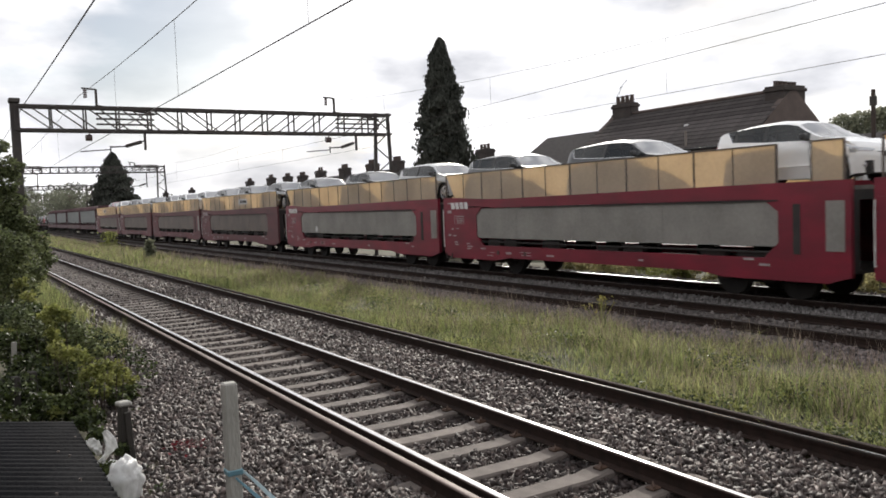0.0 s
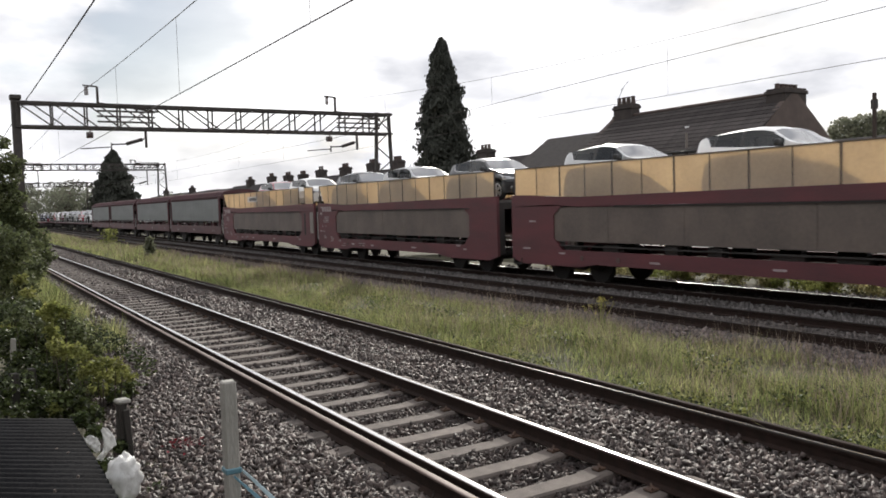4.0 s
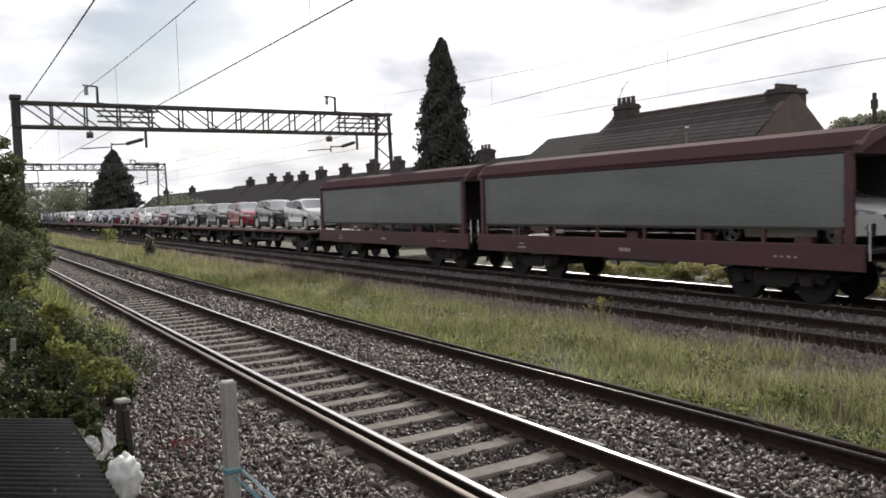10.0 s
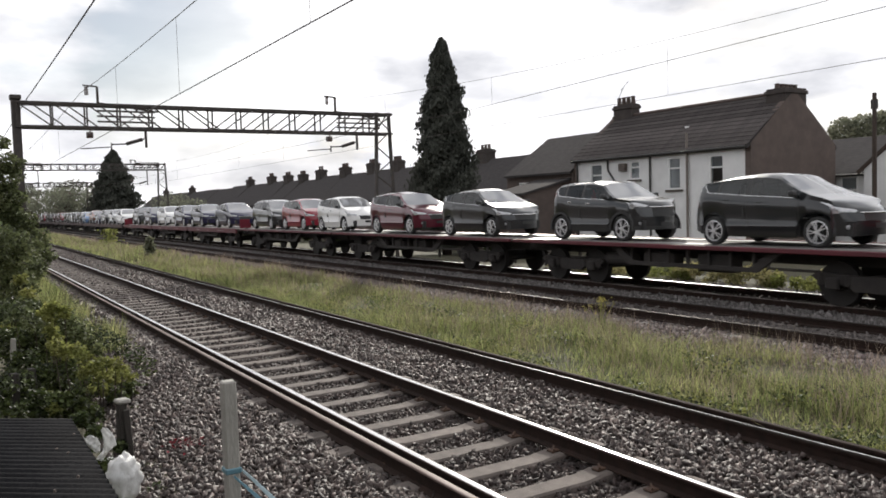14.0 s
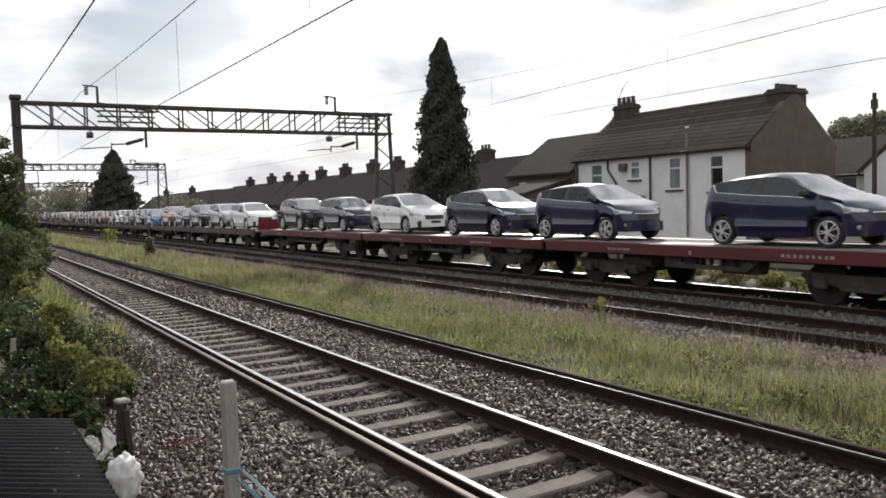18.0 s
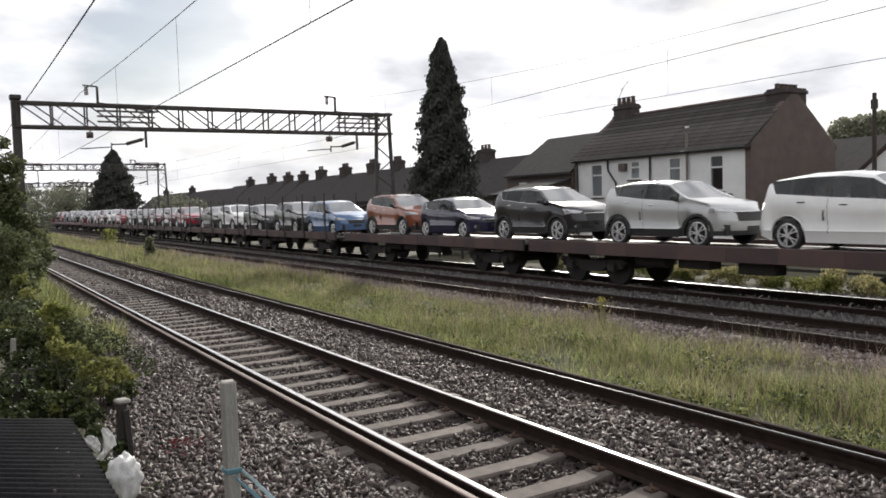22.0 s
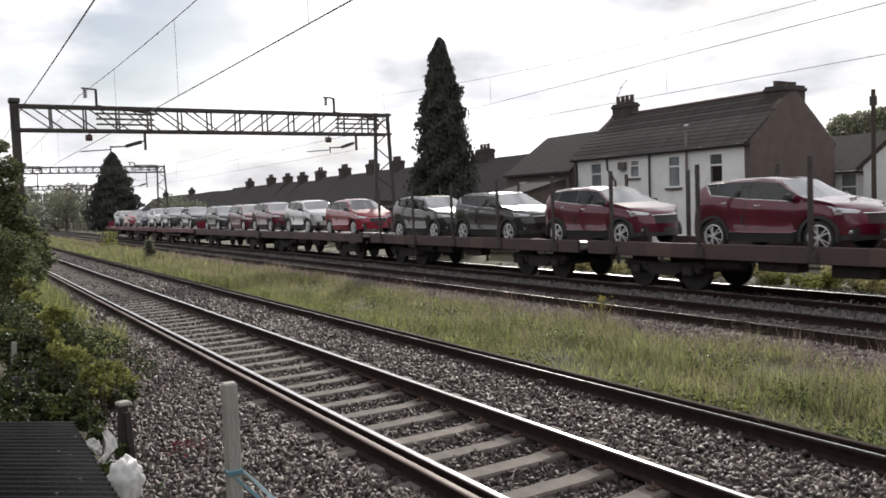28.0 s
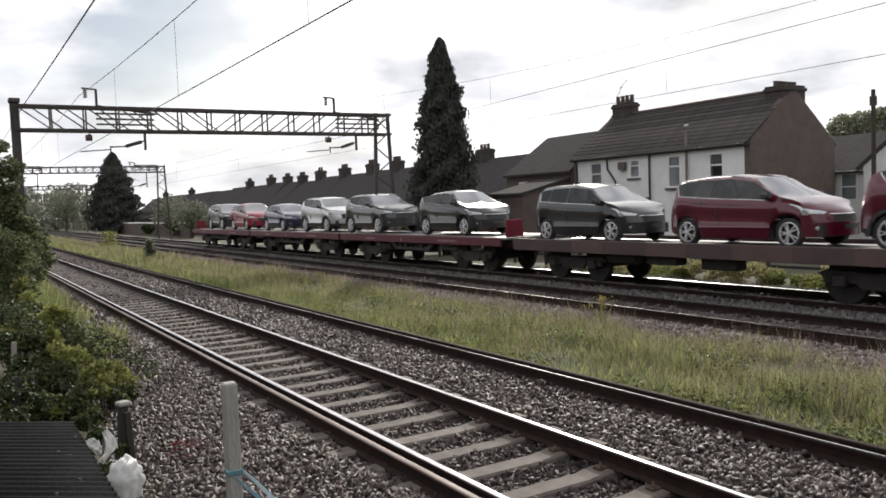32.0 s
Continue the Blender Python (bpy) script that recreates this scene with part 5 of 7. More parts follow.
def gantry(y, zb=5.88, zt=6.83, n=13):
    """A lattice portal across all tracks, with its insulators and registration arms."""
    g = thing("overhead_line_gantry", pose(0, y, 0), "dark steel lattice gantry spanning the four railway tracks", "gantry", "overhead line gantries")
    x0, x1 = 2.45, 19.1
    for zz, w in ((zb, 0.16 if n < 20 else 0.1), (zt, 0.12 if n < 20 else 0.09)):
        for dy in (-0.35, 0.35):
            part("chord", bar(bmesh.new(), (x0, dy, zz), (x1, dy, zz), w, 0.10), STEEL_DARK, g)
    for dy in (-0.35, 0.35):
        for i in range(n):
            xa, xb = x0 + (x1 - x0) * i / n, x0 + (x1 - x0) * (i + 1) / n
            part("lattice_post", bar(bmesh.new(), (xa, dy, zb), (xa, dy, zt), 0.06), STEEL_DARK, g)
            up = i >= n // 2
            if dy > 0:
                xa, xb = xa + (x1 - x0) * 0.5 / n, min(x1, xb + (x1 - x0) * 0.5 / n)
            part("lattice_brace", bar(bmesh.new(), (xa, dy, zb if up else zt), (xb, dy, zt if up else zb), 0.05), STEEL_DARK, g)
    bm = bmesh.new()
    for i in range(n + 1):
        x = x0 + (x1 - x0) * i / n
        bar(bm, (x, -0.35, zb), (x, 0.35, zb), 0.05)
        bar(bm, (x, -0.35, zt), (x, 0.35, zt), 0.05)
    part("cross_ties", bm, STEEL_DARK, g)
    # left mast: one tapered box post; right mast: two splayed legs with lacing
    bm = boxes((x0 - 0.16, x0 + 0.16, -0.2, 0.2, -0.4, zt + 0.12), (x0 - 0.2, x0 + 0.2, -0.3, 0.3, zt + 0.12, zt + 0.29), bevel=0.02)
    part("mast", bm, STEEL_DARK, g)
    for xb_, xt_ in ((x1 - 0.95, x1 - 0.68), (x1 + 0.25, x1 - 0.02)):
        part("mast_leg", bar(bmesh.new(), (xb_, 0, -0.4), (xt_, 0, zt + 0.12), 0.14), STEEL_DARK, g)
    for i in range(9):
        z = 0.3 + i * 0.72
        q0, q1 = (z + 0.4) / 7.35, (z + 1.05) / 7.35
        l0, r0, l1, r1 = x1 - 0.95 + 0.27 * q0, x1 + 0.25 - 0.27 * q0, x1 - 0.95 + 0.27 * q1, x1 + 0.25 - 0.27 * q1
        part("mast_lacing", bar(bmesh.new(), (l0 if i % 2 else r0, 0, z), (r1 if i % 2 else l1, 0, z + 0.65), 0.05), STEEL_DARK, g)
    for x, arm in ((5.5, 1.85), (16.2, 1.1)):
        c = part("catenary_support", bar(bar(bar(bmesh.new(), (x, 0, zt), (x, 0, 7.6), 0.09), (x, 0, 7.6), (x - 0.55, 0, 7.64), 0.06), (x, 0, zt + 0.1), (x + 2.4, 0, zt - 0.2), 0.07), STEEL_DARK, g)
        bm = bmesh.new()
        for k in range(4):
            rod(bm, (x - 0.42, 0, 7.58 - k * 0.09), (x - 0.42, 0, 7.52 - k * 0.09), 0.08, 8)
        part("insulator", bm, INSUL, c)
        xp = x + arm
        bm = bar(bmesh.new(), (xp, 0, zb), (xp, 0, 5.1), 0.09)
        bar(bm, (xp, 0, 5.5), (xp - 0.25, 0, 5.43), 0.05)
        rod(bm, (xp - 0.15, 0, 5.45), (xp - 0.8, 0, 5.25), 0.075, 8)
        rod(bm, (xp - 0.8, 0, 5.25), (xp - 1.4, 0, 5.22), 0.03, 6)
        rod(bm, (xp - 1.4, 0, 5.28), (xp - 1.4, 0, 4.98), 0.03, 6)
        rod(bm, (xp - 1.4, 0, 5.12), (xp - 2.6, 0, 5.03), 0.022, 6)
        part("registration_arm", bm, STEEL_DARK, g)
        for k in range(3):
            part("bracket_rail", bar(bmesh.new(), (x - 0.1, -0.35, zb + 0.25 + 0.22 * k), (x + 2.2, -0.35, zb + 0.25 + 0.22 * k), 0.07), STEEL_DARK, g)
        part("wire_insulator", rod(rod(bmesh.new(), (x - 0.5, 0, 5.6), (x - 0.25, 0, 5.6), 0.13, 10), (x - 0.4, 0, 5.6), (x - 0.3, 0, 5.88), 0.03, 6), INSUL, g)
    return g


gantry(36.4)
for y in (86.0, 136.0, 186.0):
    gantry(y, 6.62, 7.2, 22)


def wire(name, pts, r, label):
    """A thin round wire drawn through the points, as one tube."""
    bm, rings = bmesh.new(), []
    for i, p in enumerate(pts):
        d = (Vector(pts[min(i + 1, len(pts) - 1)]) - Vector(pts[max(i - 1, 0)])).normalized()
        u = d.orthogonal().normalized()
        v = d.cross(u)
        rings.append([bm.verts.new(Vector(p) + (u * math.cos(k * 1.2566) + v * math.sin(k * 1.2566)) * r) for k in range(5)])
    for a, b in zip(rings, rings[1:]):
        for k in range(5):
            bm.faces.new((a[k], a[(k + 1) % 5], b[(k + 1) % 5], b[k]))
    return tagged(part(name, bm, WIRE), label, "overhead wire", "overhead wires")


def sagging(x, z, sag, y0, y1, n=10):
    return [(x, y0 + (y1 - y0) * i / n, z - sag * 4 * (i / n) * (1 - i / n)) for i in range(n + 1)]


def zigzag(xa, xb, za, zb, y0, y1):
    return [(xa, y0, za), (xb, y1, zb)]


for i, (y0, y1) in enumerate(WIRE_SPANS):
    sw = 1 if i % 2 == 0 else -1
    for x, zc, full in ((4.85, 5.14, True), (12.85, 5.03, False), (16.45, 5.02, True)):
        zz = 0.0 if x < 10 else 0.15
        if i == 0 and x == 12.85:
            # this one is slack and climbs towards its anchor
            wire("contact_wire", [(12.65, y0, 5.63), (12.91, 19.5, 4.99), (13.0, y1, zc)], 0.0065, "slack contact wire above the middle track")
            continue
        wire("contact_wire", zigzag(x - zz * sw, x + zz * sw, zc, zc, y0, y1), 0.012 if x < 10 else 0.0065, "taut contact wire above the track")
        if not full:
            continue
        top, sag = (7.32, 0.42) if x < 10 else (7.5, 1.05)
        wire("catenary_wire", [(x - zz * sw + 2 * zz * sw * k / 12, y0 + (y1 - y0) * k / 12, top - sag * 4 * (k / 12) * (1 - k / 12)) for k in range(13)], 0.0105 if x < 10 else 0.006, "sagging catenary wire above the track")
        for k in range(1, 6):
            f = k / 6 + (0.075 if x > 10 and i == 0 else 0.0)
            xx = x - zz * sw + 2 * zz * sw * f
            wire("dropper_wire", [(xx, y0 + (y1 - y0) * f, zc), (xx, y0 + (y1 - y0) * f, top - sag * 4 * f * (1 - f))], 0.0045, "thin vertical dropper between the wires")
    wire("return_wire", sagging(2.8, 6.9, 0.15, y0, y1), 0.018, "dark earth wire along the gantry masts")

# ---- houses ----
WHITEWASH = surf("whitewashed_render", (0.75, 0.75, 0.745), (0.63, 0.63, 0.625), 1.4, 0.85, bump=0.3, fine=22)
# darker brick for chimneys: their backlit silhouette is put into the colour
BRICK_BACKLIT = surf("backlit_chimney_brick", (0.075, 0.064, 0.059), (0.05, 0.044, 0.042), 2.2, 0.95, bump=0.4, fine=30, spec=0.15)
BRICK = surf("brown_brick", (0.142, 0.111, 0.098), (0.10, 0.082, 0.075), 2.2, 0.95, bump=0.4, fine=30, spec=0.15)
MORTAR = surf("mortar", (0.22, 0.19, 0.17), (0.16, 0.14, 0.12), 5, 0.95, bump=0.3)
ROOF_TILE = surf("brown_roof_tile", (0.082, 0.073, 0.070), (0.054, 0.049, 0.048), 3, 1.0, spec=0.05, bump=0.3, fine=25, vary=0.25, per="object")
ROOF_FAR = surf("far_roof_tile", (0.072, 0.066, 0.065), (0.05, 0.047, 0.047), 3, 1.0, spec=0.05, bump=0.4, fine=12, stretch=(1, 1, 6))
FRAME_WHITE = surf("white_window_frame", (0.78, 0.78, 0.77), (0.68, 0.68, 0.67), 8, 0.5)
NET = surf("grey_net_curtain", (0.78, 0.78, 0.78), (0.6, 0.6, 0.6), 5, 0.9, stretch=(1, 6, 0.5))
PANE = glassy("window_pane", (0.8, 0.82, 0.83), 0.85)
PIPE = surf("black_downpipe", (0.025, 0.024, 0.023), (0.04, 0.038, 0.036), 6, 0.5)
POT = surf("clay_chimney_pot", (0.085, 0.06, 0.05), (0.06, 0.045, 0.04), 6, 0.9)


def chimney(parent, x, y, z0, z1, wx, wy, pots, along="y", tall=0.38):
    bm = boxes((x - wx / 2, x + wx / 2, y - wy / 2, y + wy / 2, z0, z1 - 0.25), (x - wx / 2 - 0.06, x + wx / 2 + 0.06, y - wy / 2 - 0.06, y + wy / 2 + 0.06, z1 - 0.25, z1 - 0.1), (x - wx / 2, x + wx / 2, y - wy / 2, y + wy / 2, z1 - 0.1, z1), bevel=0.015)
    c = part("chimney", bm, BRICK_BACKLIT, parent, "brick chimney stack")
    for i in range(pots):
        f = (i + 0.5) / pots - 0.5
        px, py = (x, y + f * wy) if along == "y" else (x + f * wx, y)
        bm = rod(bmesh.new(), (px, py, z1), (px, py, z1 + tall), 0.13, 10, 0.10)
        rod(bm, (px, py, z1 + tall - 0.02), (px, py, z1 + tall + 0.04), 0.125, 10)
        part("chimney_pot", bm, POT, c)
    return c


def sash_window(parent, x, y0, y1, z0, z1, open_top=False, arch=True, net=True):
    """A sash window set into a wall that faces -x."""
    w = part("window", boxes((x - 0.03, x + 0.12, y0, y0 + 0.10, z0, z1), (x - 0.03, x + 0.12, y1 - 0.10, y1, z0, z1), (x - 0.03, x + 0.12, y0 + 0.10, y1 - 0.10, z1 - 0.08, z1), (x - 0.03, x + 0.12, y0 + 0.10, y1 - 0.10, z0, z0 + 0.08)), FRAME_WHITE, parent, "white sash window")
    zm = z0 + (z1 - z0) * 0.66
    if net:
        part("net_curtain", boxes((x + 0.07, x + 0.08, y0 + 0.10, y1 - 0.10, z0 + 0.08, z1 - 0.08)), NET, w, "grey net curtain")
    part("glazing_bar", boxes((x - 0.02, x + 0.08, y0 + 0.10, y1 - 0.10, zm - 0.035, zm + 0.035)), FRAME_WHITE, w)
    for za, zb in ((z0 + 0.08, zm - 0.035), (zm + 0.035, z1 - 0.08)):
        part("pane", boxes((x + 0.03, x + 0.034, y0 + 0.10, y1 - 0.10, za, zb)), PANE, w).visible_shadow = False
    part("sill", boxes((x - 0.14, x + 0.05, y0 - 0.08, y1 + 0.08, z0 - 0.1, z0)), CONCRETE, w)
    if arch:
        part("lintel", boxes((x - 0.035, x + 0.05, y0 - 0.05, y1 + 0.05, z1, z1 + 0.12)), MORTAR, w)
    if open_top:
        part("open_sash", bar(bmesh.new(), (x - 0.06, (y0 + y1) / 2, z0 + 0.05), (x - 0.42, (y0 + y1) / 2, z0 + 0.12), y1 - y0 - 0.1, 0.05), FRAME_WHITE, w)
    return w


def wall_with_holes(x0, x1, y0, y1, z0, z1, holes):
    """One wall across x0..x1 with openings (y0, y1, z0, z1) cut through it."""
    ys = sorted({y0, y1} | {v for h in holes for v in h[:2]})
    zs = sorted({z0, z1} | {v for h in holes for v in h[2:]})

    def solid(i, k):
        if not (0 <= i < len(ys) - 1 and 0 <= k < len(zs) - 1):
            return False
        y, z = (ys[i] + ys[i + 1]) / 2, (zs[k] + zs[k + 1]) / 2
        return not any(a < y < b and c < z < d for a, b, c, d in holes)

    bm, known = bmesh.new(), {}

    def v(x, i, k):
        if (x, i, k) not in known:
            known[(x, i, k)] = bm.verts.new((x, ys[i], zs[k]))
        return known[(x, i, k)]

    for i in range(len(ys) - 1):
        for k in range(len(zs) - 1):
            if not solid(i, k):
                continue
            for x in (x0, x1):
                bm.faces.new((v(x, i, k), v(x, i + 1, k), v(x, i + 1, k + 1), v(x, i, k + 1)))
            for di, dk, e in ((-1, 0, ((i, k), (i, k + 1))), (1, 0, ((i + 1, k), (i + 1, k + 1))), (0, -1, ((i, k), (i + 1, k))), (0, 1, ((i, k + 1), (i + 1, k + 1)))):
                if not solid(i + di, k + dk):
                    (a, b), (c, d) = e
                    bm.faces.new((v(x0, a, b), v(x0, c, d), v(x1, c, d), v(x1, a, b)))
    bmesh.ops.recalc_face_normals(bm, faces=bm.faces[:])
    return bm


def roof_tiles(parent, x_eave, z_eave, x_ridge, z_ridge, y0, y1, courses):
    """Overlapping courses of tiles on one slope; each course is a stepped strip of tiles."""
    dx, dz = (x_ridge - x_eave) / courses, (z_ridge - z_eave) / courses
    n = max(1, round((y1 - y0) / 0.33))
    vs, fs = [], []
    for k in range(n):
        a, b = y0 + (y1 - y0) * k / n + 0.006, y0 + (y1 - y0) * (k + 1) / n - 0.006
        i = len(vs)
        sg = 1 if dx > 0 else -1
        nx, nz = -dz, dx * sg
        l = math.hypot(dx, dz)
        for t, lift in ((0, 0.045), (1.12, 0.012)):
            for yy in (a, (a * 2 + b) / 3, (a + 2 * b) / 3, b):
                wave = 0.012 if yy in (a, b) else 0.0
                vs.append((dx * t, yy, dz * t + lift + wave))
        for j in range(3):
            fs.append((i + j, i + j + 1, i + 5 + j, i + 4 + j))
        j0 = len(vs)
        for q in range(4):
            v = vs[i + q]
            vs.append((v[0] + 0.004, v[1], v[2] - 0.05))
        for q in range(3):
            fs.append((j0 + q, j0 + q + 1, i + q + 1, i + q))
    me = mesh_of("tile_course", vs, fs, ROOF_TILE)
    for c in range(courses):
        shared("tile_course", me, parent, pose(x_eave + dx * c, 0, z_eave + dz * c))


def white_cottages():
    x, xf, y0, y1, zg, ze = 29.0, 34.9, 22.85, 33.62, -0.6, 4.46
    h = thing("white_cottage_pair", pose(0, 0, 0), "two joined cottages with whitewashed rear wall and brown tiled roof", "house", "houses behind the railway")
    wins = [(23.95, 24.80, 2.5, 4.12), (26.38, 27.22, 2.65, 4.16), (28.98, 29.73, 3.22, 4.14), (31.66, 32.62, 2.4, 4.14)]
    part("rear_wall", wall_with_holes(x, x + 0.3, y0 + 0.004, y1, zg, ze, wins), WHITEWASH, h, "whitewashed rear wall")
    for i, wv in enumerate(wins):
        sash_window(h, x + 0.05, *wv, net=i > 0)
    xr, zr = 31.95, 6.76
    gable = [(x, zg), (xf, zg), (xf, ze + 0.03), (xr, zr + 0.10), (x, ze + 0.03)]
    part("gable_wall", prism(bmesh.new(), gable, y0 - 0.3, y0), BRICK, h, "brown brick gable wall")
    part("far_gable", prism(bmesh.new(), gable, y1, y1 + 0.25), BRICK, h)
    part("front_wall", boxes((xf - 0.3, xf, y0 + 0.004, y1, zg, ze)), BRICK, h)
    part("room_lining", boxes((x + 1.6, x + 1.7, y0 + 0.1, y1 - 0.1, zg, ze)), MORTAR, h)
    for s0, s1, zz0, zz1 in ((x - 0.22, xr, ze - 0.06, zr), (xf + 0.1, xr, ze - 0.06, zr)):
        o = [(s0, zz0), (s1, zz1), (s1, zz1 - 0.14), (s0, zz0 - 0.14)]
        part("roof_slope", prism(bmesh.new(), o, y0 - 0.285, y1 + 0.3), ROOF_FAR, h, "brown tiled roof slope")
    roof_tiles(h, x - 0.24, ze - 0.06, xr, zr, y0 - 0.29, y1 + 0.3, 12)
    part("ridge_tiles", rod(bmesh.new(), (xr, y0 - 0.3, zr + 0.03), (xr, y1 + 0.3, zr + 0.03), 0.10, 8), POT, h)
    part("gutter", rod(bmesh.new(), (x - 0.27, y0 - 0.2, ze - 0.10), (x - 0.27, y1 + 0.2, ze - 0.10), 0.05, 8), PIPE, h)
    chimney(h, xr + 0.1, y0 + 0.2, 5.6, 6.94, 1.5, 0.98, 5, "x", 0.17)
    chimney(h, xr + 0.1, y1 - 0.62, 5.6, 7.42, 0.62, 1.4, 4, "y")
    for y, bent in ((28.27, False), (30.9, True), (33.55, False)):
        bm = bmesh.new()
        if bent:
            rod(bm, (x - 0.08, y + 0.3, ze - 0.2), (x - 0.08, y + 0.28, 3.75), 0.05, 8)
            rod(bm, (x - 0.08, y + 0.28, 3.75), (x - 0.08, y - 0.28, 3.1), 0.05, 8)
            rod(bm, (x - 0.08, y - 0.28, 3.1), (x - 0.08, y - 0.28, zg), 0.05, 8)
            part("wall_vent", boxes((x - 0.22, x - 0.002, 29.85, 30.3, 3.66, 4.05), bevel=0.02), CONCRETE, h, "grey boiler flue box")
        else:
            rod(bm, (x - 0.08, y, ze - 0.2), (x - 0.08, y, zg), 0.05, 8)
        part("downpipe", bm, PIPE, h)
    part("soil_pipe", rod(bmesh.new(), (x - 0.1, 25.95, zg), (x - 0.1, 25.95, ze + 0.75), 0.055, 8), MORTAR, h)
    part("roof_vent", boxes((30.35, 30.55, 27.1, 27.35, 5.5, 5.66)), FRAME_WHITE, h)
    part("aerial", rod(bar(bmesh.new(), (xr - 0.3, 33.0, 8.2), (xr - 0.3, 32.4, 8.6), 0.02), (xr - 0.3, 33.3, 7.6), (xr - 0.3, 32.8, 8.3), 0.015, 5), PIPE, h)
    return h


white_cottages()
# added out of view, so that the cars' sides mirror something dark
tagged(part("wall_behind", boxes((-7.3, -7.0, -60, 60, -0.4, 5.2)), BRICK), "unseen plain brick wall added on the near side, darkens reflections", "wall", kind="structure")


def terrace_house(y0, y1, x, ze, zridge, chim, label, ext=True, stack=0.85, depth=6.5):
    """A plain house of the terrace seen from behind: brick wall, tiled roof, stack on the party wall."""
    h = thing("terraced_house", pose(0, 0, 0), label, "house", "terrace behind the railway")
    zg = -0.6
    xr = x + depth / 2
    o = [(x, zg), (x + depth, zg), (x + depth, ze), (xr, zridge - 0.1), (x, ze)]
    part("brick_body", prism(bmesh.new(), o, y0, y1), BRICK, h, "brown brick walls")
    for s0 in (x - 0.25, x + depth + 0.25):
        part("roof_slope", prism(bmesh.new(), [(s0, ze - 0.1), (xr, zridge), (xr, zridge - 0.12), (s0, ze - 0.22)], y0 - 0.02, y1 - 0.01), ROOF_FAR, h)
    for k in range(2):
        yy = y0 + (y1 - y0) * (0.28 + 0.44 * k)
        w = part("window", boxes((x - 0.03, x + 0.02, yy - 0.45, yy + 0.45, ze - 1.9, ze - 0.55)), FRAME_WHITE, h)
        part("pane", boxes((x - 0.045, x - 0.032, yy - 0.38, yy + 0.38, ze - 1.82, ze - 1.25)), PANE, w)
        part("pane", boxes((x - 0.045, x - 0.032, yy - 0.38, yy + 0.38, ze - 1.18, ze - 0.62)), PANE, w)
    if ext:
        xe = x - 3.2
        part("rear_extension", prism(bmesh.new(), [(xe, zg), (x - 0.01, zg), (x - 0.01, ze - 0.6), (xe, ze - 1.3)], y0 + 0.3, y0 + (y1 - y0) * 0.5), BRICK, h)
        part("extension_roof", prism(bmesh.new(), [(xe - 0.2, ze - 1.34), (x - 0.01, ze - 0.56), (x - 0.01, ze - 0.44), (xe - 0.2, ze - 1.22)], y0 + 0.15, y0 + (y1 - y0) * 0.5 + 0.15), ROOF_FAR, h)
    if chim:
        chimney(h, xr, y1 - 0.1, zridge - 0.6, zridge + stack, 0.75, 1.3, chim, "y", 0.32)
    return h


terrace_house(33.98, 40.1, 29.0, 3.95, 6.16, 0, "brown brick cottage with tiled roof beside the white pair", ext=True)
rh = random.Random(5)
STACKS = (48.0, 55.0, 61.3, 66.0, 72.0, 78.0, 83.0, 87.5, 93.0, 101.0, 108.0, 115.0, 122.0, 130.0, 139.0, 148.0, 158.0)
prev = 40.6
for i, ys in enumerate(STACKS):
    terrace_house(prev, ys, 30.05, 2.85, 5.35 + rh.uniform(-0.12, 0.12), (3, 0, 4, 4, 4, 2, 4, 4, 3, 4, 0, 0, 0, 4, 0, 3, 0)[i], "brown brick terraced house seen from behind", stack=0.7, depth=5.6)
    prev = ys

# the next house to the other side of a yard
def far_white_house():
    h = thing("white_house", pose(0, 0, 0), "white rendered house with dark tiled roof beyond the alley", "house", "houses behind the railway")
    x, y0, y1, zg, ze = 35.3, 9.0, 26.0, -0.6, 3.18
    part("walls", prism(bmesh.new(), [(x, zg), (x + 6, zg), (x + 6, ze), (x + 3, 4.84), (x, ze)], y0, y1), WHITEWASH, h)
    for s0 in (x - 0.25, x + 6.25):
        part("roof_slope", prism(bmesh.new(), [(s0, ze - 0.02), (x + 3, 4.95), (x + 3, 4.82), (s0, ze - 0.16)], y0 - 0.3, y1 + 0.3), ROOF_FAR, h)
    part("gable_wing", side_prism(bmesh.new(), [(17.6, zg), (21.0, zg), (21.0, 3.3), (19.3, 4.65), (17.6, 3.3)], x - 0.7, x - 0.004), WHITEWASH, h, "white gabled wing")
    for ya, yb in ((21.3, 19.3), (17.3, 19.3)):
        part("bargeboard", bar(bmesh.new(), (x - 0.72, ya, 3.12), (x - 0.72, yb, 4.78), 0.1, 0.16), BARK, h, "dark bargeboard")
    for y in (22.1,):
        w = part("window", boxes((x - 0.03, x + 0.02, y - 0.4, y + 0.4, 1.75, 3.0)), FRAME_WHITE, h)
        part("pane", boxes((x - 0.045, x - 0.032, y - 0.33, y + 0.33, 1.82, 2.35)), PANE, w)
        part("pane", boxes((x - 0.045, x - 0.032, y - 0.33, y + 0.33, 2.42, 2.93)), PANE, w)
    part("gutter", rod(bmesh.new(), (x - 0.3, y0, ze - 0.12), (x - 0.3, y1, ze - 0.12), 0.06, 8), PIPE, h)
    return h


far_white_house()

pole = thing("telegraph_pole", pose(30.0, 17.8, -0.5), "dark wooden telegraph pole behind the railway", "pole")
part("shaft", rod(bmesh.new(), (0, 0, 0), (0, 0, 6.5), 0.10, 10, 0.075), BARK, pole)
part("pole_cap", rod(bmesh.new(), (0, 0, 5.9), (0, 0, 6.25), 0.13, 10), STEEL_DARK, pole)


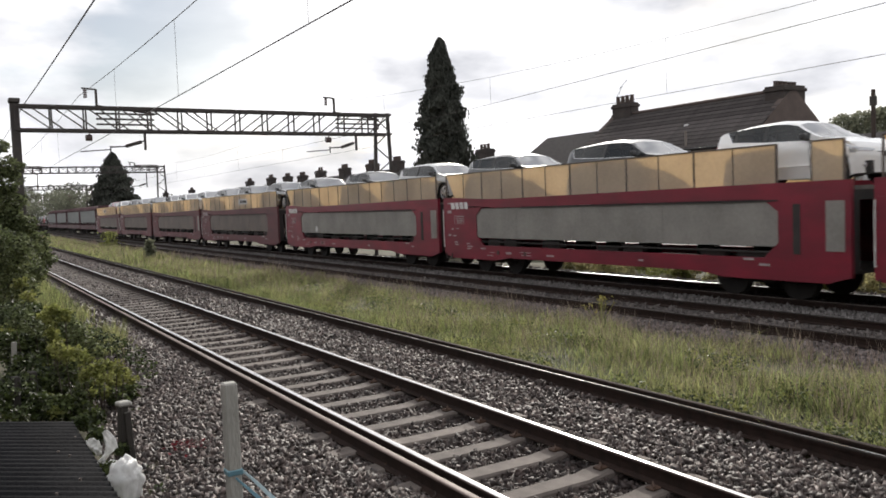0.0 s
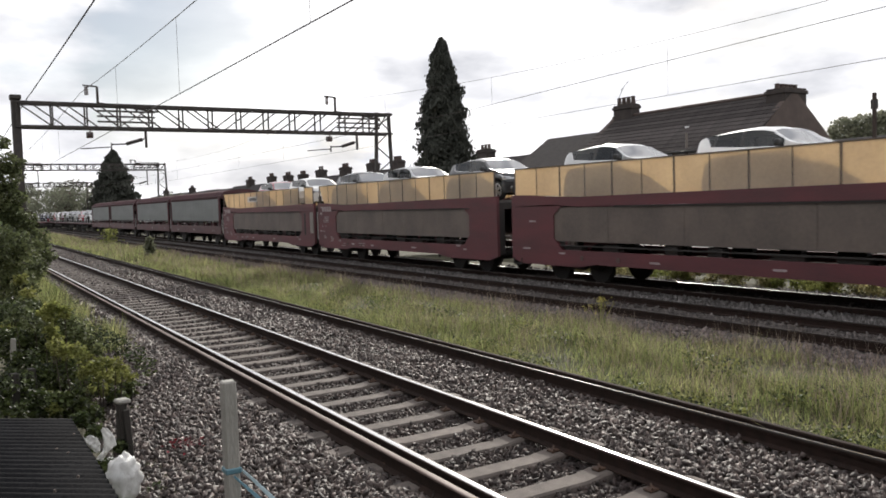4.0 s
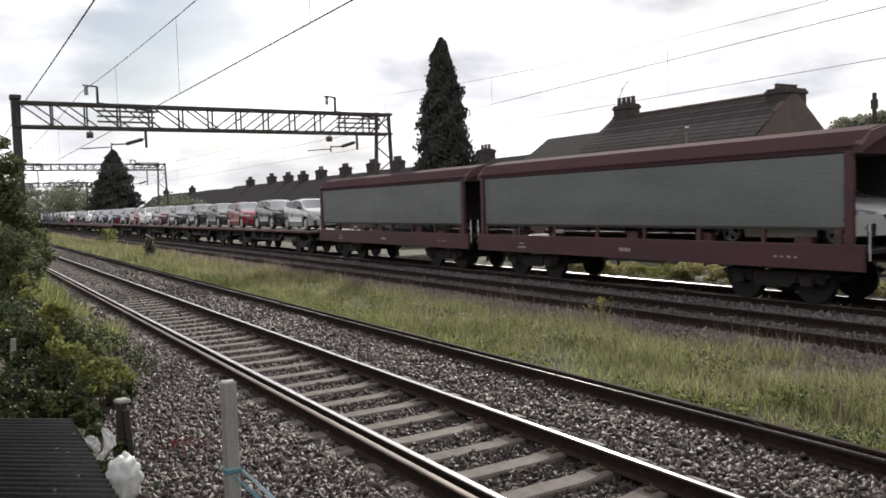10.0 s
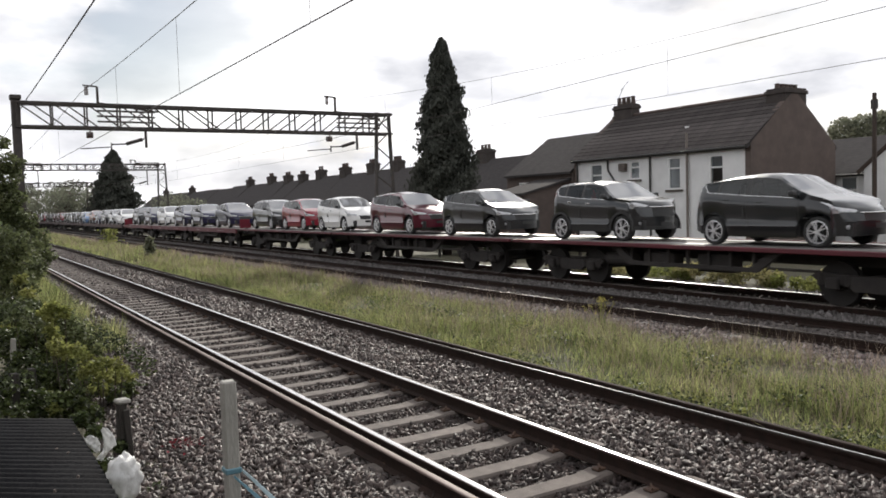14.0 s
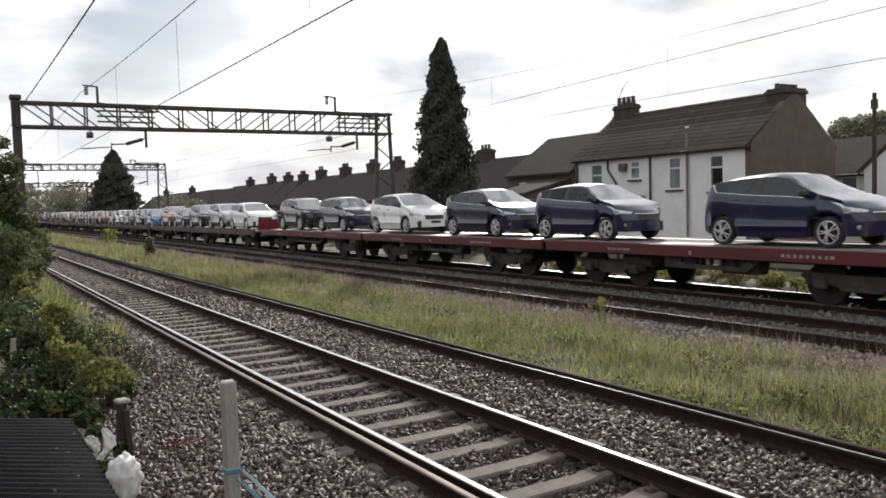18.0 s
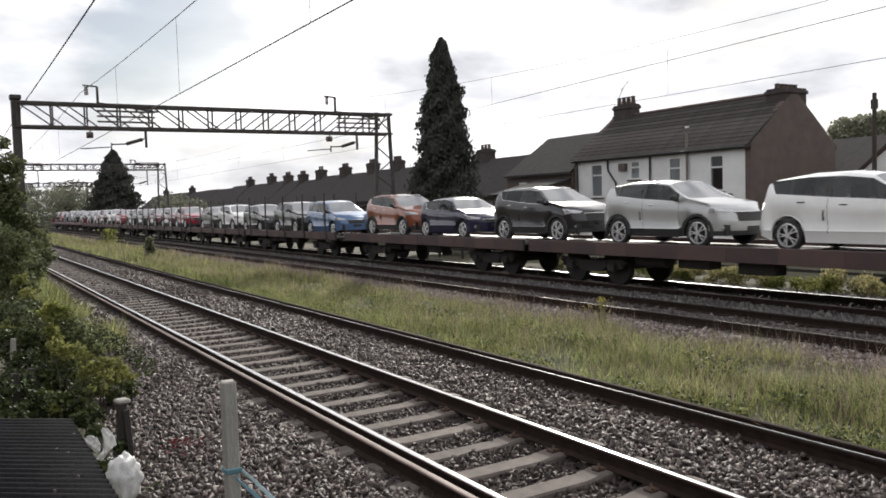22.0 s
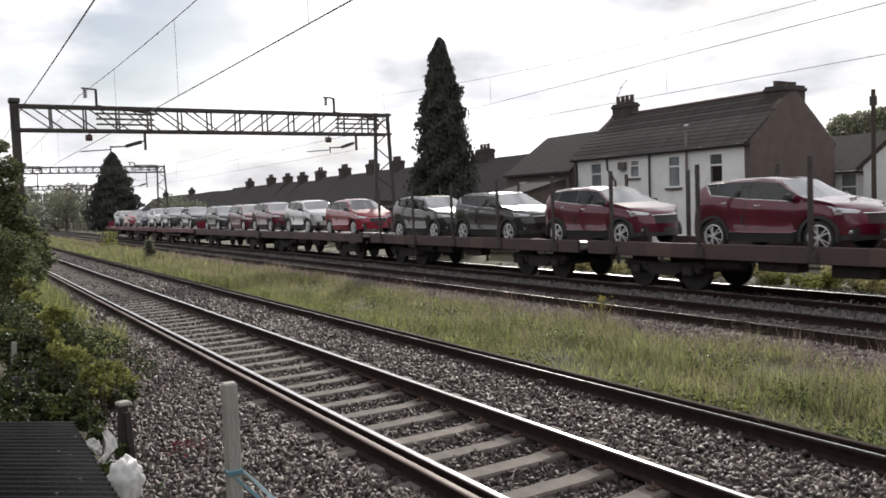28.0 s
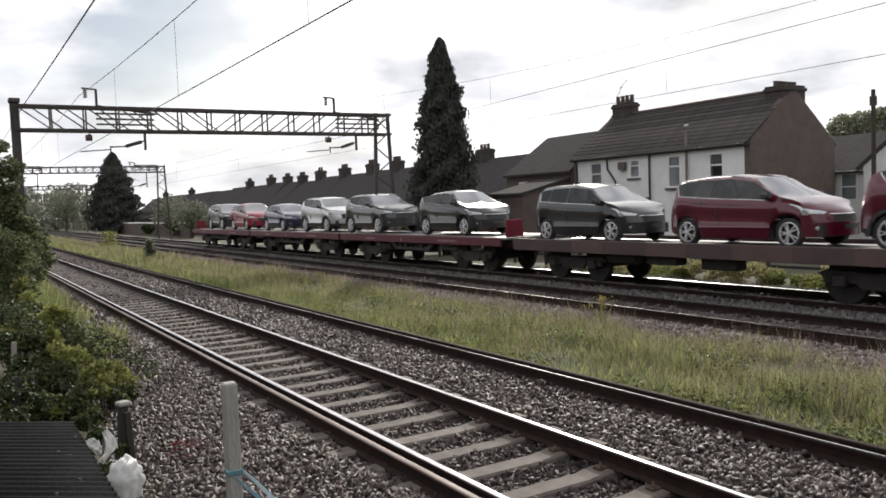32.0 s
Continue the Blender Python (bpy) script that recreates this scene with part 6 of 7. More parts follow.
# ---- trees ----
def conifer(x, y, height, radius, seed, n, label, power=0.62, size=(0.22, 0.6), rag=1.0):
    """A dense narrow conifer: tapered trunk, drooping sprays in an uneven spire."""
    r = np.random.default_rng(seed)
    t = thing("conifer_tree", pose(x, y, -0.6), label, "conifer tree", "trees beyond the tracks")
    part("trunk", rod(bmesh.new(), (0, 0, 0), (0, 0, height * 0.95), 0.28, 8, 0.03), BARK, t)
    f = r.uniform(0.02, 1, n) ** 0.85
    a = r.uniform(0, 6.283, n)
    shoots = rag * 0.26 * np.sin(a * 9 + f * 85) * np.sin(f * 140 + a * 4) + 0.12 * np.sin(a * 17 - f * 230)
    lump = 1 + 0.13 * np.sin(a * 3 + f * 21) + 0.10 * np.sin(a * 5 - f * 34) + 0.10 * np.sin(f * 60 + a)
    prof = radius * ((1 - f) ** power + 0.03) * (lump + shoots) * np.where(f < 0.25, 0.78 + f * 0.88, 1)
    rad = prof * r.uniform(0.45, 1.0, n) ** 0.5
    pts = np.stack([np.cos(a) * rad, np.sin(a) * rad, 0.3 + f * (height - 0.4)], 1)
    spray = [(0, 0, 0.5), (0.28, 0.1, -0.1), (0.05, 0.0, -0.7), (-0.28, -0.1, -0.1)]
    me = scatter("crown", pts, r.uniform(*size, n), spray, [(0, 1, 2), (0, 2, 3)], CONIFER, r, tilt=0.5)
    shared("crown", me, t)
    core = bmesh.new()
    rod(core, (0, 0, 0.5), (0, 0, height * 0.45), radius * 0.55, 10, radius * 0.45)
    rod(core, (0, 0, height * 0.45), (0, 0, height * 0.86), radius * 0.42, 10, 0.03)
    part("inner_branches", core, CONIFER, t)
    return t


conifer(23.42, 38.2, 12.0, 1.86, 3, 60000, "tall narrow dark green conifer behind the tracks", 0.66, (0.06, 0.24), 1.4)
conifer(22.5, 137.0, 12.9, 4.0, 4, 24000, "broad dark green conifer beside the railway", 0.72, (0.2, 0.6), 1.5)


def broad_tree(x, y, height, radius, seed, n, material, label, name="tree", leaf=1.0, skirt=False):
    r = np.random.default_rng(seed)
    t = thing(name, pose(x, y, -0.6), label, "tree", "trees beyond the tracks")
    bm = rod(bmesh.new(), (0, 0, 0), (0, 0, height * 0.6), 0.25, 8, 0.12)
    cl = []
    for k in range(11):
        a = k * 2.4
        q = Vector((math.cos(a) * radius * 0.62, math.sin(a) * radius * 0.62, height * (0.42 + 0.045 * k)))
        rod(bm, (0, 0, height * (0.25 + 0.03 * k)), q, 0.09, 6, 0.03)
        cl.append(q)
    if skirt:
        # a tree in the open keeps its low boughs
        for k in range(9):
            q = Vector((math.cos(k * 2.1) * radius * 0.75, math.sin(k * 2.1) * radius * 0.75, height * (0.08 + 0.04 * k)))
            rod(bm, (0, 0, height * 0.1), q, 0.06, 6, 0.02)
            cl.append(q)
    part("trunk", bm, BARK, t, "trunk and limbs")
    c = np.array([list(q) for q in cl] + [[0, 0, height * 0.85], [0, 0, height * 0.6]])
    w = r.integers(0, len(c), n)
    d = r.normal(size=(n, 3))
    d /= np.linalg.norm(d, axis=1)[:, None]
    pts = c[w] + d * (r.uniform(0.3, 1, n) ** 0.4)[:, None] * radius * 0.48 * np.array([1, 1, 0.8])
    me = scatter("crown", pts, r.uniform(0.2, 0.42, n) * max(1, radius / 3) * leaf, LEAF_V, LEAF_F, material, r)
    shared("crown", me, t)
    return t


for i, (x, y, hh, rr, n) in enumerate(((18.5, 165, 8, 3.6, 2500), (26, 165, 9, 4, 2500), (14, 215, 10, 5, 2500), (3.5, 230, 11, 6, 2500), (24, 210, 11, 5, 2500), (30, 190, 9, 5, 2000), (-5, 120, 9, 4, 2500), (8, 260, 10, 6, 2000), (17, 270, 12, 7, 2000),
                                      (14.5, 188, 6.5, 3.6, 2600), (18.5, 184, 8.5, 3.8, 2600), (21.5, 192, 6.5, 3.4, 2600), (25.5, 186, 7.5, 3.6, 2600), (10.5, 196, 7, 4, 2600), (47, 28.5, 7.9, 2.0, 15000), (24, 105, 5, 2.6, 1500), (23, 92, 4, 2.2, 1500))):
    broad_tree(x, y, hh, rr, 20 + i, n if n > 9000 else int(1.2 * n), FOLIAGE if n > 9000 else FOLIAGE_FAR, "distant leafy tree beyond the railway", leaf=0.5 if n > 9000 else 0.62, skirt=n == 2600)


# ---- verges, bushes and small things ----
WALL_PALE = surf("pale_block_wall", (0.50, 0.48, 0.45), (0.36, 0.34, 0.32), 2, 0.9, bump=0.3, fine=20)
SHEETING = surf("dark_corrugated_cement", (0.021, 0.021, 0.0225), (0.010, 0.010, 0.011), 2.5, 0.95, spec=0.12, bump=0.25, fine=40)
TIMBER = surf("weathered_timber", (0.040, 0.034, 0.029), (0.02, 0.018, 0.015), 5, 0.9, bump=0.5, fine=40, stretch=(1, 1, 0.2))
POST_GREY = surf("grey_post", (0.36, 0.345, 0.315), (0.24, 0.235, 0.21), 5, 0.8, bump=0.4, fine=60, stretch=(1, 1, 0.3))
PLASTIC = surf("white_plastic_bag", (0.78, 0.78, 0.77), (0.62, 0.62, 0.61), 9, 0.4, bump=0.4, fine=30, see=0.3)
TAPE = surf("blue_plastic_tape", (0.10, 0.22, 0.28), (0.16, 0.30, 0.35), 9, 0.4, see=0.2)
TAPE_PALE = surf("pale_plastic_tape", (0.42, 0.52, 0.55), (0.3, 0.42, 0.46), 9, 0.4, see=0.2)
RED_LEAF = surf("red_leaf", (0.19, 0.014, 0.024), (0.10, 0.012, 0.015), 5, 0.5, vary=0.4, per="island", see=0.3)
YELLOW_FLOWER = surf("yellow_flower", (0.38, 0.33, 0.09), (0.28, 0.25, 0.08), 5, 0.6, vary=0.3, per="island", see=0.3)


def leaf_clump(r, c, rad, n, squash=0.85):
    d = r.normal(size=(n, 3))
    d /= np.linalg.norm(d, axis=1)[:, None]
    lump = 1 + 0.25 * np.sin(d[:, 0] * 4 + c[0] * 7) * np.cos(d[:, 2] * 5 + c[1])
    return np.array(c) + d * (rad * lump * r.uniform(0.25, 1.05, n) ** 0.45)[:, None] * np.array([1, 1, squash])


def bush(x, y, z, clumps, seed, material, leaf, label, name="bush", category="bush", group="", stems=True, more=1.0):
    """A shrub from clumps (dx, dy, dz, radius, leaves), on stems from its root."""
    r = np.random.default_rng(seed)
    t = thing(name, pose(x, y, z), label, category, group)
    pts = np.concatenate([leaf_clump(r, c[:3], c[3], int(c[4] * more)) for c in clumps])
    pts[:, 2] = np.maximum(pts[:, 2], 0.02)
    me = scatter("leaves", pts, r.uniform(0.7, 1.3, len(pts)) * leaf, LEAF_V, LEAF_F, material, r, tilt=1.1)
    shared("leaves", me, t)
    if stems:
        bm = bmesh.new()
        for c in clumps:
            rod(bm, (c[0] * 0.8, c[1] * 0.8, 0), c[:3], 0.007, 5, 0.004)
        part("branching_stem", bm, BARK, t)
    return t


# overgrown bank on the near side
BANK = [(1.13, 22.0, 4.07, 0.19, 58), (1.3, 22.0, 3.57, 0.31, 157), (1.12, 22.0, 3.19, 0.41, 266), (1.2, 22.0, 2.72, 0.41, 269), (1.34, 22.0, 2.17, 0.49, 380), (1.01, 22.0, 2.12, 0.6, 577), (1.72, 23.0, 1.62, 0.47, 348), (2.01, 24.0, 1.28, 0.35, 200), (1.15, 21.0, 1.41, 0.64, 655), (1.41, 20.0, 1.15, 0.34, 181), (0.93, 18.0, 0.93, 0.5, 395), (0.9, 18.0, 1.71, 0.49, 391)]
bush(1.0, 20.0, -0.35, [(x - 1.0, y - 20.0, z + 0.35, r, n) for x, y, z, r, n in BANK], 31, LEAF_BANK, 0.06, "tall dark green bramble bank beside the track", "bramble_bush", more=5.5)
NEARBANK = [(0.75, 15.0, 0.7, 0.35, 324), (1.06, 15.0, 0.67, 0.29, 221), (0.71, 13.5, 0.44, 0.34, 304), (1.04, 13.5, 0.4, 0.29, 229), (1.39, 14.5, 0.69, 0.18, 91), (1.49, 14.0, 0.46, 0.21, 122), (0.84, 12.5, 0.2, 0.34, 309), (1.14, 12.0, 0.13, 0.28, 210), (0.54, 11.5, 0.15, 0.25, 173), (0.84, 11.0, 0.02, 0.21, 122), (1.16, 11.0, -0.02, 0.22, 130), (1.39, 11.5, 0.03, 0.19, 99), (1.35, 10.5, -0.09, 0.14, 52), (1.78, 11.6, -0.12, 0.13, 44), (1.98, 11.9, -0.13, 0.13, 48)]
bush(0.9, 12.5, -0.35, [(x - 0.9, y - 12.5, z + 0.35, r, n) for x, y, z, r, n in NEARBANK], 32, LEAF_SHADED, 0.045, "dense dark bramble bush by the track edge", "bramble_bush", more=6.5)
# the paler leaf colour paints sunlight on these clumps
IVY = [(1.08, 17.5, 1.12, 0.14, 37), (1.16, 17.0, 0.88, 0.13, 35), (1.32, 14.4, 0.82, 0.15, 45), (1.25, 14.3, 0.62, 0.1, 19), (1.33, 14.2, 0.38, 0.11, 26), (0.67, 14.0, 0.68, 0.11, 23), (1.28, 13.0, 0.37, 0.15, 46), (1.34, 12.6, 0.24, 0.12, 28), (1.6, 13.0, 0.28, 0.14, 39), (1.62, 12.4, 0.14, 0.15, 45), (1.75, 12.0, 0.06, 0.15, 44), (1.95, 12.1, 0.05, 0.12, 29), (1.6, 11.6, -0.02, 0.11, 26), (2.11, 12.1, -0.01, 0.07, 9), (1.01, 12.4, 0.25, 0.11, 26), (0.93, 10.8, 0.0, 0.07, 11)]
bush(1.6, 12.5, -0.35, [(x - 1.6, y - 12.5, z + 0.35, r, n) for x, y, z, r, n in IVY], 33, LEAF_LIT, 0.05, "ivy bush at the ballast edge, sunlight put into its yellow-green", "ivy_bush", more=5.0)
ARCH = [(1.12, 12.0, 1.10, 0.09, 40), (1.25, 12.0, 1.02, 0.09, 40), (1.08, 12.0, 0.95, 0.08, 30), (1.07, 12.0, 0.80, 0.08, 30), (1.12, 12.0, 0.66, 0.09, 36), (1.16, 12.0, 0.5, 0.1, 40), (1.0, 12.1, 1.02, 0.07, 24)]
bush(1.2, 12.0, -0.35, [(x - 1.2, y - 12.0, z + 0.35, r, n) for x, y, z, r, n in ARCH], 36, LEAF_LIT, 0.045, "ivy hanging over a dead stump on the bank", "ivy_bush", more=4.0)
CORNER = [(0.42, 10.6, 0.0, 0.28, 130), (0.30, 10.9, 0.35, 0.25, 110), (0.55, 11.3, 0.25, 0.25, 110), (0.2, 11.2, 0.0, 0.3, 130)]
bush(0.4, 10.9, -0.35, [(x - 0.4, y - 10.9, z + 0.35, r, n) for x, y, z, r, n in CORNER], 39, LEAF_SHADED, 0.042, "dark bramble bush behind the shed", "bramble_bush", more=4.0)
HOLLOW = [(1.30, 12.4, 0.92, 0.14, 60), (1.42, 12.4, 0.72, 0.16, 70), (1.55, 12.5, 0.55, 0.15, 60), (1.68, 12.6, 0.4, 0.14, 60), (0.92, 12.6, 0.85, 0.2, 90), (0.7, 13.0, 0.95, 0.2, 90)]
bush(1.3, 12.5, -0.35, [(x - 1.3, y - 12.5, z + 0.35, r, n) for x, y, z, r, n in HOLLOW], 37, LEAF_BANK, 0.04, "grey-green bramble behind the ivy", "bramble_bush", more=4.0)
# sunlit tips, picked out by leaf colour
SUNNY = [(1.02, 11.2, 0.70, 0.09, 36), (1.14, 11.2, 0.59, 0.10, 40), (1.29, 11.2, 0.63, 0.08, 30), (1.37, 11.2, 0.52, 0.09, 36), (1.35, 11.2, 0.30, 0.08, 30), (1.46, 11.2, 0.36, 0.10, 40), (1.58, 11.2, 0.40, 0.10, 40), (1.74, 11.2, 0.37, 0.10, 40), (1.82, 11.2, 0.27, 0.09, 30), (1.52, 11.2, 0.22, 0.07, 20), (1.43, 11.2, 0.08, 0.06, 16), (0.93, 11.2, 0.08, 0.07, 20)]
bush(1.5, 11.2, -0.35, [(x - 1.5, y - 11.2, z + 0.35, r, n) for x, y, z, r, n in SUNNY], 38, LEAF_LIT, 0.042, "bramble leaves over dark hollows, sunlight put into their yellow-green", "bramble_bush", more=3.2)
LOW = [(1.85, 16.0, 0.33, 0.17, 46), (2.06, 15.5, 0.22, 0.21, 67), (2.25, 15.2, 0.13, 0.21, 67), (2.41, 14.8, 0.05, 0.2, 66), (2.53, 14.2, -0.04, 0.18, 52), (2.54, 13.6, -0.11, 0.17, 48), (2.5, 13.0, -0.19, 0.12, 22), (2.26, 12.4, -0.26, 0.11, 19), (1.95, 11.2, -0.3, 0.11, 20), (2.05, 10.9, -0.34, 0.1, 15), (1.67, 10.2, -0.32, 0.09, 12), (1.75, 9.8, -0.38, 0.08, 9)]
SHED_WEEDS = [(1.64, 8.6, -0.3, 0.08, 9), (1.52, 7.9, -0.28, 0.07, 8), (2.61, 12.2, -0.36, 0.08, 10), (1.16, 9.0, 0.07, 0.09, 90), (1.01, 8.6, 0.05, 0.07, 90), (1.11, 8.0, -0.01, 0.07, 90), (1.4, 9.0, -0.12, 0.07, 90), (1.09, 9.6, 0.08, 0.09, 90), (1.15, 7.7, -0.04, 0.06, 90)]
bush(2.1, 12.0, -0.33, [(x - 2.1, y - 12.0, z + 0.33, r, n) for x, y, z, r, n in LOW + SHED_WEEDS], 34, LEAF_SHADED, 0.04, "low weeds creeping over the ballast edge", "low_weeds", "weeds", more=3.5)

rr = random.Random(9)
for i, (y, dx, hgt) in enumerate(((5.0, 19.9, 0.5), (6.6, 20.3, 0.55), (8.2, 19.8, 0.5), (9.6, 20.2, 0.6), (11.0, 19.9, 0.5), (12.5, 20.4, 0.62), (14.0, 20.0, 0.55), (15.6, 20.3, 0.6), (17.4, 20.1, 0.55), (19.3, 20.4, 0.5), (21.5, 20.2, 0.45), (24.0, 20.5, 0.4))):
    cl = [(rr.uniform(-0.5, 0.5), rr.uniform(-1.1, 1.1), hgt * rr.uniform(0.15, 0.8), rr.uniform(0.18, 0.32), 330) for _ in range(11)]
    bush(dx, y, -0.42, cl, 50 + i, LEAF_HIGHLIGHT if i % 3 else LEAF_LIT, 0.06, "low yellowish ivy bush on the far verge", "ivy_bush", "bush", "bushes on the far verge")
for i, (x, y, hgt) in enumerate(((26.5, 42.0, 1.5), (25.5, 36.5, 1.1), (26.0, 47, 1.4), (24.5, 56, 1.8), (25.5, 63, 1.6), (24.0, 72, 1.8), (25.2, 79, 1.5), (24.5, 88, 2.0), (9.2, 46.0, 1.25), (22.5, 98, 2.2), (22.0, 110, 1.8))):
    cl = [(rr.uniform(-0.4, 0.4), rr.uniform(-0.6, 0.6), hgt * rr.uniform(0.3, 0.75), hgt * 0.33, 420) for _ in range(5)]
    if i == 8:
        cl = [(0, 0, 0.3, 0.25, 300), (0.05, 0.1, 0.65, 0.28, 400), (0, 0, 1.0, 0.2, 250)]
    bush(x, y, -0.5 if i != 8 else -0.2, cl, 70 + i, LEAF_SHADED if i != 8 else FOLIAGE, 0.12, "dark garden shrub behind the railway" if i != 8 else "small dark bush growing between the tracks", "shrub", "bush", "garden shrubs")
r = np.random.default_rng(77)
t = thing("ragwort_plant", pose(10.85, 12.0, -0.2), "spindly yellow-flowered weed in the ballast", "weed")
bm = bmesh.new()
tips = []
for k in range(14):
    tip = Vector((rr.uniform(-0.3, 0.3), rr.uniform(-0.3, 0.3), rr.uniform(0.3, 0.62)))
    rod(bm, (0, 0, 0), tip, 0.008, 4, 0.004)
    tips.append(list(tip))
part("stems", bm, LEAF_LIT, t)
tips = np.repeat(np.array(tips), 9, 0) + r.normal(0, 0.035, (126, 3))
shared("flowers", scatter("flowers", tips, 0.03, LEAF_V, LEAF_F, YELLOW_FLOWER, r), t)
t = thing("thistle_plant", pose(11.0, 70.0, -0.2), "tall pale weed in the grass strip", "weed")
shared("leaves", scatter("leaves", np.stack([r.normal(0, 0.3, 260), r.normal(0, 0.3, 260), r.uniform(0.1, 1.3, 260)], 1), 0.14, LEAF_V, LEAF_F, LEAF_LIT, r), t)
part("stems", rod(rod(bmesh.new(), (0, 0, 0), (0.1, 0, 1.3), 0.02, 5), (0, 0, 0.3), (-0.4, 0.1, 1.1), 0.015, 5), LEAF_LIT, t)
t = thing("red_leaved_weed", pose(2.05, 8.95, -0.27), "small red-leaved weed on the ballast", "weed")
shared("leaves", scatter("leaves", np.stack([r.normal(0, 0.1, 70), r.normal(0, 0.1, 70), r.uniform(0.03, 0.12, 70)], 1), 0.04, LEAF_V, LEAF_F, RED_LEAF, r, tilt=0.8), t)
part("stems", rod(rod(bmesh.new(), (0, 0, 0), (0.1, 0.05, 0.12), 0.006, 4), (0, 0, 0), (-0.08, 0, 0.1), 0.006, 4), BARK, t)


# ---- shed roof, posts, bags ----
def corrugated_shed():
    s = thing("low_shed", pose(0, 0, 0), "low timber shed with dark corrugated cement roof sheet", "shed")
    bm = bmesh.new()
    ux, uy = 0.785, -0.62
    n, rows = 264, []
    # each ridge line starts on the edge that runs along the track and goes back under a slant
    length = 2.9
    for k in range(n + 1):
        y = 6.62 - k * 3.4 / n
        z = 0.78 + 0.014 * math.cos(6.2832 * k / (n / 33.0))
        rows.append([bm.verts.new((0.70 - ux * q, y - uy * q, z)) for q in (0.0, 0.9, length)])
    for a, b in zip(rows, rows[1:]):
        for j in range(2):
            bm.faces.new((a[j], a[j + 1], b[j + 1], b[j]))
    sol = bmesh.ops.extrude_face_region(bm, geom=bm.faces[:])
    bmesh.ops.translate(bm, verts=[v for v in sol["geom"] if isinstance(v, bmesh.types.BMVert)], vec=(0, 0, 0.008))
    bmesh.ops.recalc_face_normals(bm, faces=bm.faces[:])
    part("roof_sheet", bm, SHEETING, s, "dark corrugated cement sheet", smooth=True)
    part("side_wall", boxes((0.50, 0.56, 3.3, 6.5, -0.4, 0.75)), TIMBER, s)
    part("back_wall", bar(bmesh.new(), (0.53, 6.55, 0.17), (-1.5, 8.12, 0.17), 0.06, 1.15), TIMBER, s)
    part("front_wall", boxes((-1.6, 0.5, 3.3, 3.36, -0.4, 0.75)), TIMBER, s)
    rb = random.Random(3)
    for k in range(5):
        q, yy = rb.uniform(0.05, 0.55), rb.uniform(4.6, 6.4)
        part("roof_bolt", rod(bmesh.new(), (0.70 - ux * q, yy - uy * q, 0.79), (0.70 - ux * q, yy - uy * q, 0.805), 0.008, 8), CONCRETE, s)
    return s


corrugated_shed()


def timber_post(x, y, h, w, material, label, lean=0.0, cap=None):
    t = thing("timber_post", pose(x, y, -0.34, 0, lean, 15), label, "post")
    bm = boxes((-w / 2, w / 2, -w / 2, w / 2, -0.1, h), bevel=w * 0.12)
    part("shaft", bm, material, t)
    if cap:
        part("cap", boxes((-w * 0.7, w * 0.9, -w * 0.7, w * 0.7, h, h + 0.05), bevel=0.015), cap, t, "pale weathered post top")
    return t


timber_post(1.42, 9.05, 0.66, 0.09, TIMBER, "dark rotten timber post with a pale top", 2, POST_GREY)
timber_post(1.50, 9.02, 0.60, 0.07, TIMBER, "dark rotten timber post beside another", -3)
timber_post(0.62, 12.9, 0.95, 0.06, POST_GREY, "thin pale fence post in the brambles", 3)
timber_post(0.80, 11.6, 0.72, 0.10, TIMBER, "mossy old timber post in the brambles", -2)
timber_post(0.55, 11.2, 0.75, 0.10, TIMBER, "mossy old timber post in the brambles", 1)

t = thing("marker_post", pose(1.19, 4.17, -0.3), "square grey post with blue tape tied round it", "post")
part("shaft", boxes((-0.036, 0.036, -0.036, 0.036, -0.1, 1.745), bevel=0.008), POST_GREY, t)
part("tape_band", boxes((-0.042, 0.042, -0.042, 0.042, 1.258, 1.29), bevel=0.006), TAPE, t, "blue plastic tape wound round the post")
for k, (mat_, pts) in enumerate(((TAPE, [(0.0, -0.045, 1.25), (0.08, -0.09, 1.16), (0.17, -0.14, 1.06), (0.27, -0.20, 0.95)]), (TAPE_PALE, [(0.04, -0.03, 1.28), (0.11, -0.06, 1.20), (0.20, -0.10, 1.09), (0.30, -0.15, 0.96)]))):
    bm, prev = bmesh.new(), None
    for q, p in enumerate(pts):
        p = Vector(p)
        a, b = bm.verts.new(p + Vector((0.0, 0.006 * q, 0.004 + 0.005 * q))), bm.verts.new(p - Vector((0.006, 0, 0.004 + 0.005 * q)))
        if prev:
            bm.faces.new((prev[0], a, b, prev[1]))
        prev = (a, b)
    sol = bmesh.ops.extrude_face_region(bm, geom=bm.faces[:])
    bmesh.ops.translate(bm, verts=[v for v in sol["geom"] if isinstance(v, bmesh.types.BMVert)], vec=(0.001, 0.002, 0))
    part("tape_end", bm, mat_, t, "loose fluttering tape end")


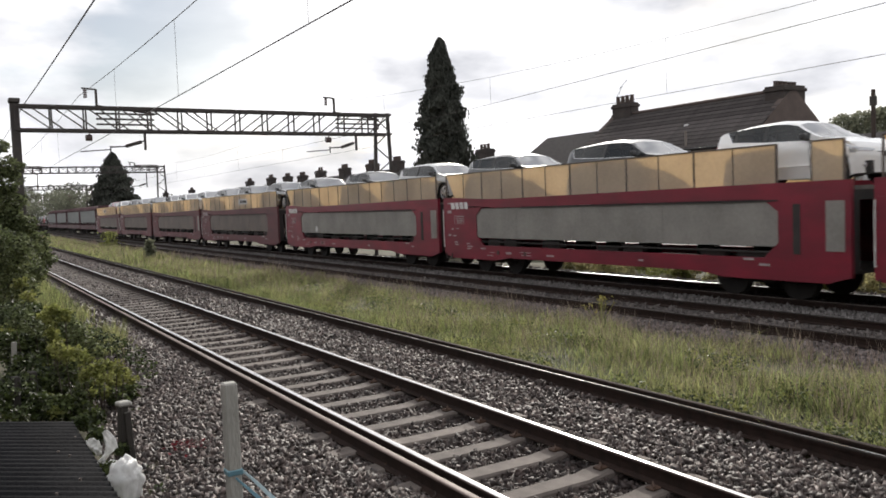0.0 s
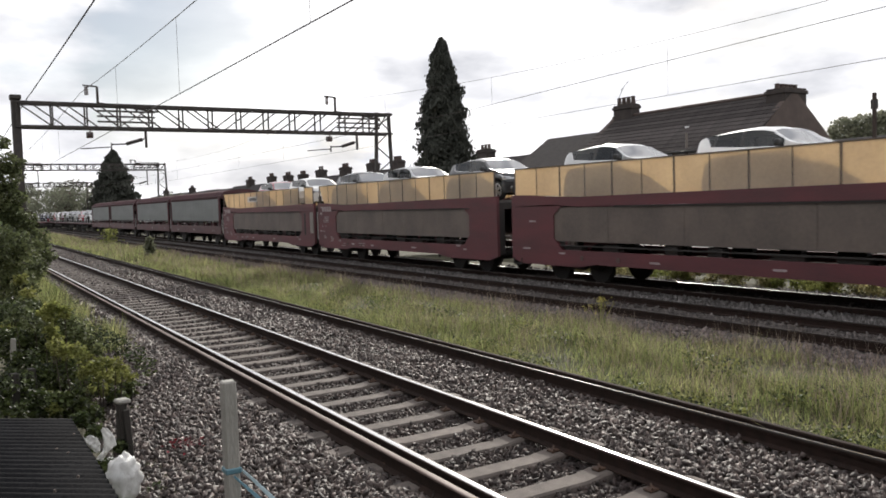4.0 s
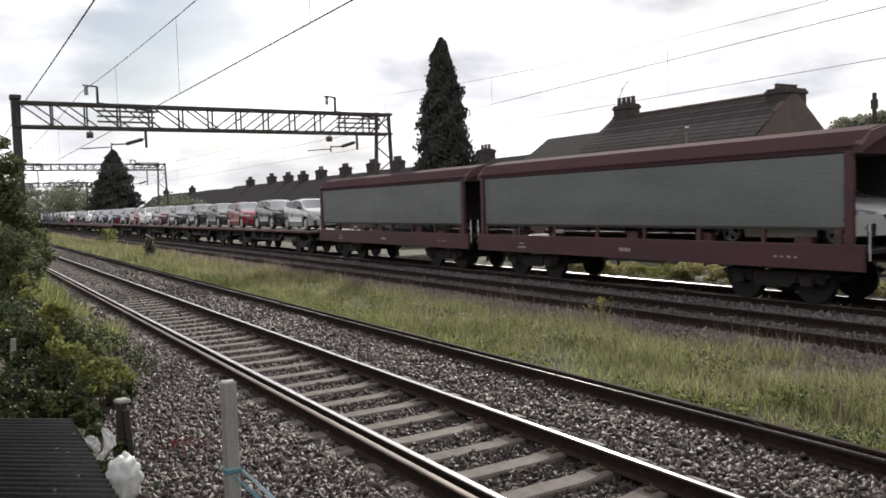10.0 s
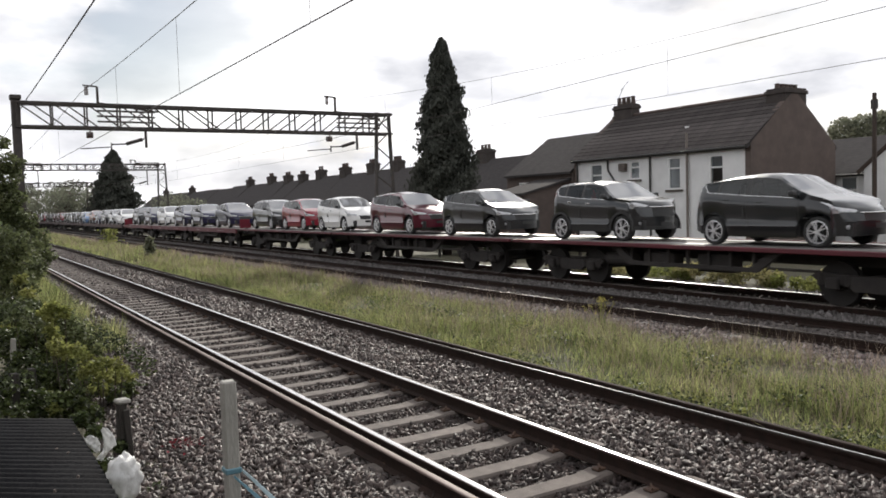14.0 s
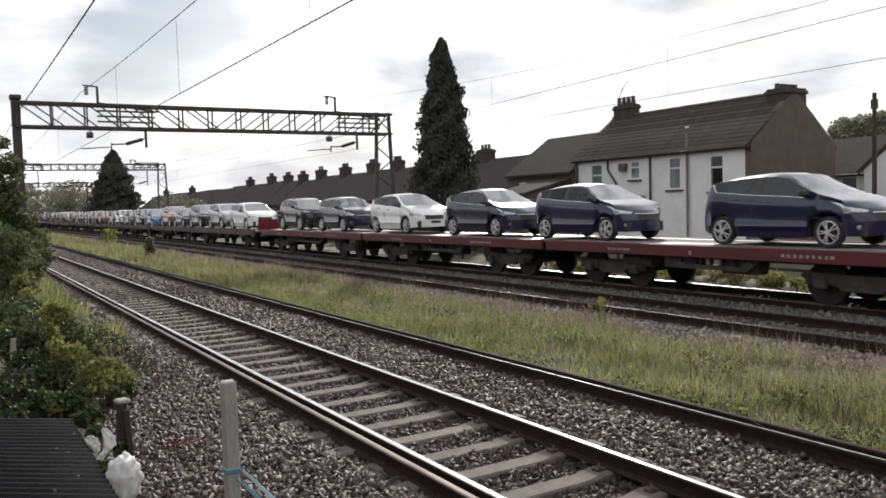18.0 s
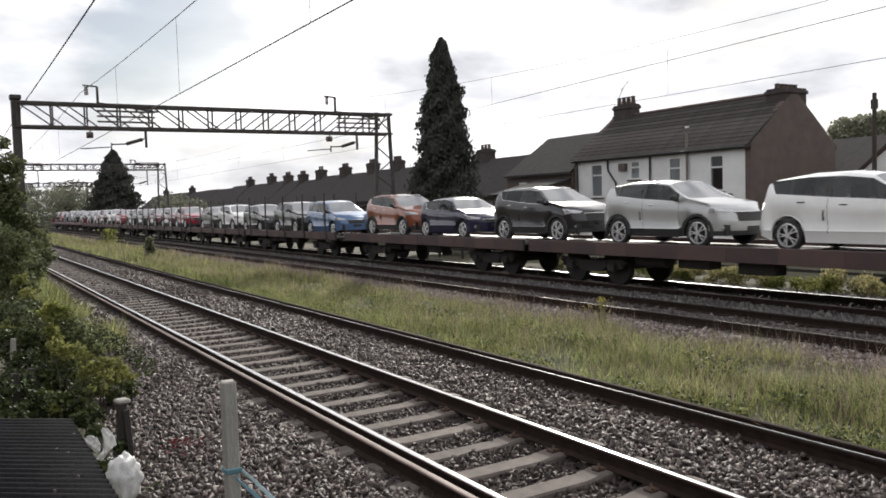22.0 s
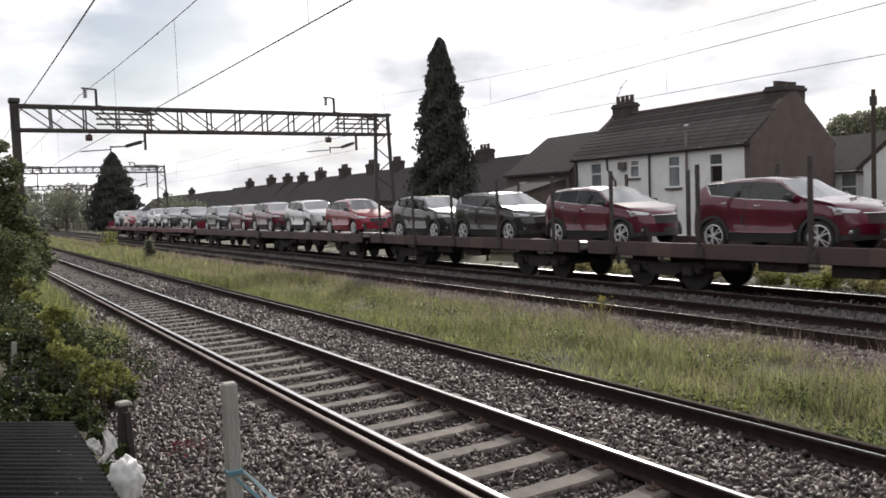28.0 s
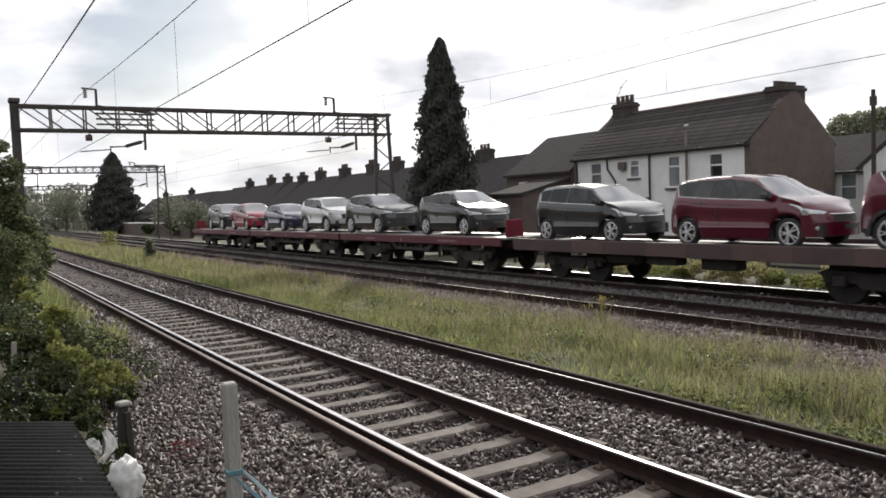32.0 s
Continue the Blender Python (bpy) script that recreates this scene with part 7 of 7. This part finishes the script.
def plastic_bag(x, y, z, sx, sz, seed, label):
    bm = bmesh.new()
    bmesh.ops.create_icosphere(bm, subdivisions=4, radius=1.0)
    for v in bm.verts:
        c = v.co.copy()
        crease = abs(noise.noise(c * 1.9 + Vector((seed, 0, 0)))) * 0.34 + abs(noise.noise(Vector((c.x * 5, c.y * 5, c.z * 1.6)) + Vector((0, seed, 0)))) * 0.10
        k = 0.78 + crease
        k += 0.05 * noise.noise(Vector((c.x * 11, c.y * 11, c.z * 2.5)) + Vector((seed, seed, 0)))
        v.co = Vector((c.x * sx * k, c.y * sx * 0.7 * k, max(-0.85, c.z) * sz * k * (1 + 0.25 * noise.noise(c * 1.5 + Vector((0, 0, seed))))))
    low = min(v.co.z for v in bm.verts)
    bmesh.ops.translate(bm, verts=bm.verts[:], vec=(0, 0, -low))
    ob = part("plastic_bag", bm, PLASTIC, None, smooth=True)
    ob.matrix_basis = pose(x, y, z, 0, 0, 30)
    return tagged(ob, label, "plastic bag", "litter")


def torn_sheet(name, pts, widths, seed, label):
    """A crumpled strip of torn plastic through the points."""
    r = random.Random(seed)
    bm, prev = bmesh.new(), None
    n = 14
    for i in range(n + 1):
        f = i / n * (len(pts) - 1)
        k = min(int(f), len(pts) - 2)
        p = Vector(pts[k]).lerp(Vector(pts[k + 1]), f - k)
        w = widths[k] + (widths[k + 1] - widths[k]) * (f - k)
        row = []
        for q in range(7):
            e = (q / 6 - 0.5) * w
            row.append(bm.verts.new(p + Vector((e, 0.3 * e + r.uniform(-0.018, 0.018), 0.25 * e + r.uniform(-0.012, 0.012)))))
        if prev:
            for q in range(6):
                bm.faces.new((prev[q], prev[q + 1], row[q + 1], row[q]))
        prev = row
    sol = bmesh.ops.extrude_face_region(bm, geom=bm.faces[:])
    bmesh.ops.translate(bm, verts=[v for v in sol["geom"] if isinstance(v, bmesh.types.BMVert)], vec=(0.001, 0.003, 0.001))
    return tagged(part(name, bm, PLASTIC, None, smooth=True), label, "plastic litter", "litter")


plastic_bag(1.22, 7.75, -0.33, 0.20, 0.25, 3, "crumpled white plastic bag lying by the shed")
torn_sheet("plastic_strip", [(1.13, 8.2, 0.30), (1.18, 8.2, 0.20), (1.18, 8.2, 0.10), (1.10, 8.2, 0.02), (1.06, 8.2, -0.03)], (0.05, 0.10, 0.13, 0.10, 0.07), 4, "torn strip of white plastic hanging in the weeds")
torn_sheet("plastic_strip", [(0.99, 8.2, 0.24), (1.02, 8.2, 0.20), (1.06, 8.2, 0.14), (1.07, 8.2, 0.08)], (0.06, 0.11, 0.09, 0.05), 6, "small torn loop of white plastic in the weeds")
torn_sheet("plastic_strip", [(1.06, 8.2, 0.0), (1.13, 8.2, -0.02), (1.19, 8.15, -0.05), (1.22, 8.1, -0.12), (1.24, 8.0, -0.2)], (0.06, 0.12, 0.15, 0.14, 0.12), 9, "flattened torn white plastic sheet in weeds")

# ---- far side details ----
fence = thing("boundary_fence", pose(21.6, 0, -0.45), "old dark timber fence along the far verge", "fence")
for k in range(16):
    part("fence_post", boxes((-0.05, 0.05, 3.0 + 2.2 * k - 0.05, 3.0 + 2.2 * k + 0.05, -0.1, 1.0 + 0.06 * (k % 3)), bevel=0.01), TIMBER, fence)
for z in (0.42, 0.82):
    part("fence_rail", boxes((-0.085, -0.05, 2.5, 36.5, z, z + 0.09)), TIMBER, fence)
w = thing("garden_wall", pose(0, 0, 0), "low garden wall with a pale coping behind the railway", "wall")
part("wall_face", boxes((23.0, 23.25, 92.0, 150.0, -0.6, 1.1)), BRICK, w)
part("coping", boxes((22.92, 23.33, 91.9, 150.1, 1.1, 1.25), bevel=0.02), WHITEWASH, w, "pale coping")
sg = thing("relay_cabinet", pose(22.6, 190.0, -0.5), "pale equipment cabinet on a post", "cabinet")
part("cabinet_box", boxes((-0.7, 0.7, -0.3, 0.3, 3.4, 5.4), bevel=0.03), WALL_PALE, sg)
part("cabinet_post", boxes((-0.12, 0.12, -0.12, 0.12, 0, 3.4)), STEEL_DARK, sg)

# ---- sleepers ----
BEDS = [o for o in scene.collection.objects if o.name.split(".")[0] == "ballast_bed"]


def sleeper_mesh(material, name):
    """A concrete sleeper: tapering sides, raised rail seats, dished middle."""
    xs = [-1.25, -1.22, -1.0, -0.6, -0.4, 0.4, 0.6, 1.0, 1.22, 1.25]
    top = [-0.19, -0.168, -0.158, -0.158, -0.185, -0.185, -0.158, -0.158, -0.168, -0.19]
    vs, fs = [], []
    for x, z in zip(xs, top):
        vs += [(x, -0.14, -0.33), (x, -0.125, z - 0.02), (x, -0.105, z), (x, 0.105, z), (x, 0.125, z - 0.02), (x, 0.14, -0.33)]
    n = len(xs)
    for i in range(n - 1):
        for j in range(5):
            a = i * 6 + j
            fs.append((a, a + 6, a + 7, a + 1))
    fs += [(0, 1, 2, 3, 4, 5), tuple(6 * (n - 1) + k for k in (5, 4, 3, 2, 1, 0))]
    me = mesh_of(name, vs, fs, material)
    return me


SLEEPER = sleeper_mesh(CONCRETE, "sleeper")
OLD_TIE = surf("sooty_sleeper", (0.10, 0.085, 0.075), (0.05, 0.043, 0.04), 5, 0.9, bump=0.3, vary=0.2, per="object")
SLEEPER_OLD = sleeper_mesh(OLD_TIE, "sleeper")
CLIP = bpy.data.meshes.new("rail_clip")
bm = boxes((-0.055, 0.055, -0.05, 0.05, -0.16, -0.135), bevel=0.01)
rod(bm, (-0.04, -0.05, -0.125), (0.04, 0.04, -0.12), 0.011, 6)
bm.to_mesh(CLIP)
bm.free()
CLIP.materials.append(RUST)
ry = random.Random(12)
for i in range(-50, 140):
    y = 8.24 + 0.672 * i
    s = shared("sleeper", SLEEPER, BEDS[0], pose(4.35 + ry.uniform(-0.02, 0.02), y + ry.uniform(-0.02, 0.02), ry.uniform(-0.006, 0.004), 0, 0, ry.uniform(-0.6, 0.6)))
    if -8 <= i < 22:
        for x in (A, B):
            for d in (-0.12, 0.12):
                shared("rail_clip", CLIP, s, pose(x + d - 4.35, 0, 0, 0, 0, ry.uniform(-8, 8)))
for xc in (12.85, 16.13):
    for i in range(90):
        shared("sleeper", SLEEPER_OLD, BEDS[1], pose(xc, -10.0 + 0.7 * i, -0.012, 0, 0, ry.uniform(-0.5, 0.5)))


# ---- ballast, grass ----
def strip(rng, n, x0, x1, y0, y1, power=1.6):
    x = rng.uniform(x0, x1, n)
    y = y0 + (y1 - y0) * rng.uniform(0, 1, n) ** power
    keep = (y > x * 0.5) | (y0 < 0)
    return x[keep], y[keep]


def stones(name, n, x0, x1, y0, y1, z, size, material, label, parent, bank=False, power=1.6):
    x, y = strip(RNG, n, x0, x1, y0, y1, power)
    zz = np.full(len(x), z) + RNG.normal(0, 0.012, len(x))
    if bank:
        # heaped over the sleeper ends on one side, scooped out between the sleepers
        near = np.abs(((y - 8.24) / 0.672 + 0.5) % 1.0 - 0.5) * 0.672
        inside, right = (x > 3.52) & (x < 5.2), (x >= 5.2) & (x < 5.62)
        zz = np.where(x < 3.52, -0.165 - np.clip(x - 3.1, 0, 0.5) * 0.16, zz)
        zz = np.where(x < 3.1, -0.165 - (3.1 - x) * 0.085, zz)
        zz = np.where(inside, -0.232, zz) + RNG.normal(0, 0.012, len(x))
        left = (x > 3.05) & (x <= 3.52) & (RNG.uniform(0, 1, len(x)) < 0.55)
        keep = ~((inside & (near < 0.112)) | ((right | left) & (near < 0.115)))
        x, y, zz = x[keep], y[keep], zz[keep]
    heap = np.sin(x * 3.1 + np.sin(y * 1.3)) * np.sin(y * 2.3 + x) * 0.012
    size = RNG.uniform(0.42, 1.75, len(x)) * size
    lots = [(np.ones(len(x), bool), name, material, label)]
    if bank:
        # iron dust stains the stones between and beside the rails
        wob = 0.14 * np.sin(y * 2.1 + np.sin(y * 0.8) * 2) + RNG.normal(0, 0.10, len(x))
        brown = (x > 3.5 + wob * 0.5) & (x < 5.5 + wob)
        lots = [(~brown, name, material, label), (brown, "stained_" + name, BALLAST_BROWN, "rust-stained brown ballast stones between the rails")]
    for m, nm, mat_, lb in lots:
        me = scatter(nm, np.stack([x, y, zz + heap], 1)[m], size[m], STONE_V, STONE_F, mat_, RNG, uneven=0.45)
        tagged(shared(nm, me, None), lb, "ballast", kind="stuff")


stones("ballast_stones", 88000, 1.3, 6.78, 2.8, 18.0, -0.195, 0.028, BALLAST, "loose grey and brown granite ballast stones", BEDS[0], True, 1.35)
stones("ballast_stones", 46000, 1.9, 6.78, 16.0, 70.0, -0.195, 0.040, BALLAST, "loose grey and brown granite ballast stones", BEDS[0], True, 1.5)
stones("ballast_stones", 9000, 2.0, 6.78, -22.0, 3.0, -0.195, 0.06, BALLAST, "loose grey and brown granite ballast stones", BEDS[0], True, 1.0)
stones("cess_stones", 17000, 10.2, 12.02, 5.0, 60.0, -0.180, 0.030, PEBBLE, "pinkish-grey stones along the edge of the grass", BEDS[1], False, 1.6)
stones("sooty_ballast_stones", 15000, 12.2, 14.9, 5.0, 60.0, -0.184, 0.036, STONE_OLD, "sooty brown ballast stones by the fast tracks", BEDS[1], False, 1.6)
stones("oily_ballast_stones", 13000, 14.9, 18.5, 5.0, 60.0, -0.178, 0.038, STONE_DIRT_SHADE, "dirty ballast stones, darkened further by painted shade of the train", BEDS[1], False, 1.6)


stones("six_foot_stones", 17000, 13.74, 15.25, 6.5, 70.0, -0.145, 0.038, SIX_FOOT, "pale ballast stones heaped between the two fast tracks", BEDS[1], False, 1.6)


def grass(name, n, x0, x1, y0, y1, h0, h1, w, lean, material, label, power=1.7, z=-0.19, edge=True):
    x, y = strip(RNG, n, x0, x1, y0, y1, power)
    m = (x - x0) / (x1 - x0)
    patch = 0.5 + 0.5 * np.sin(x * 2.1 + np.sin(y * 0.9) * 1.5) * np.sin(y * 0.75 + np.sin(x * 1.7))
    patch *= 0.5 + 0.5 * np.sin(x * 5.3 + y * 3.7) * np.sin(y * 4.9 - x * 2.2) * 0.9 + 0.25
    patch = np.clip(patch, 0, 1)
    keep = RNG.uniform(0, 1, len(x)) < 0.22 + 0.9 * patch
    if edge:
        keep &= RNG.uniform(0, 1, len(x)) < np.clip(1.5 - 1.5 * np.abs(m - 0.4) - 0.1, 0.05, 1)
    x, y, patch, m = x[keep], y[keep], patch[keep], m[keep]
    h = (h0 + (h1 - h0) * RNG.uniform(0, 1, len(x)) ** 1.6) * (0.45 + 0.95 * patch)
    ww = w * (1 + np.clip(y - 15, 0, 200) / 30)
    me = blades(name, x, y, np.full(len(x), z), h, ww, RNG.uniform(0.05, lean, len(x)), material, RNG)
    return tagged(shared(name, me, None), label, "grass", kind="stuff")


grass("grass", 150000, 7.05, 10.7, 3.4, 40.0, 0.05, 0.34, 0.0085, 1.25, GRASS, "long green grass growing between the tracks", 1.5)
grass("grass", 60000, 7.1, 11.0, 25.0, 150.0, 0.12, 0.42, 0.015, 0.6, GRASS, "long green grass growing between the tracks", 1.7)
grass("dry_grass", 14000, 7.6, 11.1, 3.8, 40.0, 0.2, 0.6, 0.006, 0.5, GRASS_DRY, "dry brown grass stalks between the tracks", 1.5, edge=False)
grass("dry_grass", 18000, 7.6, 11.6, 25.0, 150.0, 0.2, 0.5, 0.009, 0.5, GRASS_DRY, "dry brown grass stalks between the tracks", 1.7, edge=False)
grass("grass", 26000, 1.4, 2.9, 15.6, 46.0, 0.2, 0.6, 0.012, 0.7, GRASS, "rough green grass on the near bank", 1.3, z=-0.26)


# broad-leaved weeds among the grass, in patches
n = 5200
x, y = strip(RNG, n * 2, 7.12, 9.6, 3.6, 30.0, 1.5)
keep = np.sin(x * 2.7 + np.sin(y * 1.1) * 2) * np.sin(y * 1.3 - x) > 0.1
x, y = x[keep], y[keep]
for lot, mat_, lb in ((0, LEAF_LIT, "patches of pale broad-leaved weeds in the grass"), (1, LEAF_SHADED, "patches of dark broad-leaved weeds in the grass")):
    q = np.arange(len(x)) % 2 == lot
    px, py = np.repeat(x[q], 5), np.repeat(y[q], 5)
    pts = np.stack([px + RNG.normal(0, 0.035, len(px)), py + RNG.normal(0, 0.035, len(px)), -0.19 + RNG.uniform(0.03, 0.2, len(px))], 1)
    tagged(shared("verge_weeds", scatter("verge_weeds", pts, RNG.uniform(0.02, 0.045, len(px)), LEAF_V, LEAF_F, mat_, RNG, tilt=0.9), None), lb, "weeds", kind="stuff")


def travelled(t):
    """Metres that the train has gone since the start; it brakes gently."""
    return 13.34 * t - 0.1231 * t * t + 0.001274 * t ** 3


def motions():
    for ob, x, u, z in MOVERS:
        walk(ob, [(t, pose(x, u - travelled(t), z)) for t in range(0, 33, 2)])


motions()
